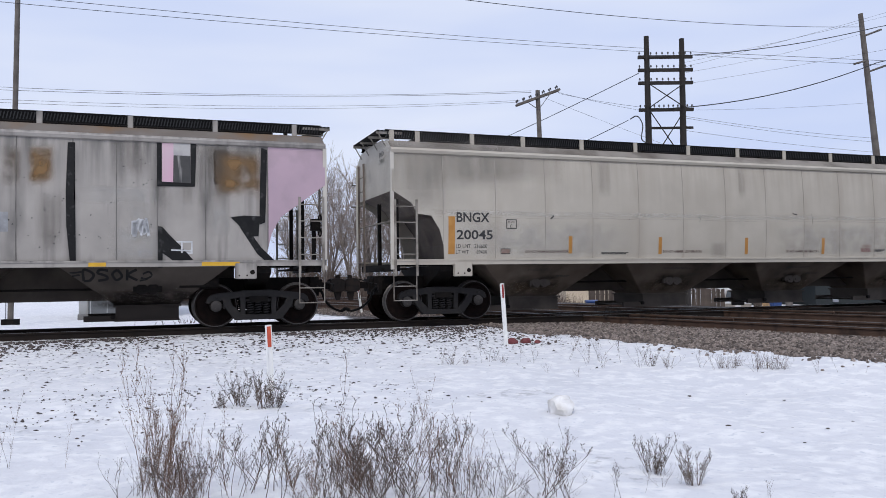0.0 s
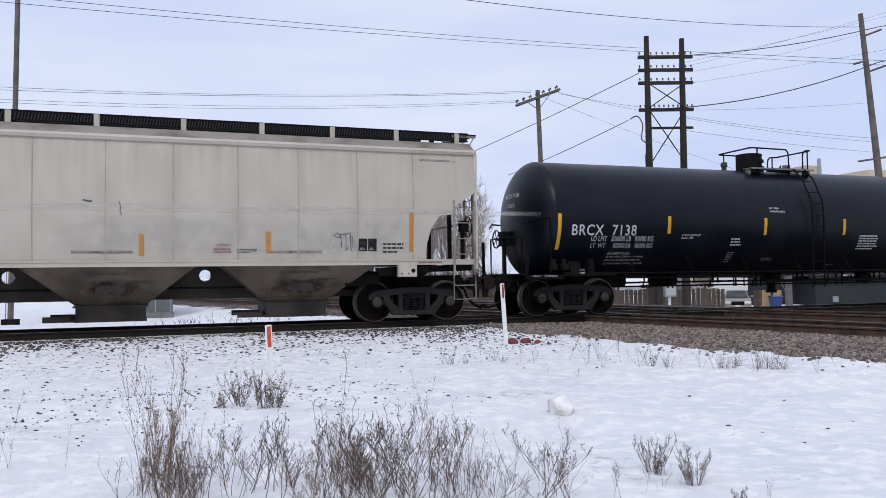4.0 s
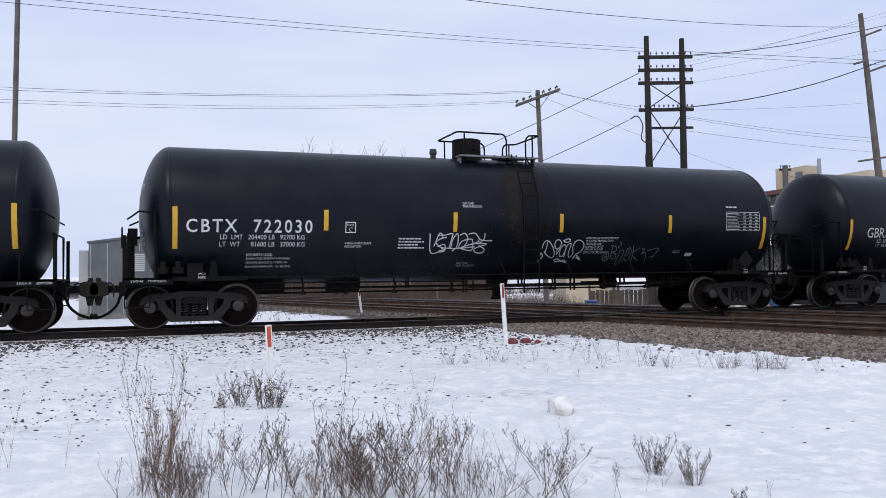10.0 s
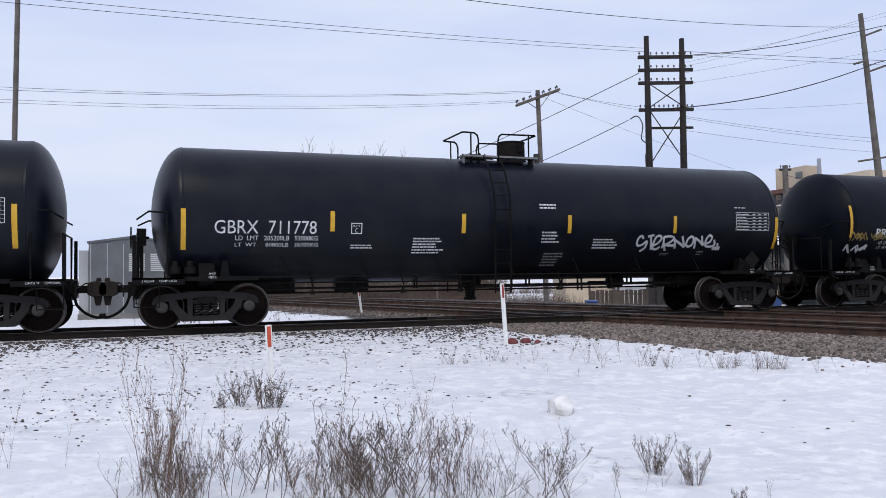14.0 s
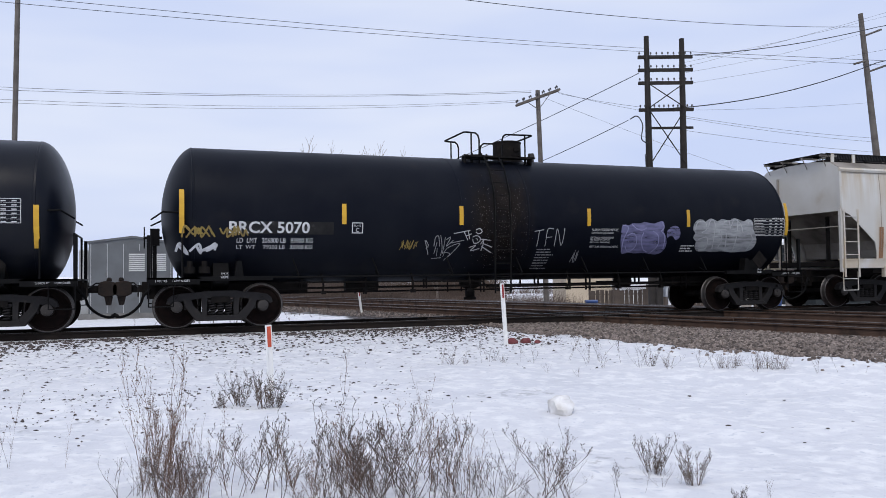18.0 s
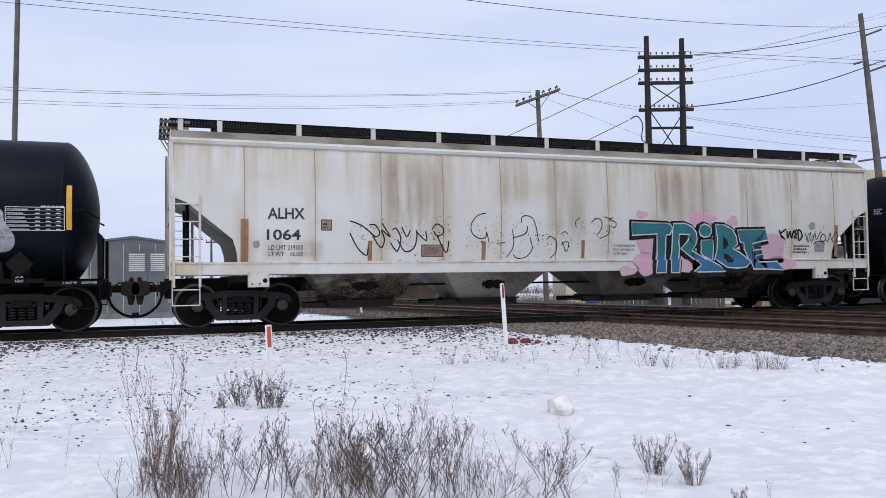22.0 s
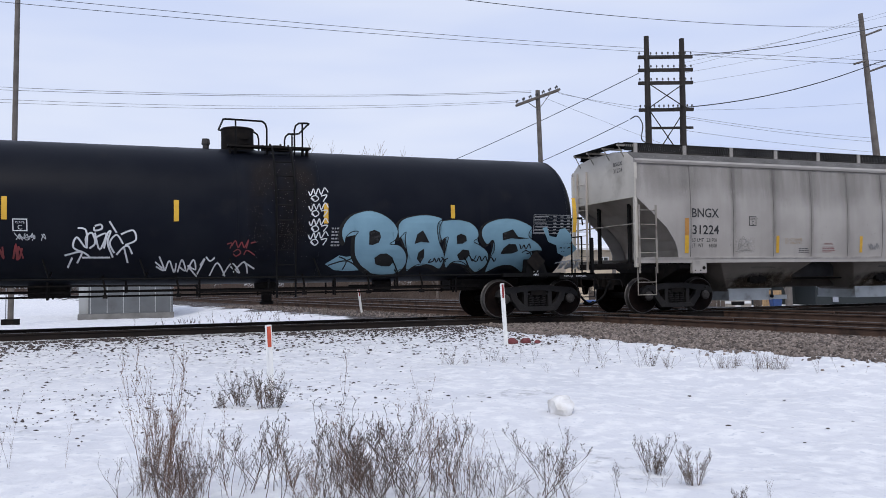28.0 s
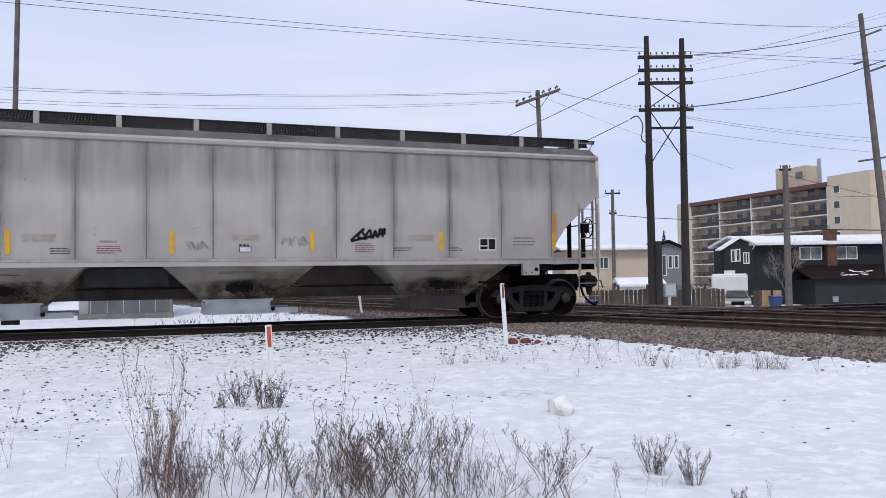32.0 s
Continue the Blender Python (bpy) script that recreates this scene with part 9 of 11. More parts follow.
decal(g_car, strokes(bm_new(), [[(-1.62, 1.41), (-1.47, 1.27)], [(-1.54, 1.52), (-1.44, 1.24), (-1.6, 1.31)], [(-1.42, 1.22), (-1.34, 1.43), (-1.24, 1.19), (-1.2, 1.38)], [(-1.17, 1.19), (-1.09, 1.45), (-1.01, 1.22), (-1.15, 1.31)], [(-0.99, 1.19), (-0.86, 1.45), (-0.81, 1.24), (-0.97, 1.33), (-0.77, 1.09)], [(-0.77, 1.14), (-0.63, 1.47), (-0.72, 1.33)], [(-0.61, 1.51), (-0.52, 1.42), (-0.43, 1.49)], [(-0.51, 1.11), (-0.37, 1.38), (-0.18, 1.09)], [(-0.23, 1.11), (-0.07, 1.37), (0.12, 1.16), (-0.09, 1.3)], [(-0.02, 1.18), (0.19, 1.4), (0.29, 1.15)], [(0.17, 1.4), (0.42, 1.25)]], 0.032), SPRAY_WHITE, tank_side, T_CUTS, "graffiti", 0.009)
decal(g_car, strokes(bm_new(), [[(1.53, 2.92), (1.57, 2.83), (1.64, 2.98), (1.68, 2.85), (1.75, 2.99), (1.8, 2.86), (1.89, 3.01), (1.96, 2.91)], [(1.64, 2.73), (1.59, 2.79), (1.68, 2.83), (1.74, 2.76), (1.66, 2.7), (1.57, 2.77)], [(1.8, 2.82), (1.93, 2.85), (1.84, 2.7)]], 0.024), SPRAY_WHITE, tank_side, T_CUTS, "graffiti", 0.009)
decal(g_car, strokes(bm_new(), [[(1.52, 2.59), (1.57, 2.49), (1.63, 2.64), (1.68, 2.52), (1.75, 2.65), (1.79, 2.52), (1.88, 2.67), (1.95, 2.57)], [(1.63, 2.4), (1.59, 2.46), (1.68, 2.5), (1.74, 2.43), (1.66, 2.37), (1.57, 2.43)], [(1.79, 2.49), (1.93, 2.51), (1.84, 2.37)]], 0.024), SPRAY_WHITE, tank_side, T_CUTS, "graffiti", 0.009)
decal(g_car, strokes(bm_new(), [[(1.52, 2.26), (1.57, 2.17), (1.63, 2.31), (1.68, 2.19), (1.75, 2.32), (1.79, 2.19), (1.88, 2.33), (1.95, 2.24)], [(1.64, 2.07), (1.59, 2.13), (1.68, 2.17), (1.74, 2.1), (1.66, 2.04), (1.57, 2.11)], [(1.79, 2.16), (1.93, 2.18), (1.84, 2.04)]], 0.024), SPRAY_WHITE, tank_side, T_CUTS, "graffiti", 0.009)
decal(g_car, strokes(bm_new(), [[(1.52, 1.97), (1.57, 1.88), (1.64, 2.02), (1.68, 1.9), (1.75, 2.03), (1.8, 1.9), (1.89, 2.04), (1.96, 1.95)], [(1.64, 1.78), (1.59, 1.84), (1.68, 1.88), (1.74, 1.81), (1.67, 1.75), (1.57, 1.82)], [(1.8, 1.87), (1.93, 1.89), (1.85, 1.75)]], 0.024), SPRAY_WHITE, tank_side, T_CUTS, "graffiti", 0.009)
decal(g_car, bars(bm_new(), 2.03, 2.25, 1.73, 2.17, 6, 0.5, 985), LETTER_GREY, tank_side, T_CUTS, "small_print")
decal(g_car, table_lines(bm_new(), 6.95, 8.01, 2.03, 2.49, 6), LETTER_GREY, tank_side, T_CUTS, "data_table")
decal(g_car, polygon(bm_new(), [(1.96, 1.34), (2.25, 1.53), (2.41, 1.5), (2.77, 1.53), (2.88, 1.33), (2.85, 1.2), (2.46, 1.18), (2.19, 1.21)]), SPRAY_BLUE, tank_side, T_CUTS, "graffiti", 0.007)
decal(g_car, strokes(bm_new(), [[(2.03, 1.31), (2.43, 1.41), (2.77, 1.24)], [(2.25, 1.5), (2.43, 1.41), (2.39, 1.21)], [(2.64, 1.5), (2.43, 1.41)]], 0.03), SPRAY_BLACK, tank_side, T_CUTS, "graffiti", 0.012)
decal(g_car, polygon(bm_new(), [(7.19, 2.17), (7.31, 2.2), (7.4, 1.98), (7.59, 1.95), (7.66, 2.14), (7.81, 2.17), (7.98, 2.02), (8.05, 1.82), (8.22, 1.68), (8.14, 1.55), (7.97, 1.48), (7.72, 1.57), (7.63, 1.76), (7.39, 1.84)]), SPRAY_BLUE, tank_side, T_CUTS, "graffiti", 0.01)
decal(g_car, scrawl(7.7, 8.01, 1.57, 2.07, 58, 0.04, 2), SPRAY_BLACK, tank_side, T_CUTS, "graffiti", 0.009)
decal(g_car, scrawl(7.93, 8.42, 1.16, 1.38, 62, 0.03, 5), SPRAY_WHITE, tank_side, T_CUTS, "graffiti", 0.009)
write(g_car, "LD LMT  206800 LB", -6.6, -5.55, 1.99, 2.07, LETTER_WHITE, None, None)
write(g_car, "LT WT   79300 LB", -6.61, -5.56, 1.87, 1.94, LETTER_WHITE, None, None)
decal(a_car, rect(bm_new(), -5.42, -5.32, 1.55, 1.97), AMBER, HS, HC, "reflector_strip", 0.007, "reflective strip")
decal(a_car, rect(bm_new(), -2.83, -2.73, 1.53, 1.96), AMBER, HS, HC, "reflector_strip", 0.007, "reflective strip")
decal(a_car, rect(bm_new(), -0.11, -0.01, 1.52, 1.96), AMBER, HS, HC, "reflector_strip", 0.007, "reflective strip")
decal(a_car, rect(bm_new(), 2.53, 2.63, 1.52, 1.96), AMBER, HS, HC, "reflector_strip", 0.007, "reflective strip")
decal(a_car, rect(bm_new(), -8.55, -8.39, 1.54, 2.41), AMBER, HS, HC, "reflector_strip", 0.007, "reflective strip")
decal(a_car, framed(bm_new(), -7.09, -6.82, 2.13, 2.36, 0.02), LETTER_DARK, HS, HC, "plate_mark")
write(a_car, "C", -6.99, -6.92, 2.15, 2.24, LETTER_DARK, HS, HC)
write(a_car, "PLATE", -7.04, -6.88, 2.27, 2.31, LETTER_DARK, HS, HC)
decal(a_car, rect(bm_new(), -7.21, -7.0, 1.55, 1.66), LETTER_BROWN, HS, HC, "marking", 0.005, "")
decal(a_car, framed(bm_new(), -7.23, -6.98, 1.54, 1.67, 0.015), LETTER_DARK, HS, HC, "marking")
for x0, x1 in ((-6.58, -5.39), (-2.69, -1.50), (1.29, 2.42), (5.13, 6.25)):
    write(a_car, "DO NOT HAMMER, USE VIBRATORS", x0, x1, 1.555, 1.628, LETTER_MAROON, HS, HC, 0.012)
decal(a_car, bars(bm_new(), -4.50, -3.71, 1.53, 1.59, 2, 0.75, 1524), LETTER_DARK, HS, HC, "small_print")
decal(a_car, rect(bm_new(), 5.05, 5.15, 1.58, 2.02), AMBER, HS, HC, "reflector_strip", 0.007, "reflective strip")
decal(a_car, rect(bm_new(), 8.24, 8.34, 1.60, 2.48), AMBER, HS, HC, "reflector_strip", 0.007, "reflective strip")
write(a_car, "WARNING", 4.02, 4.34, 1.715, 1.77, SPRAY_RED, HS, HC)
decal(a_car, bars(bm_new(), 3.98, 4.35, 1.575, 1.70, 4, 0.45, 31), SPRAY_RED, HS, HC, "small_print")
decal(a_car, bars(bm_new(), 4.46, 4.88, 1.575, 1.675, 3, 0.5, 32), LETTER_DARK, HS, HC, "small_print")
decal(a_car, rect(bm_new(), 6.42, 7.05, 1.57, 2.04), STAIN_PALE, HS, HC, "cleaned_patch", 0.004)
decal(a_car, strokes(bm_new(), [[(6.55, 2.01), (6.70, 1.97), (6.92, 2.02)], [(6.50, 1.97), (6.62, 1.90), (6.66, 1.98)], [(6.66, 1.94), (6.69, 1.70)], [(6.78, 1.96), (6.79, 1.64), (6.84, 1.70)], [(6.88, 1.97), (6.90, 1.62)], [(6.93, 1.94), (6.94, 1.70)]], 0.014), LETTER_DARK, HS, HC, "graffiti", 0.008)
for x0, x1 in ((7.07, 7.265), (7.285, 7.48)):
    decal(a_car, rect(bm_new(), x0, x1, 1.61, 1.89), SPRAY_BLACK, HS, HC, "marking", 0.005, "small black stencil plate")
    decal(a_car, bars(bm_new(), x0 + 0.03, x1 - 0.03, 1.64, 1.70, 2, 0.6, 33), LETTER_GREY, HS, HC, "small_print", 0.008)
for k in range(3):
    decal(a_car, bars(bm_new(), 7.62, (8.19, 8.19, 8.0)[k], 1.745 - 0.085 * k, 1.80 - 0.085 * k, 1, 0.8, 34 + k), LETTER_DARK, HS, HC, "small_print")
decal(a_car, bars(bm_new(), 8.51, 9.45, 3.67, 3.72, 2, 0.55, 37), SEAM_DARK, HS, HC, "small_print")
decal(a_car, bars(bm_new(), 8.45, 9.15, 1.345, 1.375, 1, 0.8, 38), SPRAY_RED, lambda z: -1.60, HC, "small_print", 0.02)
decal(a_car, strokes(bm_new(), [[(2.16, 2.62), (2.19, 2.50), (2.18, 2.42), (2.21, 2.34)]], 0.012), LETTER_DARK, HS, HC, "graffiti", 0.008)
decal(a_car, strokes(bm_new(), [[(-1.58, 2.475), (-1.565, 2.47)], [(-1.56, 2.44), (-1.54, 2.435)], [(-1.575, 2.39), (-1.555, 2.385)], [(-3.71, 2.40), (-3.69, 2.395)], [(1.50, 2.63), (1.62, 2.60), (1.66, 2.62)]], 0.025), LETTER_DARK, HS, HC, "graffiti", 0.008)
# a long pale scuff at half height, with a dented line under it
r = random.Random(44)
x = -9.0
while x < 9.2:
    w = r.uniform(2.2, 4.0)
    z = 2.49 + r.uniform(-0.02, 0.02)
    decal(a_car, rect(bm_new(), x, x + w, z - 0.055, z + 0.075), SCUFF_PALE, HS, HC, "scuff", 0.004 + r.uniform(0, 0.001))
    decal(a_car, smooth_scuff(x + r.uniform(0, 0.3), x + w * r.uniform(0.6, 1.0), z - 0.085, r), SCUFF_DARK, HS, HC, "scuff", 0.0055)
    x += w * r.uniform(0.55, 0.75)
decal(a_car, strokes(bm_new(), [[(-5.92, 2.38), (-5.83, 2.46)]], 0.03), LETTER_DARK, HS, HC, "graffiti", 0.009)
decal(h_car, rect(bm_new(), -1.32, -1.22, 1.56, 2.02), YELLOW, HS, HC, "reflector_strip", 0.007, "reflective strip")
decal(h_car, rect(bm_new(), 1.55, 1.65, 1.61, 2.05), YELLOW, HS, HC, "reflector_strip", 0.007, "reflective strip")
decal(h_car, rect(bm_new(), 4.52, 4.62, 1.62, 2.05), YELLOW, HS, HC, "reflector_strip", 0.007, "reflective strip")
decal(h_car, rect(bm_new(), -4.3, -4.2, 1.56, 2.02), YELLOW, HS, HC, "reflector_strip", 0.007, "reflective strip")
decal(h_car, rect(bm_new(), -7.27, -7.15, 1.55, 2.01), YELLOW, HS, HC, "reflector_strip", 0.007, "reflective strip")
decal(h_car, rect(bm_new(), -7.27, -7.15, 2.01, 2.46), AMBER, HS, HC, "reflector_strip", 0.007, "reflective strip")
decal(h_car, rect(bm_new(), 7.42, 7.52, 1.63, 2.04), YELLOW, HS, HC, "reflector_strip", 0.007, "reflective strip")
decal(h_car, rect(bm_new(), 7.43, 7.54, 2.04, 2.5), AMBER, HS, HC, "reflector_strip", 0.007, "reflective strip")
write(h_car, "LD LMT   221700", -7.05, -6.27, 1.85, 1.94, LETTER_DARK, HS, HC)
write(h_car, "LT   WT      64300", -7.05, -6.27, 1.7, 1.8, LETTER_DARK, HS, HC)
decal(h_car, framed(bm_new(), -5.22, -4.98, 2.28, 2.53, 0.02), LETTER_DARK, HS, HC, "plate_mark")
write(h_car, "C", -5.13, -5.06, 2.31, 2.4, LETTER_DARK, HS, HC)
write(h_car, "PLATE", -5.17, -5.03, 2.43, 2.48, LETTER_DARK, HS, HC)
decal(h_car, rect(bm_new(), -5.68, -5.01, 1.54, 1.97), STAIN_PALE, HS, HC, "cleaned_patch", 0.0052, "")
decal(h_car, strokes(bm_new(), [[(-5.58, 1.62), (-5.52, 1.90), (-5.28, 1.88), (-5.24, 1.66), (-5.56, 1.64), (-5.30, 1.86)], [(-5.55, 1.80), (-5.26, 1.72), (-5.42, 2.00), (-5.50, 1.70)], [(-5.66, 1.60), (-5.5, 1.58), (-5.3, 1.62), (-5.05, 1.60)]], 0.009), SEAM_DARK, HS, HC, "graffiti", 0.009)
write(h_car, "DO NOT HAMMER", -4.0, -3.4, 1.87, 1.95, FADED_TAN, HS, HC)
write(h_car, "USE VIBRATORS", -4.0, -3.43, 1.79, 1.86, FADED_TAN, HS, HC)
decal(h_car, bars(bm_new(), -3.52, -3.12, 1.56, 1.71, 3, 0.4, 945), LETTER_DARK, HS, HC, "small_print")
write(h_car, "WARNING", -2.63, -2.31, 1.78, 1.83, SPRAY_RED, HS, HC)
decal(h_car, bars(bm_new(), -2.68, -2.2, 1.57, 1.75, 4, 0.4, 1011), SPRAY_RED, HS, HC, "small_print")
write(h_car, "DO NOT HAMMER", -0.08, 0.48, 1.9, 1.96, FADED_TAN, HS, HC)
write(h_car, "USE VIBRATORS", -0.08, 0.47, 1.83, 1.89, FADED_TAN, HS, HC)
decal(h_car, bars(bm_new(), 0.06, 0.34, 1.72, 1.76, 1, 0.9, 1219), LETTER_DARK, HS, HC, "small_print")
decal(h_car, rect(bm_new(), 0.07, 0.32, 1.59, 1.71), LETTER_WHITE, HS, HC, "marking", 0.005, "")
decal(h_car, framed(bm_new(), 0.07, 0.32, 1.59, 1.71, 0.015), LETTER_DARK, HS, HC, "marking")
decal(h_car, bars(bm_new(), 2.56, 3.04, 1.59, 1.81, 5, 0.35, 1388), SPRAY_RED, HS, HC, "small_print")
write(h_car, "DO NOT HAMMER", 3.79, 4.4, 1.92, 1.98, FADED_TAN, HS, HC)
write(h_car, "USE VIBRATORS", 3.79, 4.38, 1.84, 1.9, FADED_TAN, HS, HC)
decal(h_car, bars(bm_new(), 3.44, 3.95, 1.62, 1.73, 3, 0.3, 1451), LETTER_DARK, HS, HC, "small_print")
decal(h_car, bars(bm_new(), 4.75, 5.12, 1.62, 1.73, 3, 0.3, 1533), LETTER_DARK, HS, HC, "small_print")
decal(h_car, bars(bm_new(), 6.39, 7.0, 1.75, 1.99, 3, 0.28, 1613), SEAM_DARK, HS, HC, "small_print")
decal(h_car, strokes(bm_new(), [[(2.46, 1.85), (2.76, 2.11), (2.61, 1.94), (2.81, 1.89), (2.7, 2.05)], [(2.76, 1.89), (2.89, 2.08), (2.92, 1.89)], [(2.95, 1.89), (3.01, 2.06), (3.07, 1.92), (3.13, 2.11), (3.19, 1.92)], [(2.46, 1.83), (3.16, 2.0)], [(3.18, 2.08), (3.24, 2.1), (3.19, 2.0), (3.26, 2.02)]], 0.055), SPRAY_BLACK, HS, HC, "graffiti", 0.009)
decal(h_car, scrawl(-1.0, -0.57, 1.62, 1.83, 72, 0.018, 4), LETTER_GREY, HS, HC, "graffiti", 0.009)
decal(h_car, scrawl(0.97, 1.54, 1.7, 1.96, 73, 0.012, 4), LETTER_GREY, HS, HC, "graffiti", 0.009)
decal(h_car, rect(bm_new(), 5.54, 5.93, 1.63, 1.9), SPRAY_BLACK, HS, HC, "marking", 0.005, "")
decal(h_car, framed(bm_new(), 5.52, 5.96, 1.62, 1.92, 0.03), LETTER_WHITE, HS, HC, "marking")
decal(h_car, strokes(bm_new(), [[(5.74, 1.89), (5.75, 1.63)], [(5.52, 1.73), (5.74, 1.73)]], 0.025), LETTER_WHITE, HS, HC, "graffiti", 0.009)
write(f_car, "LD LMT 219500", -7.44, -6.71, 1.64, 1.74, LETTER_DARK, FS, FC)
write(f_car, "LT WT    66500", -7.44, -6.71, 1.51, 1.6, LETTER_DARK, FS, FC)
decal(f_car, rect(bm_new(), -6.32, -6.08, 2.06, 2.3), LETTER_BROWN, FS, FC, "marking", 0.005, "")
decal(f_car, framed(bm_new(), -6.32, -6.08, 2.06, 2.3, 0.02), LETTER_DARK, FS, FC, "marking")
decal(f_car, bars(bm_new(), -6.28, -6.12, 2.11, 2.25, 2, 0.5, 558), LETTER_DARK, FS, FC, "small_print")
decal(f_car, rect(bm_new(), -8.02, -7.86, 1.39, 2.29), RUST_MARK, FS, FC, "reflector_strip", 0.007, "reflective strip")
decal(f_car, rect(bm_new(), -5.27, -5.17, 1.4, 1.84), RUST_MARK, FS, FC, "reflector_strip", 0.007, "reflective strip")
decal(f_car, rect(bm_new(), -2.53, -2.43, 1.41, 1.84), RUST_MARK, FS, FC, "reflector_strip", 0.007, "reflective strip")
decal(f_car, rect(bm_new(), 0.12, 0.21, 1.43, 1.88), RUST_MARK, FS, FC, "reflector_strip", 0.007, "reflective strip")
decal(f_car, rect(bm_new(), 8.17, 8.29, 1.45, 2.33), RUST_MARK, FS, FC, "reflector_strip", 0.007, "reflective strip")
decal(f_car, rect(bm_new(), -4.01, -3.5, 1.49, 1.75), LETTER_BROWN, FS, FC, "marking", 0.005, "")
decal(f_car, framed(bm_new(), -4.02, -3.49, 1.48, 1.76, 0.015), LETTER_DARK, FS, FC, "marking")
decal(f_car, bars(bm_new(), -3.96, -3.54, 1.54, 1.72, 4, 0.35, 610), LETTER_DARK, FS, FC, "small_print")
decal(f_car, polygon(bm_new(), [(-7.75, 1.83), (-7.64, 1.84), (-7.62, 1.73), (-7.68, 1.67), (-7.75, 1.69), (-7.78, 1.77)]), LETTER_GREY, FS, FC, "graffiti", 0.006)
write(f_car, "DO NOT MOVE CAR", 1.01, 1.65, 1.71, 1.77, LETTER_DARK, FS, FC)
write(f_car, "WITH HATCHES OR", 1.02, 1.62, 1.61, 1.67, LETTER_DARK, FS, FC)
write(f_car, "GATES OPEN", 1.02, 1.44, 1.51, 1.57, LETTER_DARK, FS, FC)
decal(f_car, bars(bm_new(), 6.73, 7.29, 1.55, 1.8, 3, 0.5, 1447), LETTER_DARK, FS, FC, "small_print")
decal(f_car, rect(bm_new(), 7.46, 7.81, 1.58, 1.83), LETTER_GREY, FS, FC, "marking", 0.005, "")
decal(f_car, polygon(bm_new(), [(7.26, 2.34), (7.35, 2.41), (7.47, 2.37), (7.48, 2.23), (7.35, 2.17), (7.26, 2.23)]), LETTER_GREY, FS, FC, "graffiti", 0.007)
decal(f_car, strokes(bm_new(), [[(-5.68, 2.28), (-5.44, 2.19), (-5.25, 2.06), (-5.12, 1.93)], [(-5.24, 2.19), (-5.1, 2.19), (-5.0, 2.02), (-5.08, 1.93), (-5.22, 2.02)], [(-5.16, 1.95), (-4.97, 1.69), (-4.89, 1.87), (-4.96, 2.08), (-4.83, 1.98), (-4.75, 1.93)], [(-4.95, 2.24), (-4.75, 1.93)], [(-4.71, 2.09), (-4.61, 2.11), (-4.51, 1.89), (-4.59, 1.61), (-4.75, 1.8)], [(-4.49, 2.16), (-4.37, 1.94), (-4.29, 2.07)], [(-4.59, 1.87), (-4.41, 1.61), (-4.21, 1.67), (-4.13, 1.89), (-4.14, 2.09)], [(-4.12, 2.03), (-3.9, 1.85), (-3.92, 2.07)], [(-3.77, 2.1), (-3.65, 2.23), (-3.5, 2.14), (-3.5, 2.01), (-3.64, 1.96), (-3.73, 2.07)], [(-3.65, 1.98), (-3.42, 1.58), (-3.35, 1.85)], [(-5.68, 2.01), (-5.49, 1.67), (-5.3, 1.52), (-5.26, 1.71)]], 0.028), SPRAY_BLACK, FS, FC, "graffiti", 0.009)
decal(f_car, strokes(bm_new(), [[(-2.43, 2.5), (-2.65, 2.43), (-2.8, 2.22), (-2.76, 2.01), (-2.57, 1.9), (-2.43, 1.95), (-2.41, 2.05), (-2.34, 1.79)], [(-2.14, 1.79), (-1.94, 1.81)], [(-1.76, 2.14), (-1.71, 1.9), (-1.74, 1.67), (-1.89, 1.46)], [(-1.71, 1.93), (-1.46, 2.0), (-1.37, 2.07), (-1.35, 2.21)], [(-1.51, 2.28), (-1.49, 2.42), (-1.34, 2.45), (-1.17, 2.33), (-1.05, 1.84)], [(-1.28, 1.91), (-1.22, 1.67), (-1.37, 1.48), (-1.6, 1.44), (-1.71, 1.53)], [(-0.84, 1.89), (-0.74, 1.96), (-0.58, 1.86), (-0.58, 1.6), (-0.74, 1.43)], [(-0.46, 2.01), (-0.34, 2.08), (-0.25, 2.01)], [(-0.41, 1.82), (-0.29, 1.6), (-0.24, 1.82), (-0.41, 1.82)], [(0.07, 2.42), (-0.05, 2.33), (-0.03, 2.18)], [(0.39, 2.31), (0.54, 2.41), (0.69, 2.34), (0.66, 2.14), (0.54, 1.99)], [(0.91, 2.26), (0.89, 2.04), (0.64, 1.92)], [(0.76, 2.46), (0.94, 2.41), (1.01, 2.46)], [(0.89, 2.39), (1.09, 2.32), (1.06, 2.19), (0.94, 2.24)]], 0.02), SPRAY_BLACK, FS, FC, "graffiti", 0.009)
decal(f_car, blob(bm_new(), 2.05, 1.29, 0.46, 0.28, 1), SPRAY_PINK, FS, FC, "graffiti", 0.006)
decal(f_car, blob(bm_new(), 1.99, 1.92, 0.37, 0.36, 2), SPRAY_PINK, FS, FC, "graffiti", 0.006)
decal(f_car, blob(bm_new(), 1.85, 2.53, 0.18, 0.1, 3), SPRAY_PINK, FS, FC, "graffiti", 0.006)
decal(f_car, blob(bm_new(), 3.67, 2.45, 0.43, 0.17, 4), SPRAY_PINK, FS, FC, "graffiti", 0.006)
decal(f_car, blob(bm_new(), 4.67, 2.4, 0.18, 0.14, 5), SPRAY_PINK, FS, FC, "graffiti", 0.006)
decal(f_car, blob(bm_new(), 5.86, 1.67, 0.61, 0.41, 6), SPRAY_PINK, FS, FC, "graffiti", 0.006)
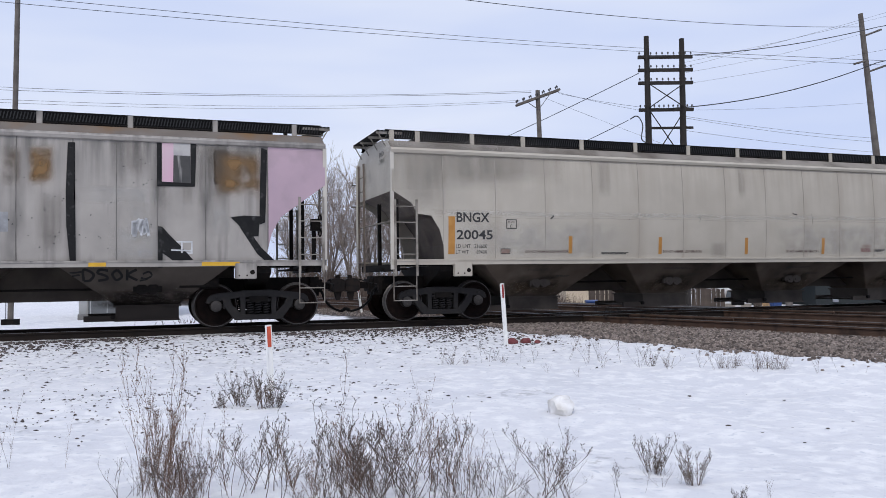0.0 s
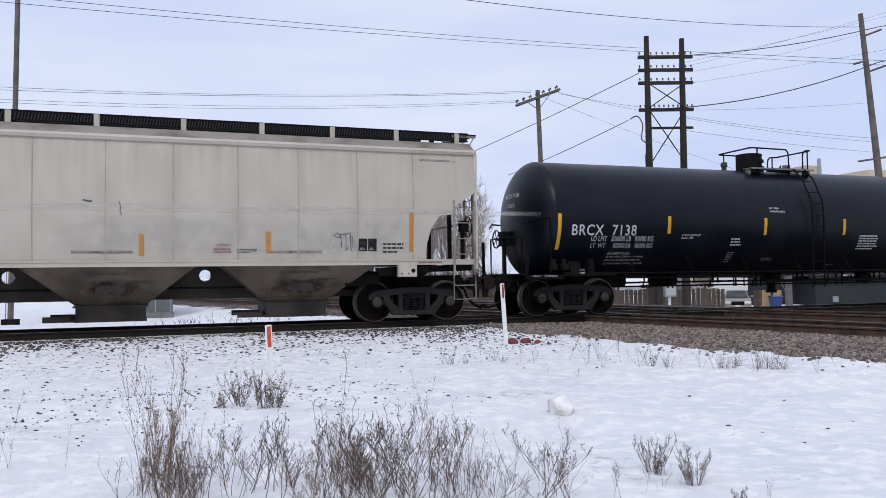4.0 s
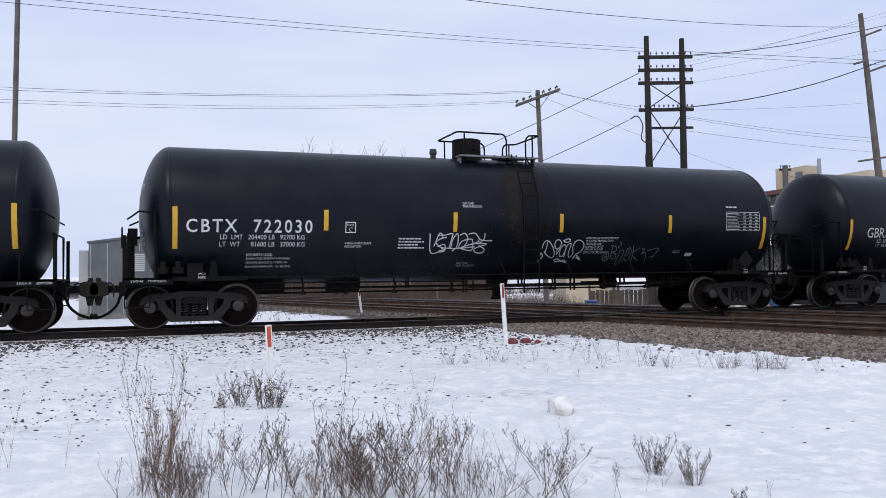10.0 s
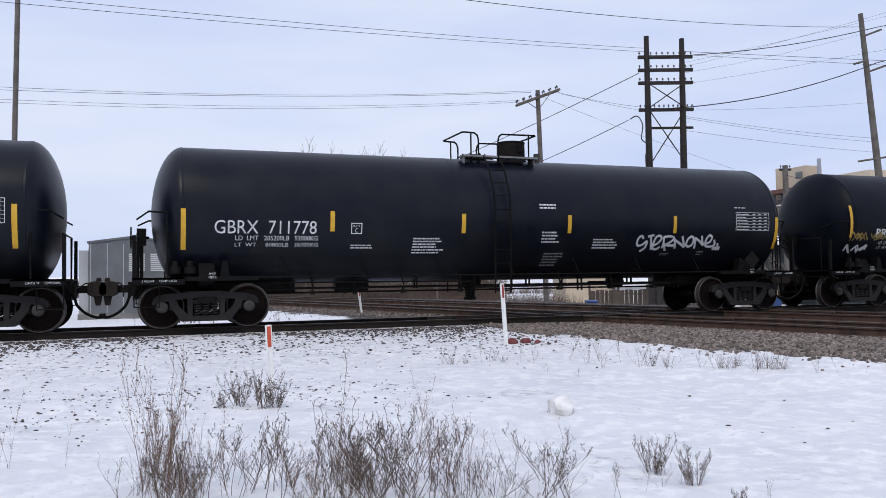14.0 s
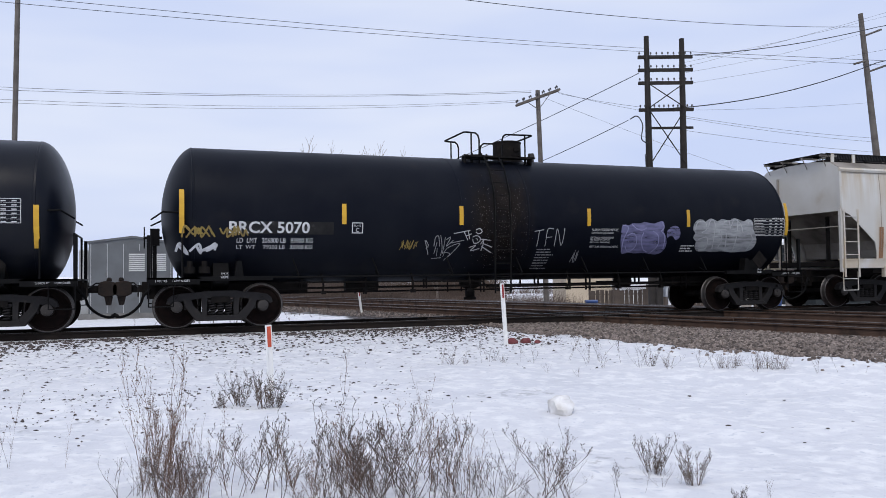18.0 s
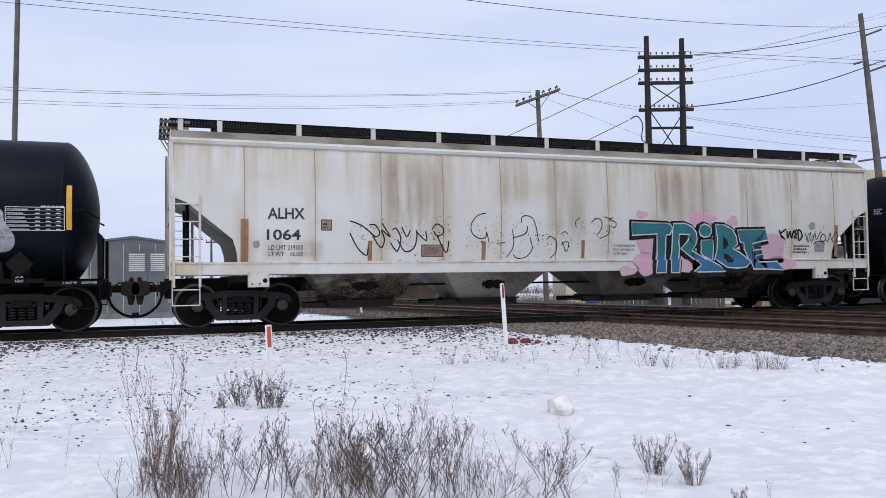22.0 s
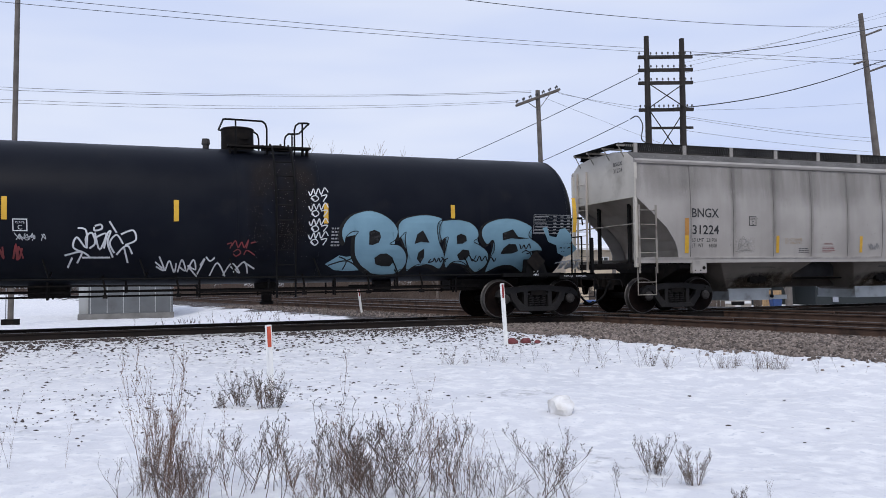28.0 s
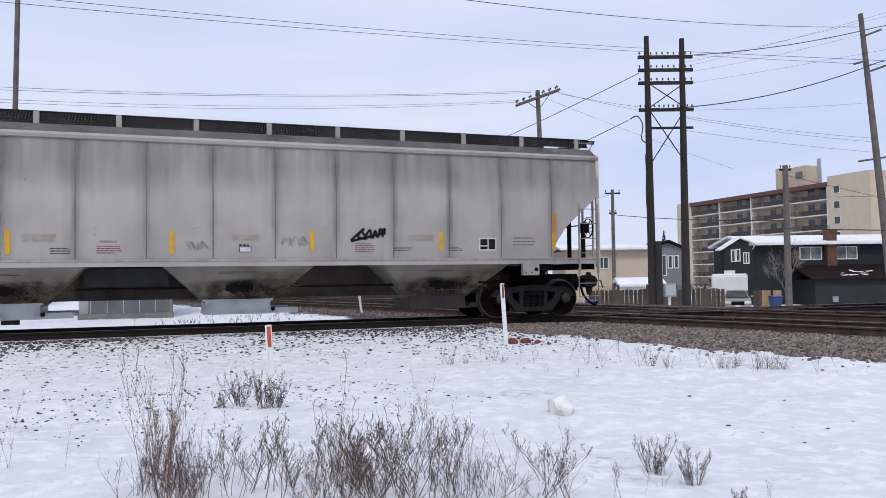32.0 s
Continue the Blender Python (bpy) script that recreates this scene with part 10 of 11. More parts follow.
decal(f_car, blob(bm_new(), 6.25, 1.26, 0.47, 0.19, 7), SPRAY_PINK, FS, FC, "graffiti", 0.006)
decal(f_car, blob(bm_new(), 1.4, 1.11, 0.26, 0.12, 8), SPRAY_PINK, FS, FC, "graffiti", 0.006)
decal(f_car, blob(bm_new(), 3.13, 1.22, 0.41, 0.18, 9), SPRAY_PINK, FS, FC, "graffiti", 0.006)
# the big sprayed names, letter by letter
piece(f_car, [(1.54, 2.33), (2.62, 2.31), (2.7, 2.29), (2.76, 2.18), (2.69, 2.02), (2.58, 2.02), (2.56, 1.95), (2.56, 1.34), (2.54, 1.06), (2.24, 1.05), (2.27, 1.28), (2.31, 1.5), (2.29, 2.04), (1.56, 2.0)], SPRAY_TEAL, SPRAY_WHITE, SPRAY_BLACK, SPRAY_SEA, 0.035, 0.2, FS, FC)
piece(f_car, [(2.77, 2.18), (2.8, 2.31), (3.14, 2.32), (3.37, 2.23), (3.49, 2.1), (3.53, 1.92), (3.48, 1.76), (3.37, 1.62), (3.79, 1.42), (4.2, 1.23), (4.4, 1.07), (3.56, 1.06), (3.4, 1.07), (3.63, 1.25), (3.45, 1.39), (3.19, 1.56), (3.03, 1.67), (3.14, 1.77), (3.25, 1.89), (3.29, 2.03), (2.97, 2.04), (2.96, 1.84), (2.99, 1.67), (2.97, 1.33), (2.95, 1.05), (2.7, 1.05), (2.7, 1.33), (2.75, 1.56), (2.76, 1.95)], SPRAY_TEAL, SPRAY_WHITE, SPRAY_BLACK, SPRAY_SEA, 0.035, 0.2, FS, FC)
piece(f_car, [(3.59, 2.12), (3.63, 2.26), (3.75, 2.31), (3.88, 2.27), (3.97, 2.2), (3.97, 2.08), (3.9, 1.99), (3.75, 1.96), (3.63, 2.02)], SPRAY_TEAL, SPRAY_WHITE, SPRAY_BLACK, SPRAY_SEA, 0.035, 0.2, FS, FC)
piece(f_car, [(3.65, 1.88), (4.02, 1.9), (4.05, 1.67), (4.04, 1.37), (3.79, 1.45), (3.66, 1.55)], SPRAY_TEAL, SPRAY_WHITE, SPRAY_BLACK, SPRAY_SEA, 0.035, 0.2, FS, FC)
piece(f_car, [(4.1, 2.3), (4.4, 2.29), (4.64, 2.18), (4.77, 2.0), (4.82, 1.79), (4.68, 1.66), (4.88, 1.58), (5.09, 1.46), (5.22, 1.32), (5.08, 1.18), (4.75, 1.15), (4.44, 1.18), (4.2, 1.32), (4.1, 1.38), (4.16, 1.61), (4.17, 1.96)], SPRAY_TEAL, SPRAY_WHITE, SPRAY_BLACK, SPRAY_SEA, 0.035, 0.2, FS, FC)
piece(f_car, [(4.8, 2.16), (5.75, 2.19), (5.84, 1.9), (5.32, 1.81), (5.36, 1.62), (5.63, 1.66), (5.68, 1.53), (5.44, 1.47), (5.48, 1.31), (6.1, 1.32), (6.32, 1.09), (5.77, 1.12), (5.31, 1.12), (5.24, 1.29), (5.13, 1.53), (5.04, 1.67), (5.03, 1.83), (4.91, 1.84)], SPRAY_TEAL, SPRAY_WHITE, SPRAY_BLACK, SPRAY_SEA, 0.035, 0.2, FS, FC)
decal(f_car, polygon(bm_new(), [(2.99, 2.02), (3.21, 2.02), (3.17, 1.89), (3.1, 1.76), (3.02, 1.68), (2.99, 1.84)]), SPRAY_BLACK, FS, FC, "graffiti", 0.021)
decal(f_car, polygon(bm_new(), [(4.35, 1.98), (4.48, 1.9), (4.53, 1.76), (4.42, 1.66), (4.36, 1.66)]), SPRAY_BLACK, FS, FC, "graffiti", 0.021)
decal(f_car, polygon(bm_new(), [(4.38, 1.55), (4.55, 1.5), (4.68, 1.39), (4.62, 1.3), (4.44, 1.31)]), SPRAY_BLACK, FS, FC, "graffiti", 0.021)
piece(g_car, [(2.26, 2.11), (2.34, 2.27), (2.5, 2.42), (2.7, 2.49), (2.89, 2.52), (3.11, 2.47), (3.32, 2.36), (3.47, 2.22), (3.55, 2.06), (3.51, 1.88), (3.38, 1.78), (3.58, 1.76), (3.73, 1.66), (3.84, 1.48), (3.85, 1.3), (3.77, 1.16), (3.58, 1.09), (3.16, 1.1), (2.96, 1.2), (2.78, 1.31), (2.62, 1.5), (2.57, 1.68), (2.56, 1.93), (2.63, 2.05), (2.48, 2.04), (2.36, 1.93), (2.34, 1.8), (2.26, 1.95)], SPRAY_BLUE, SPRAY_BLACK, SPRAY_BLACK, None, 0.018, 0.08, tank_side, T_CUTS)
piece(g_car, [(3.55, 2.21), (3.67, 2.34), (3.95, 2.42), (4.29, 2.44), (4.6, 2.36), (4.5, 2.25), (4.5, 2.04), (4.59, 1.78), (4.73, 1.57), (4.77, 1.37), (4.73, 1.21), (4.52, 1.29), (4.34, 1.32), (4.17, 1.32), (4.03, 1.25), (3.94, 1.16), (3.87, 1.32), (3.85, 1.53), (3.77, 1.73), (3.73, 1.93), (3.74, 2.05), (3.65, 1.97), (3.59, 1.91), (3.55, 2.06)], SPRAY_BLUE, SPRAY_BLACK, SPRAY_BLACK, None, 0.018, 0.08, tank_side, T_CUTS)
piece(g_car, [(4.61, 2.31), (4.85, 2.34), (5.1, 2.33), (5.34, 2.26), (5.5, 2.1), (5.53, 1.94), (5.43, 1.84), (5.59, 1.76), (5.81, 1.62), (5.89, 1.48), (5.9, 1.31), (5.82, 1.18), (5.68, 1.13), (5.41, 1.29), (5.21, 1.38), (5.04, 1.38), (4.95, 1.32), (4.89, 1.23), (4.78, 1.4), (4.75, 1.59), (4.76, 1.79), (4.78, 1.94), (4.68, 1.91), (4.63, 1.86), (4.56, 2.0), (4.55, 2.17)], SPRAY_BLUE, SPRAY_BLACK, SPRAY_BLACK, None, 0.018, 0.08, tank_side, T_CUTS)
piece(g_car, [(5.61, 2.14), (5.73, 2.27), (6.02, 2.37), (6.36, 2.39), (6.66, 2.31), (6.9, 2.19), (6.84, 2.06), (6.87, 1.94), (7.12, 1.8), (7.27, 1.64), (7.14, 1.63), (6.96, 1.6), (7.08, 1.44), (7.13, 1.28), (7.06, 1.15), (6.95, 1.11), (6.6, 1.27), (6.3, 1.27), (6.1, 1.18), (5.98, 1.12), (5.94, 1.28), (5.95, 1.48), (6.0, 1.67), (5.91, 1.88), (5.79, 1.77), (5.66, 1.89), (5.6, 2.02)], SPRAY_BLUE, SPRAY_BLACK, SPRAY_BLACK, None, 0.018, 0.08, tank_side, T_CUTS)
decal(g_car, polygon(bm_new(), [(2.88, 2.05), (3.0, 2.09), (3.12, 2.04), (3.16, 1.93), (3.12, 1.81), (2.99, 1.76), (2.9, 1.76)]), SPRAY_BLACK, tank_side, T_CUTS, "graffiti", 0.021)
decal(g_car, polygon(bm_new(), [(3.07, 1.47), (3.19, 1.56), (3.34, 1.57), (3.5, 1.48), (3.54, 1.37), (3.49, 1.28), (3.3, 1.28), (3.13, 1.33)]), SPRAY_BLACK, tank_side, T_CUTS, "graffiti", 0.021)
decal(g_car, polygon(bm_new(), [(3.97, 1.78), (4.01, 2.0), (4.14, 2.09), (4.17, 2.0), (4.33, 1.81), (4.12, 1.83)]), SPRAY_BLACK, tank_side, T_CUTS, "graffiti", 0.021)
decal(g_car, polygon(bm_new(), [(4.09, 1.45), (4.1, 1.59), (4.22, 1.68), (4.26, 1.48), (4.21, 1.34)]), SPRAY_BLACK, tank_side, T_CUTS, "graffiti", 0.021)
decal(g_car, polygon(bm_new(), [(4.98, 1.97), (5.08, 2.02), (5.21, 1.97), (5.25, 1.86), (5.15, 1.79), (5.01, 1.79)]), SPRAY_BLACK, tank_side, T_CUTS, "graffiti", 0.021)
decal(g_car, polygon(bm_new(), [(5.07, 1.53), (5.18, 1.66), (5.34, 1.64), (5.39, 1.55), (5.33, 1.42), (5.16, 1.41)]), SPRAY_BLACK, tank_side, T_CUTS, "graffiti", 0.021)
decal(g_car, polygon(bm_new(), [(6.14, 2.04), (6.4, 2.13), (6.35, 2.0), (6.61, 1.95), (6.86, 1.92), (6.61, 1.9), (6.39, 1.92), (6.17, 1.87)]), SPRAY_BLACK, tank_side, T_CUTS, "graffiti", 0.021)
decal(g_car, polygon(bm_new(), [(6.18, 1.55), (6.22, 1.68), (6.34, 1.79), (6.53, 1.78), (6.63, 1.62), (6.48, 1.56)]), SPRAY_BLACK, tank_side, T_CUTS, "graffiti", 0.021)
decal(g_car, strokes(bm_new(), [[(4.4, 1.36), (4.44, 1.44)], [(4.4, 1.36), (4.51, 1.39), (4.52, 1.46), (4.6, 1.37), (4.63, 1.46), (4.7, 1.37), (4.75, 1.44), (4.83, 1.37)], [(4.69, 1.49), (4.78, 1.42), (4.86, 1.46)], [(5.38, 1.53), (5.51, 1.39), (5.56, 1.52)], [(5.44, 1.45), (5.61, 1.38), (5.65, 1.5), (5.75, 1.39), (5.8, 1.5), (5.9, 1.39), (5.96, 1.47), (6.08, 1.38), (6.09, 1.46)], [(6.63, 1.78), (6.7, 1.67), (6.75, 1.76), (6.82, 1.67), (6.88, 1.79), (6.94, 1.68)], [(6.74, 1.58), (6.83, 1.63), (6.96, 1.58), (6.87, 1.56)]], 0.028), SPRAY_BLACK, tank_side, T_CUTS, "graffiti", 0.023)
decal(g_car, strokes(bm_new(), [[(7.76, 1.33), (8.03, 1.37), (8.44, 1.41)], [(7.91, 1.35), (7.98, 1.19)], [(8.0, 1.3), (8.1, 1.33), (8.15, 1.19), (8.21, 1.23)], [(8.2, 1.3), (8.28, 1.32), (8.33, 1.2), (8.4, 1.24), (8.36, 1.35), (8.48, 1.21), (8.57, 1.18)]], 0.035), SPRAY_WHITE, tank_side, T_CUTS, "graffiti", 0.023)
decal(d_car, strokes(bm_new(), [[(3.61, 1.92), (3.56, 1.99), (3.48, 1.96), (3.44, 1.88), (3.45, 1.78), (3.53, 1.75), (3.63, 1.79), (3.72, 1.86), (3.73, 1.77), (3.69, 1.68), (3.58, 1.61)], [(3.74, 1.98), (3.92, 2.02)], [(3.82, 2.0), (3.86, 1.84), (3.91, 1.65)], [(3.93, 1.75), (4.06, 1.81), (4.15, 1.92), (4.11, 2.0), (4.0, 1.98), (3.94, 1.85), (3.94, 1.7), (4.05, 1.66), (4.16, 1.72)], [(4.21, 1.97), (4.4, 1.99), (4.54, 1.95), (4.45, 1.85), (4.3, 1.77), (4.21, 1.7)], [(4.22, 1.97), (4.25, 1.81), (4.35, 1.62)], [(4.21, 1.78), (4.4, 1.76), (4.62, 1.76)], [(4.56, 1.93), (4.63, 1.68)], [(4.56, 1.9), (4.75, 1.81), (4.92, 1.71)], [(4.78, 2.0), (4.85, 1.85), (4.91, 1.71)], [(5.09, 2.0), (4.98, 1.93), (4.95, 1.79), (5.03, 1.73), (5.14, 1.79), (5.15, 1.93), (5.09, 2.0)], [(5.2, 1.97), (5.24, 1.68)], [(5.21, 1.95), (5.33, 1.88), (5.5, 1.76)], [(5.4, 2.01), (5.43, 1.88), (5.51, 1.76)], [(5.54, 1.79), (5.69, 1.86), (5.72, 1.98), (5.63, 2.02), (5.55, 1.91), (5.57, 1.76), (5.7, 1.73), (5.85, 1.77), (5.81, 1.91)], [(5.94, 1.82), (5.99, 1.68)]], 0.058), SPRAY_WHITE, tank_side, T_CUTS, "graffiti", 0.009)
decal(f_car, strokes(bm_new(), [[(6.22, 2.17), (6.31, 1.95)], [(6.46, 2.2), (6.27, 2.07), (6.41, 1.93)], [(6.48, 2.15), (6.51, 1.96), (6.59, 2.14), (6.64, 1.96), (6.72, 2.18)], [(6.83, 2.19), (6.75, 2.11), (6.82, 2.07), (6.73, 1.98), (6.84, 1.97)], [(6.86, 2.18), (6.9, 1.9), (7.01, 2.01), (6.95, 2.16), (6.86, 2.18)]], 0.050), SPRAY_BLACK, FS, FC, "graffiti", 0.009)
decal(f_car, strokes(bm_new(), [[(7.15, 1.91), (7.21, 2.02)], [(7.1, 2.11), (7.25, 1.84)], [(7.21, 2.04), (7.33, 2.11), (7.28, 1.98), (7.36, 1.87), (7.46, 2.1), (7.52, 1.92), (7.66, 2.14)], [(7.71, 2.04), (7.66, 1.92), (7.77, 1.86), (7.86, 1.98), (7.76, 2.07), (7.68, 2.02)], [(7.85, 1.92), (7.93, 1.87), (8.01, 2.11), (8.06, 1.92), (8.22, 2.14), (8.27, 1.97), (8.16, 1.84), (8.06, 1.94)], [(7.39, 1.79), (7.58, 1.87), (7.83, 1.82)]], 0.024), SPRAY_BLACK, FS, FC, "graffiti", 0.009)
decal(e_car, polygon(bm_new(), [tuple(p) for p in smooth_line([(2.68, 2.22), (2.76, 2.28), (2.88, 2.26), (3.0, 2.31), (3.18, 2.31), (3.33, 2.34), (3.48, 2.33), (3.63, 2.31), (3.76, 2.35), (3.9, 2.37), (3.95, 2.26), (3.94, 2.12), (4.01, 2.01), (4.08, 1.85), (4.08, 1.68), (3.99, 1.57), (3.84, 1.53), (3.66, 1.55), (3.45, 1.57), (3.2, 1.56), (3.0, 1.58), (2.83, 1.55), (2.76, 1.68), (2.7, 1.84), (2.68, 2.06), (2.68, 2.22)], 3)[:-1]]), HAZE_LILAC, tank_side, T_CUTS, "graffiti", 0.008, "patch of painted-over graffiti")
decal(e_car, polygon(bm_new(), [tuple(p) for p in smooth_line([(4.05, 2.12), (4.14, 2.22), (4.27, 2.26), (4.4, 2.21), (4.46, 2.07), (4.44, 1.95), (4.34, 1.9), (4.24, 1.99), (4.14, 1.99), (4.06, 1.96), (4.05, 2.12)], 3)[:-1]]), HAZE_LILAC, tank_side, T_CUTS, "graffiti", 0.008, "patch of painted-over graffiti")
decal(e_car, polygon(bm_new(), [tuple(p) for p in smooth_line([(4.85, 2.15), (4.86, 2.3), (4.97, 2.42), (5.14, 2.43), (5.25, 2.36), (5.36, 2.46), (5.49, 2.44), (5.6, 2.39), (5.74, 2.45), (5.97, 2.42), (6.16, 2.48), (6.34, 2.43), (6.48, 2.41), (6.61, 2.46), (6.76, 2.39), (6.78, 2.21), (6.89, 2.03), (6.96, 1.86), (6.9, 1.68), (6.75, 1.61), (6.55, 1.6), (6.26, 1.58), (5.92, 1.61), (5.61, 1.59), (5.36, 1.61), (5.12, 1.61), (4.99, 1.73), (5.0, 1.85), (4.88, 1.96), (4.92, 2.08), (4.85, 2.15)], 3)[:-1]]), HAZE_SILVER, tank_side, T_CUTS, "graffiti", 0.008, "patch of painted-over graffiti")
decal(e_car, strokes(bm_new(), [[(2.87, 2.0), (3.02, 2.06), (3.15, 1.95), (3.16, 1.73), (3.0, 1.6), (2.86, 1.73)], [(3.34, 2.08), (3.3, 1.9), (3.41, 1.68), (3.56, 1.59)], [(3.62, 2.12), (3.8, 1.99), (3.82, 1.74), (3.66, 1.57)], [(3.86, 2.12), (3.99, 1.99), (4.02, 1.68)], [(2.98, 2.28), (3.1, 2.19), (3.27, 2.14), (3.42, 2.2)], [(2.7, 2.26), (2.88, 2.2), (2.77, 1.9), (2.8, 1.59)], [(3.88, 2.34), (3.94, 2.21), (3.86, 2.12)]], 0.026), SPRAY_LILAC_PALE, tank_side, T_CUTS, "graffiti", 0.011)
decal(e_car, strokes(bm_new(), [[(4.9, 2.15), (4.98, 2.36), (5.2, 2.37), (5.27, 2.19), (5.12, 2.09)], [(5.31, 2.23), (5.38, 2.41), (5.5, 2.39), (5.56, 2.14)], [(5.03, 1.91), (5.31, 1.97), (5.36, 1.7), (5.14, 1.64)], [(5.52, 2.14), (5.56, 1.68)], [(5.71, 2.14), (5.8, 1.91), (5.72, 1.66)], [(6.05, 2.28), (6.16, 2.45), (6.36, 2.32), (6.46, 2.09)], [(6.59, 2.29), (6.65, 2.41), (6.75, 2.32)], [(6.63, 2.15), (6.81, 1.92), (6.7, 1.63)], [(5.8, 2.37), (5.97, 2.4), (6.02, 2.2)], [(6.26, 1.63), (6.26, 2.45)], [(5.47, 1.98), (5.75, 2.01)], [(5.91, 2.08), (5.98, 1.68)]], 0.03), SPRAY_SILVER, tank_side, T_CUTS, "graffiti", 0.011)
decal(z_car, polygon(bm_new(), [(4.78, 3.76), (4.91, 3.77), (4.89, 2.89), (4.93, 1.43), (4.82, 1.43), (4.76, 2.11), (4.75, 2.77)]), SPRAY_BLACK, HS, HC, "graffiti", 0.008)
decal(z_car, polygon(bm_new(), [(6.43, 3.83), (6.52, 3.83), (6.52, 3.03), (6.43, 2.93)]), SPRAY_BLACK, HS, HC, "graffiti", 0.01)
decal(z_car, polygon(bm_new(), [(6.43, 2.93), (6.52, 3.03), (7.09, 3.01), (7.17, 2.94)]), SPRAY_BLACK, HS, HC, "graffiti", 0.01)
decal(z_car, polygon(bm_new(), [(7.09, 3.84), (7.2, 3.84), (7.17, 2.94), (7.09, 3.01)]), SPRAY_BLACK, HS, HC, "graffiti", 0.01)
decal(z_car, polygon(bm_new(), [(6.53, 3.83), (6.75, 3.83), (6.75, 3.01), (6.53, 3.01)]), SPRAY_PINK, HS, HC, "graffiti", 0.006)
decal(z_car, polygon(bm_new(), [(6.75, 3.83), (7.08, 3.84), (7.08, 3.58), (6.75, 3.58)]), PALE_SMEAR, HS, HC, "graffiti", 0.006)
decal(z_car, polygon(bm_new(), [(6.75, 3.58), (7.08, 3.58), (7.09, 3.0), (6.74, 3.0)]), SCRAPED, HS, HC, "graffiti", 0.009)
decal(z_car, polygon(bm_new(), [(8.52, 3.82), (8.64, 3.77), (8.61, 2.99), (8.59, 2.22), (8.47, 2.17), (8.48, 2.99)]), SPRAY_BLACK, HS, HC, "graffiti", 0.01)
decal(z_car, polygon(bm_new(), [(7.87, 2.32), (8.15, 2.36), (8.48, 2.35), (8.45, 1.93), (8.33, 1.92), (8.21, 2.0)]), SPRAY_BLACK, HS, HC, "graffiti", 0.01)
decal(z_car, polygon(bm_new(), [(8.06, 2.12), (8.25, 2.05), (8.51, 1.69), (8.9, 1.31), (8.72, 1.3), (8.43, 1.55)]), SPRAY_BLACK, HS, HC, "graffiti", 0.0085)
decal(z_car, polygon(bm_new(), [(6.45, 2.12), (6.54, 2.11), (6.54, 1.28), (6.45, 1.28)]), SPRAY_BLACK, HS, HC, "graffiti", 0.01)
decal(z_car, polygon(bm_new(), [(6.53, 2.11), (6.67, 1.95), (6.89, 1.72), (7.13, 1.44), (7.25, 1.29), (6.87, 1.29), (6.69, 1.46), (6.53, 1.58)]), SPRAY_BLACK, HS, HC, "graffiti", 0.01)
decal(z_car, framed(bm_new(), 6.7, 7.12, 1.56, 1.82, 0.03), LETTER_WHITE, HS, HC, "marking")
decal(z_car, strokes(bm_new(), [[(6.91, 1.81), (6.91, 1.58)], [(6.7, 1.64), (7.12, 1.62)]], 0.03), LETTER_WHITE, HS, HC, "graffiti", 0.012)
decal(z_car, scrawl(5.94, 6.26, 1.9, 2.3, 91, 0.05, 4), SPRAY_WHITE, HS, HC, "graffiti", 0.009)
decal(z_car, rect(bm_new(), 3.61, 3.75, 1.99, 2.37), LETTER_GREY, HS, HC, "marking", 0.005, "")
decal(z_car, framed(bm_new(), 6.09, 6.33, 1.51, 1.62, 0.012), LETTER_GREY, HS, HC, "marking")
decal(z_car, rect(bm_new(), 7.49, 8.54, 2.72, 3.74), STAIN_RUST, HS, HC, "stain_and_shade", 0.004)
decal(z_car, rect(bm_new(), 7.54, 8.49, 2.77, 3.72), STAIN_RUST, HS, HC, "stain_and_shade", 0.0046)
decal(z_car, rect(bm_new(), 4.06, 4.58, 2.87, 3.73), STAIN_RUST, HS, HC, "stain_and_shade", 0.004)
decal(z_car, rect(bm_new(), 4.09, 4.52, 2.96, 3.64), STAIN_RUST, HS, HC, "stain_and_shade", 0.0046)
decal(z_car, rect(bm_new(), 4.89, 6.67, 2.53, 2.94), STAIN_PALE, HS, HC, "stain_and_shade", 0.004)
decal(z_car, rect(bm_new(), 4.19, 4.81, 1.56, 2.89), STAIN_RUN, HS, HC, "stain_and_shade", 0.004)
decal(z_car, rect(bm_new(), 5.87, 6.35, 1.78, 2.64), STAIN_PALE, HS, HC, "stain_and_shade", 0.004)
decal(z_car, rect(bm_new(), 7.45, 7.9, 1.9, 2.62), STAIN_PALE, HS, HC, "stain_and_shade", 0.004)
decal(z_car, rect(bm_new(), 3.61, 3.99, 2.85, 3.69), STAIN_BROWN, HS, HC, "stain_and_shade", 0.004)
decal(z_car, rect(bm_new(), 5.5, 6.56, 1.38, 2.13), STAIN_PALE, HS, HC, "stain_and_shade", 0.004)
decal(f_car, spatter(bm_new(), -5.69, -3.27, 1.39, 2.46, 160, 1), LETTER_DARK, FS, FC, "paint_flecks", 0.006)["kind"] = "stuff"
decal(f_car, spatter(bm_new(), -2.95, 1.01, 1.37, 2.54, 260, 2), LETTER_DARK, FS, FC, "paint_flecks", 0.006)["kind"] = "stuff"
decal(f_car, spatter(bm_new(), 6.1, 7.9, 1.33, 2.31, 160, 3), LETTER_DARK, FS, FC, "paint_flecks", 0.006)["kind"] = "stuff"
decal(z_car, spatter(bm_new(), 3.71, 6.46, 1.35, 3.87, 70, 4), LETTER_DARK, HS, HC, "paint_flecks", 0.006)["kind"] = "stuff"
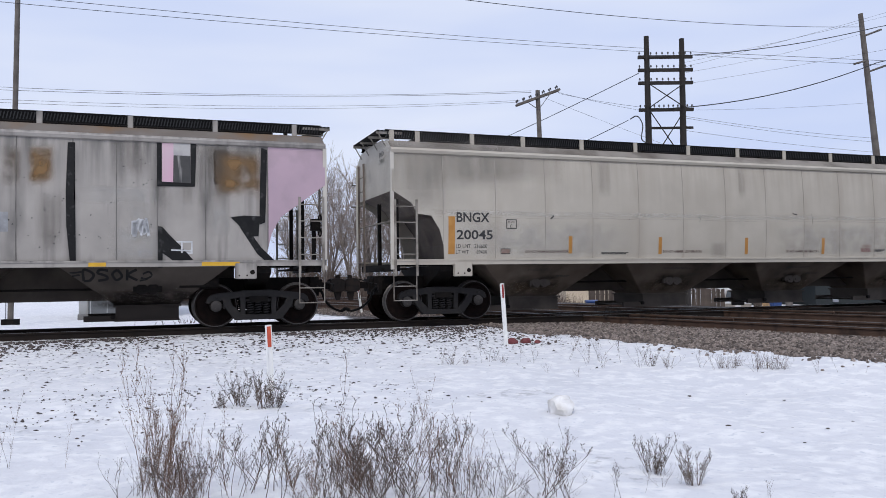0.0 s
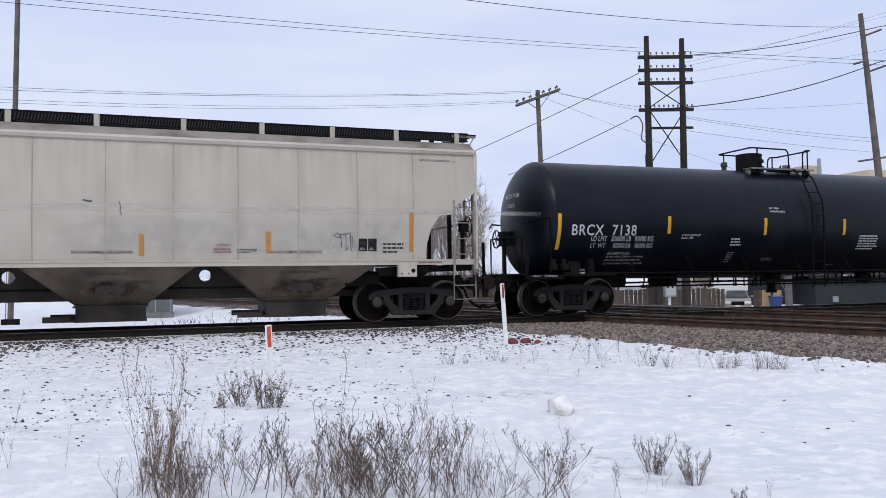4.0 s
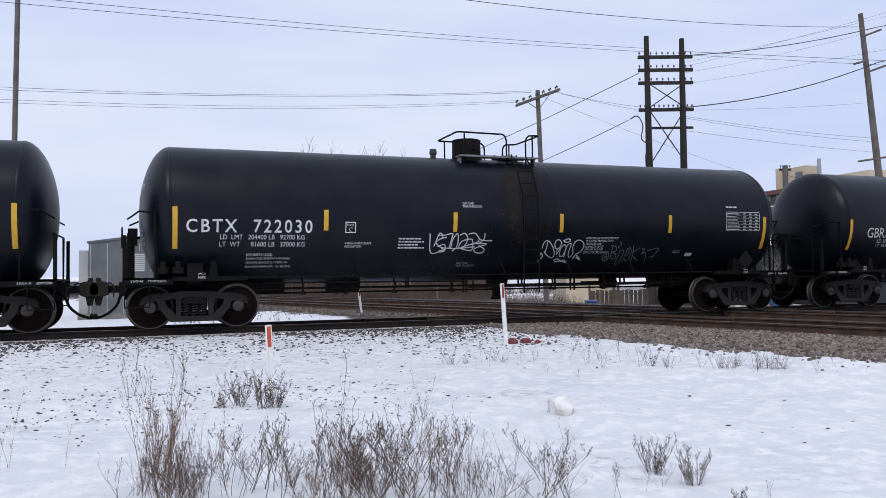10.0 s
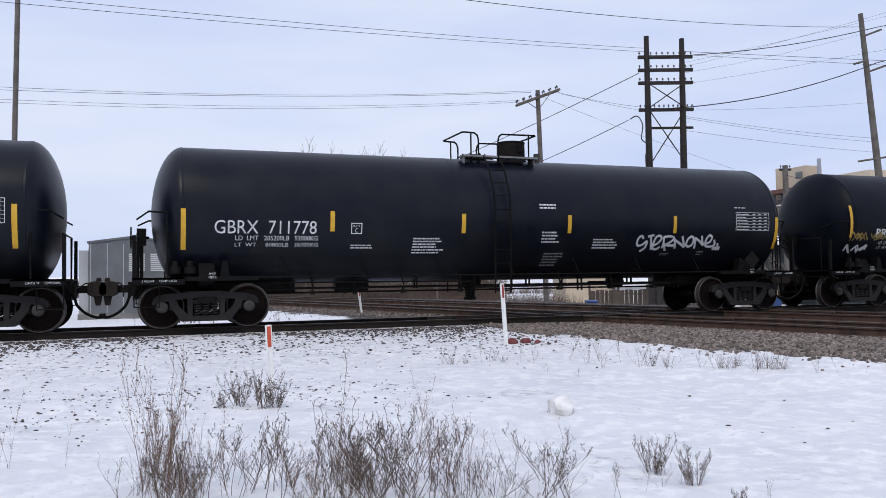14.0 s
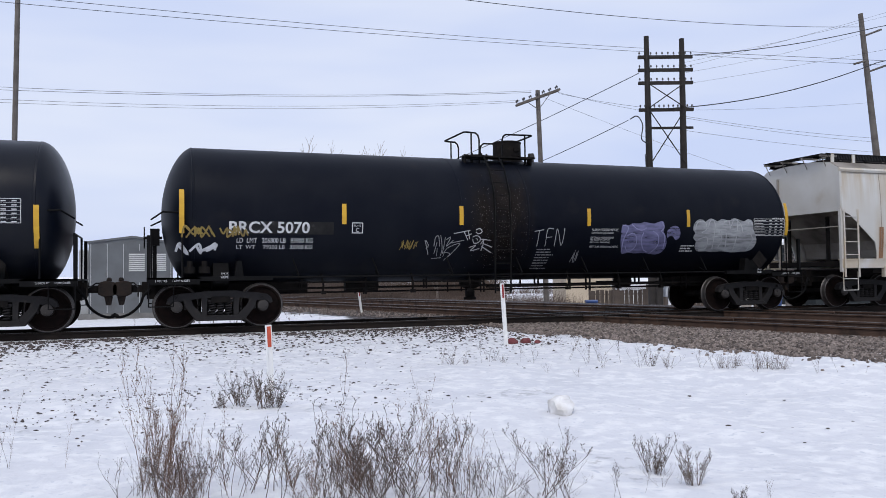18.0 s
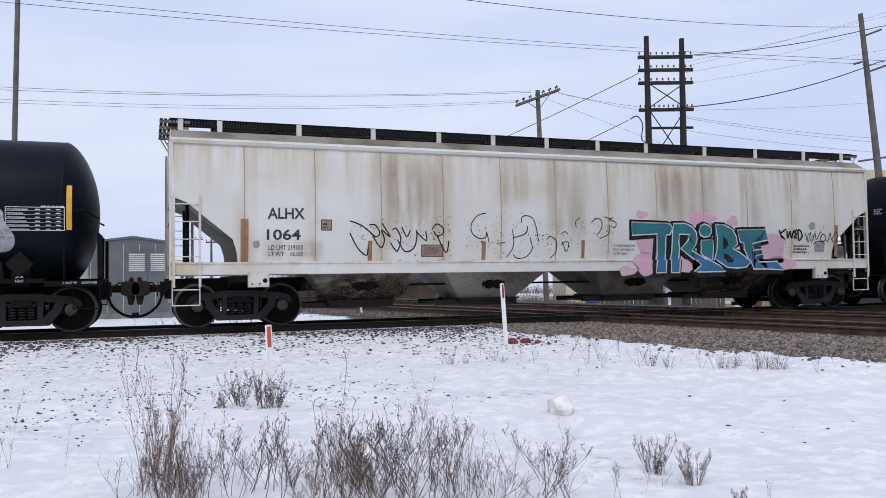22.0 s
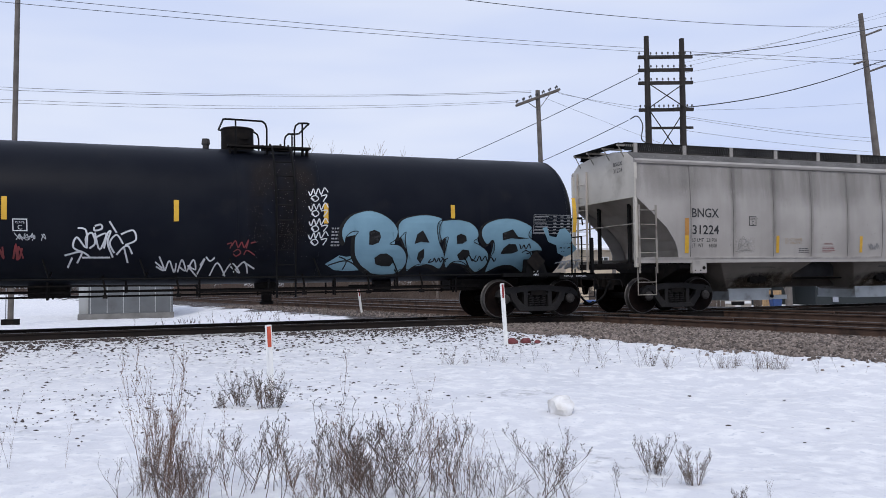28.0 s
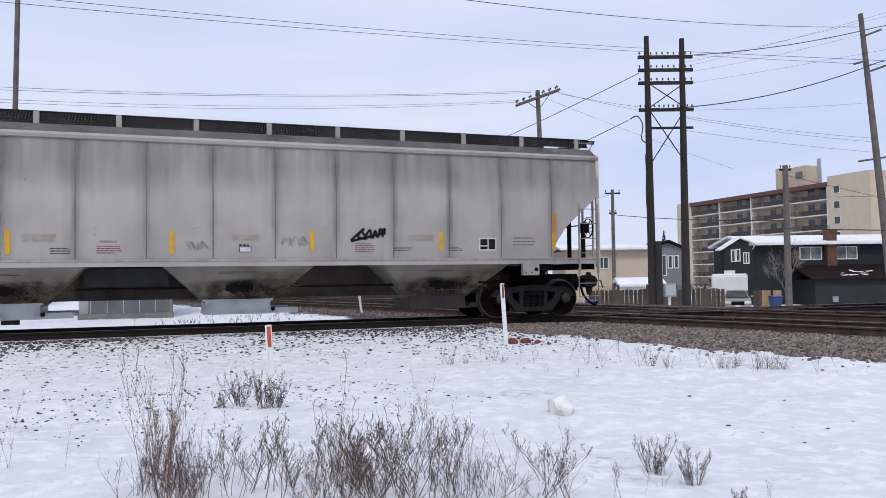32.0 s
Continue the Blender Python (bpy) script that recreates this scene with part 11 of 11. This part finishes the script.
decal(h_car, spatter(bm_new(), -8.0, 3.24, 1.6, 3.0, 18, 6), LETTER_DARK, HS, HC, "paint_flecks", 0.006)["kind"] = "stuff"
decal(g_car, scrawl(-6.41, -5.08, 1.25, 1.6, 95, 0.028, 6), SPRAY_SILVER, tank_side, T_CUTS, "graffiti", 0.009)
decal(g_car, scrawl(-7.59, -7.25, 1.59, 1.89, 96, 0.015, 4), LETTER_GREY, tank_side, T_CUTS, "graffiti", 0.009)



def stains(car, rows, side, cuts):
    """Rows of (x0, x1, z0, z1, material): weathering and painted shade on the side that faces the camera's field."""
    for k, (x0, x1, z0, z1, mat) in enumerate(rows):
        decal(car, rect(bm_new(), x0, x1, z0, z1), mat, side, cuts, "stain_and_shade", 0.0022 + 0.0002 * k)


def runs(car, seed, count, half, z1, lo, hi, mat, side, cuts):
    """Runs of dirt that start under the eave, each of its own width and length."""
    r = random.Random(seed)
    rows = []
    for k in range(count):
        x = r.uniform(-half, half)
        w = r.uniform(0.25, 0.9)
        rows.append((x - w, x + w, z1 - r.uniform(lo, hi), z1 + 0.15, mat))
    stains(car, rows, side, cuts)


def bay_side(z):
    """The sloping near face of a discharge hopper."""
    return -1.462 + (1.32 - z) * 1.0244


BAY_CUTS = [0.6, 0.8, 1.0, 1.2]
decal(z_car, hand_letters("DSOK", 5.0, 6.08, 1.03, 1.25, 0.05), SPRAY_BLACK, bay_side, BAY_CUTS, "graffiti", 0.012)
decal(z_car, strokes(bm_new(), [[(4.80, 1.19), (4.95, 1.20), (5.04, 1.22)], [(4.84, 1.13), (4.98, 1.15)], [(6.16, 1.16), (6.28, 1.20), (6.33, 1.12), (6.22, 1.06), (6.12, 1.08)], [(6.1, 1.02), (6.25, 1.05)]], 0.036), SPRAY_BLACK, bay_side, BAY_CUTS, "graffiti", 0.012)
# dark and brown patches, mostly low on the hoppers' near faces
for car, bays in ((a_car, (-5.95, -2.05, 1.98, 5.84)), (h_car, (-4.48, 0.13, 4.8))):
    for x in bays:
        stains(car, [(x - 0.62, x + 0.62, 0.70, 1.06, PATCH_DARK), (x - 1.0, x + 0.9, 0.52, 0.9, STAIN_BROWN)], bay_side, BAY_CUTS)
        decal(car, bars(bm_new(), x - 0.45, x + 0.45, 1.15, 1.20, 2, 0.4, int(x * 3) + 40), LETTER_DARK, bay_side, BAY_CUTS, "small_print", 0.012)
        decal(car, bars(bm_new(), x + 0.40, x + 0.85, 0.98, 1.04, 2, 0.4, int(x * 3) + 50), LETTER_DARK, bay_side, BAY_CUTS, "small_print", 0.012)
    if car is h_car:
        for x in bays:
            stains(car, [(x - 1.3, x + 1.3, 0.50, 1.02, PATCH_DARK), (x + 0.2, x + 1.5, 0.55, 1.25, STAIN_BROWN)], bay_side, BAY_CUTS)

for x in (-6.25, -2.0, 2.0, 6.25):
    stains(z_car, [(x - 1.1, x + 1.1, 0.42, 0.86, PATCH_DARK), (x - 1.2, x + 1.2, 0.42, 0.8, PATCH_DARK)], bay_side, BAY_CUTS)

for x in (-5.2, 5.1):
    stains(f_car, [(x - 1.5, x + 1.5, 0.40, 1.2, PATCH_DARK), (x - 1.4, x + 1.4, 0.40, 1.0, PATCH_DARK), (x - 1.5, x + 1.5, 0.5, 1.3, STAIN_BROWN)], bay_side, BAY_CUTS)
for x in (-2.0, 2.0):
    decal(f_car, spatter(bm_new(), x - 0.9, x + 0.9, 0.8, 1.25, 120, int(x) + 9), LETTER_DARK, bay_side, BAY_CUTS, "paint_flecks", 0.012)["kind"] = "stuff"

# numbers on the flat ends
for car, half, lines in ((h_car, 8.72, ("BNGX", "31224")), (a_car, 9.88, ("BNGX", "20045"))):
    for k, text in enumerate(lines):
        bm = flat_text(text, 0.60, 1.02, 3.86 - 0.17 * k, 3.97 - 0.17 * k, 0.006)
        for v in bm.verts:
            v.co = Vector((-half - 0.012, -v.co.x, v.co.z))
        part("lettering", bm, LETTER_DARK, car)
# numbers on the dished ends
head_print(c_car, 8.22, flat_text("CBTX 722030", -0.26, 0.66, 2.97, 3.09), LETTER_WHITE)
head_print(c_car, 8.22, bars(bm_new(), -0.02, 0.43, 2.75, 2.85, 2, 0.75, 2), LETTER_GREY)
head_print(c_car, 8.22, bars(bm_new(), 0.11, 0.74, 1.78, 2.36, 6, 0.75, 6), LETTER_GREY)
head_print(b_car, 8.25, flat_text("BRCX 7138", -0.42, 0.37, 3.04, 3.15), LETTER_WHITE)
head_print(b_car, 8.25, bars(bm_new(), -0.24, 0.36, 2.79, 2.9, 2, 0.75, 2), LETTER_GREY)
head_print(g_car, 8.27, bars(bm_new(), 0.32, 0.6, 2.76, 2.95, 3, 0.75, 3), LETTER_GREY, 0.02, 0.66)

runs(z_car, 5, 12, 8.0, 3.85, 0.5, 1.7, STAIN_RUN, HS, HC)
stains(f_car, [(-5.35, -3.1, 1.5, 4.0, STAIN_RUN_RUST), (-4.9, -3.6, 2.2, 4.0, STAIN_RUN_RUST), (-2.3, -1.2, 2.6, 4.0, STAIN_RUN_RUST), (-0.9, 0.4, 1.7, 4.0, STAIN_RUN_RUST), (2.2, 4.3, 1.9, 4.0, STAIN_RUN_RUST),
                (2.3, 3.1, 2.4, 4.0, STAIN_RUN_RUST), (4.9, 5.7, 2.0, 4.0, STAIN_RUN_RUST), (6.4, 7.0, 2.8, 4.0, STAIN_RUN_RUST), (-7.6, -6.2, 1.4, 1.9, STAIN_RUN_RUST)], FS, FC)
stains(a_car, [(-1.25, -0.62, 1.40, 1.86, DARK_FILM), (-10.6, -7.9, 2.4, 4.3, DARK_FILM), (-10.2, -6.6, 3.0, 4.4, DARK_FILM), (-8.4, -5.4, 3.2, 4.3, DARK_FILM), (-4.6, -4.2, 2.9, 4.0, STAIN_RUN), (-0.3, -0.05, 3.0, 3.9, STAIN_RUN), (-8.4, -3.6, 1.43, 2.35, STAIN_PALE), (0.8, 5.6, 1.42, 2.38, STAIN_PALE), (4.6, 8.6, 1.45, 2.4, STAIN_PALE)], HS, HC)
# darker films over the upper half, panel by panel
h_edges = [-8.6, -7.08, -5.72, -4.38, -3.07, -1.76, -0.46, 0.82, 2.14, 3.45, 4.78, 6.09, 7.42, 8.6]
r = random.Random(12)
stains(h_car, [(a - 0.35, b + 0.35, r.uniform(2.7, 3.1), 4.45, DARK_FILM) for a, b in zip(h_edges, h_edges[1:])], HS, HC)
# dark strips along the seams paint in the shade of the bulged panels
stains(h_car, [(x - 0.10, x + 0.10, 1.5, 4.2, DARK_FILM) for x in h_edges[2:-1]], HS, HC)
stains(e_car, [(-1.55, 0.3, 1.15, 3.93, STAIN_TANK), (-1.2, 0.0, 1.1, 3.5, STAIN_TANK)], tank_side, T_CUTS)
stains(c_car, [(-0.3, 1.3, 1.6, 3.93, STAIN_TANK)], tank_side, T_CUTS)
stains(g_car, [(0.2, 1.8, 1.4, 3.9, STAIN_TANK)], tank_side, T_CUTS)


# ---- what moves: the cars along the track, the axles rolling under them ----
def travelled(t):
    """Metres the train has gone at t, soft between the known times."""
    i = max(k for k in range(len(CLOCK) - 1) if CLOCK[k] <= t + 1e-9)
    t0, t1, s0, s1 = CLOCK[i], CLOCK[i + 1], TRAVEL[i], TRAVEL[i + 1]
    v = (s1 - s0) / (t1 - t0)
    v0 = v if i == 0 else 0.5 * (v + (s0 - TRAVEL[i - 1]) / (t0 - CLOCK[i - 1]))
    v1 = v if i + 2 >= len(CLOCK) else 0.5 * (v + (TRAVEL[i + 2] - s1) / (CLOCK[i + 2] - t1))
    u, h = (t - t0) / (t1 - t0), t1 - t0
    return (2 * u ** 3 - 3 * u * u + 1) * s0 + (u ** 3 - 2 * u * u + u) * h * v0 + (3 * u * u - 2 * u ** 3) * s1 + (u ** 3 - u * u) * h * v1


def motions():
    fine = [0.1 * k for k in range(321)]
    for car in (z_car, a_car, b_car, c_car, d_car, e_car, f_car, g_car, h_car):
        x0 = car.location.x
        walk(car, [(0.5 * k, pose(x0 - travelled(0.5 * k), 0, 0)) for k in range(65)])
    turns = [(t, math.degrees(travelled(t) / WHEEL_R)) for t in fine]
    for ax, x in AXLES:
        walk(ax, [(t, pose(x, 0, WHEEL_R, 0, -(a % 360.0), 0)) for t, a in turns])


motions()
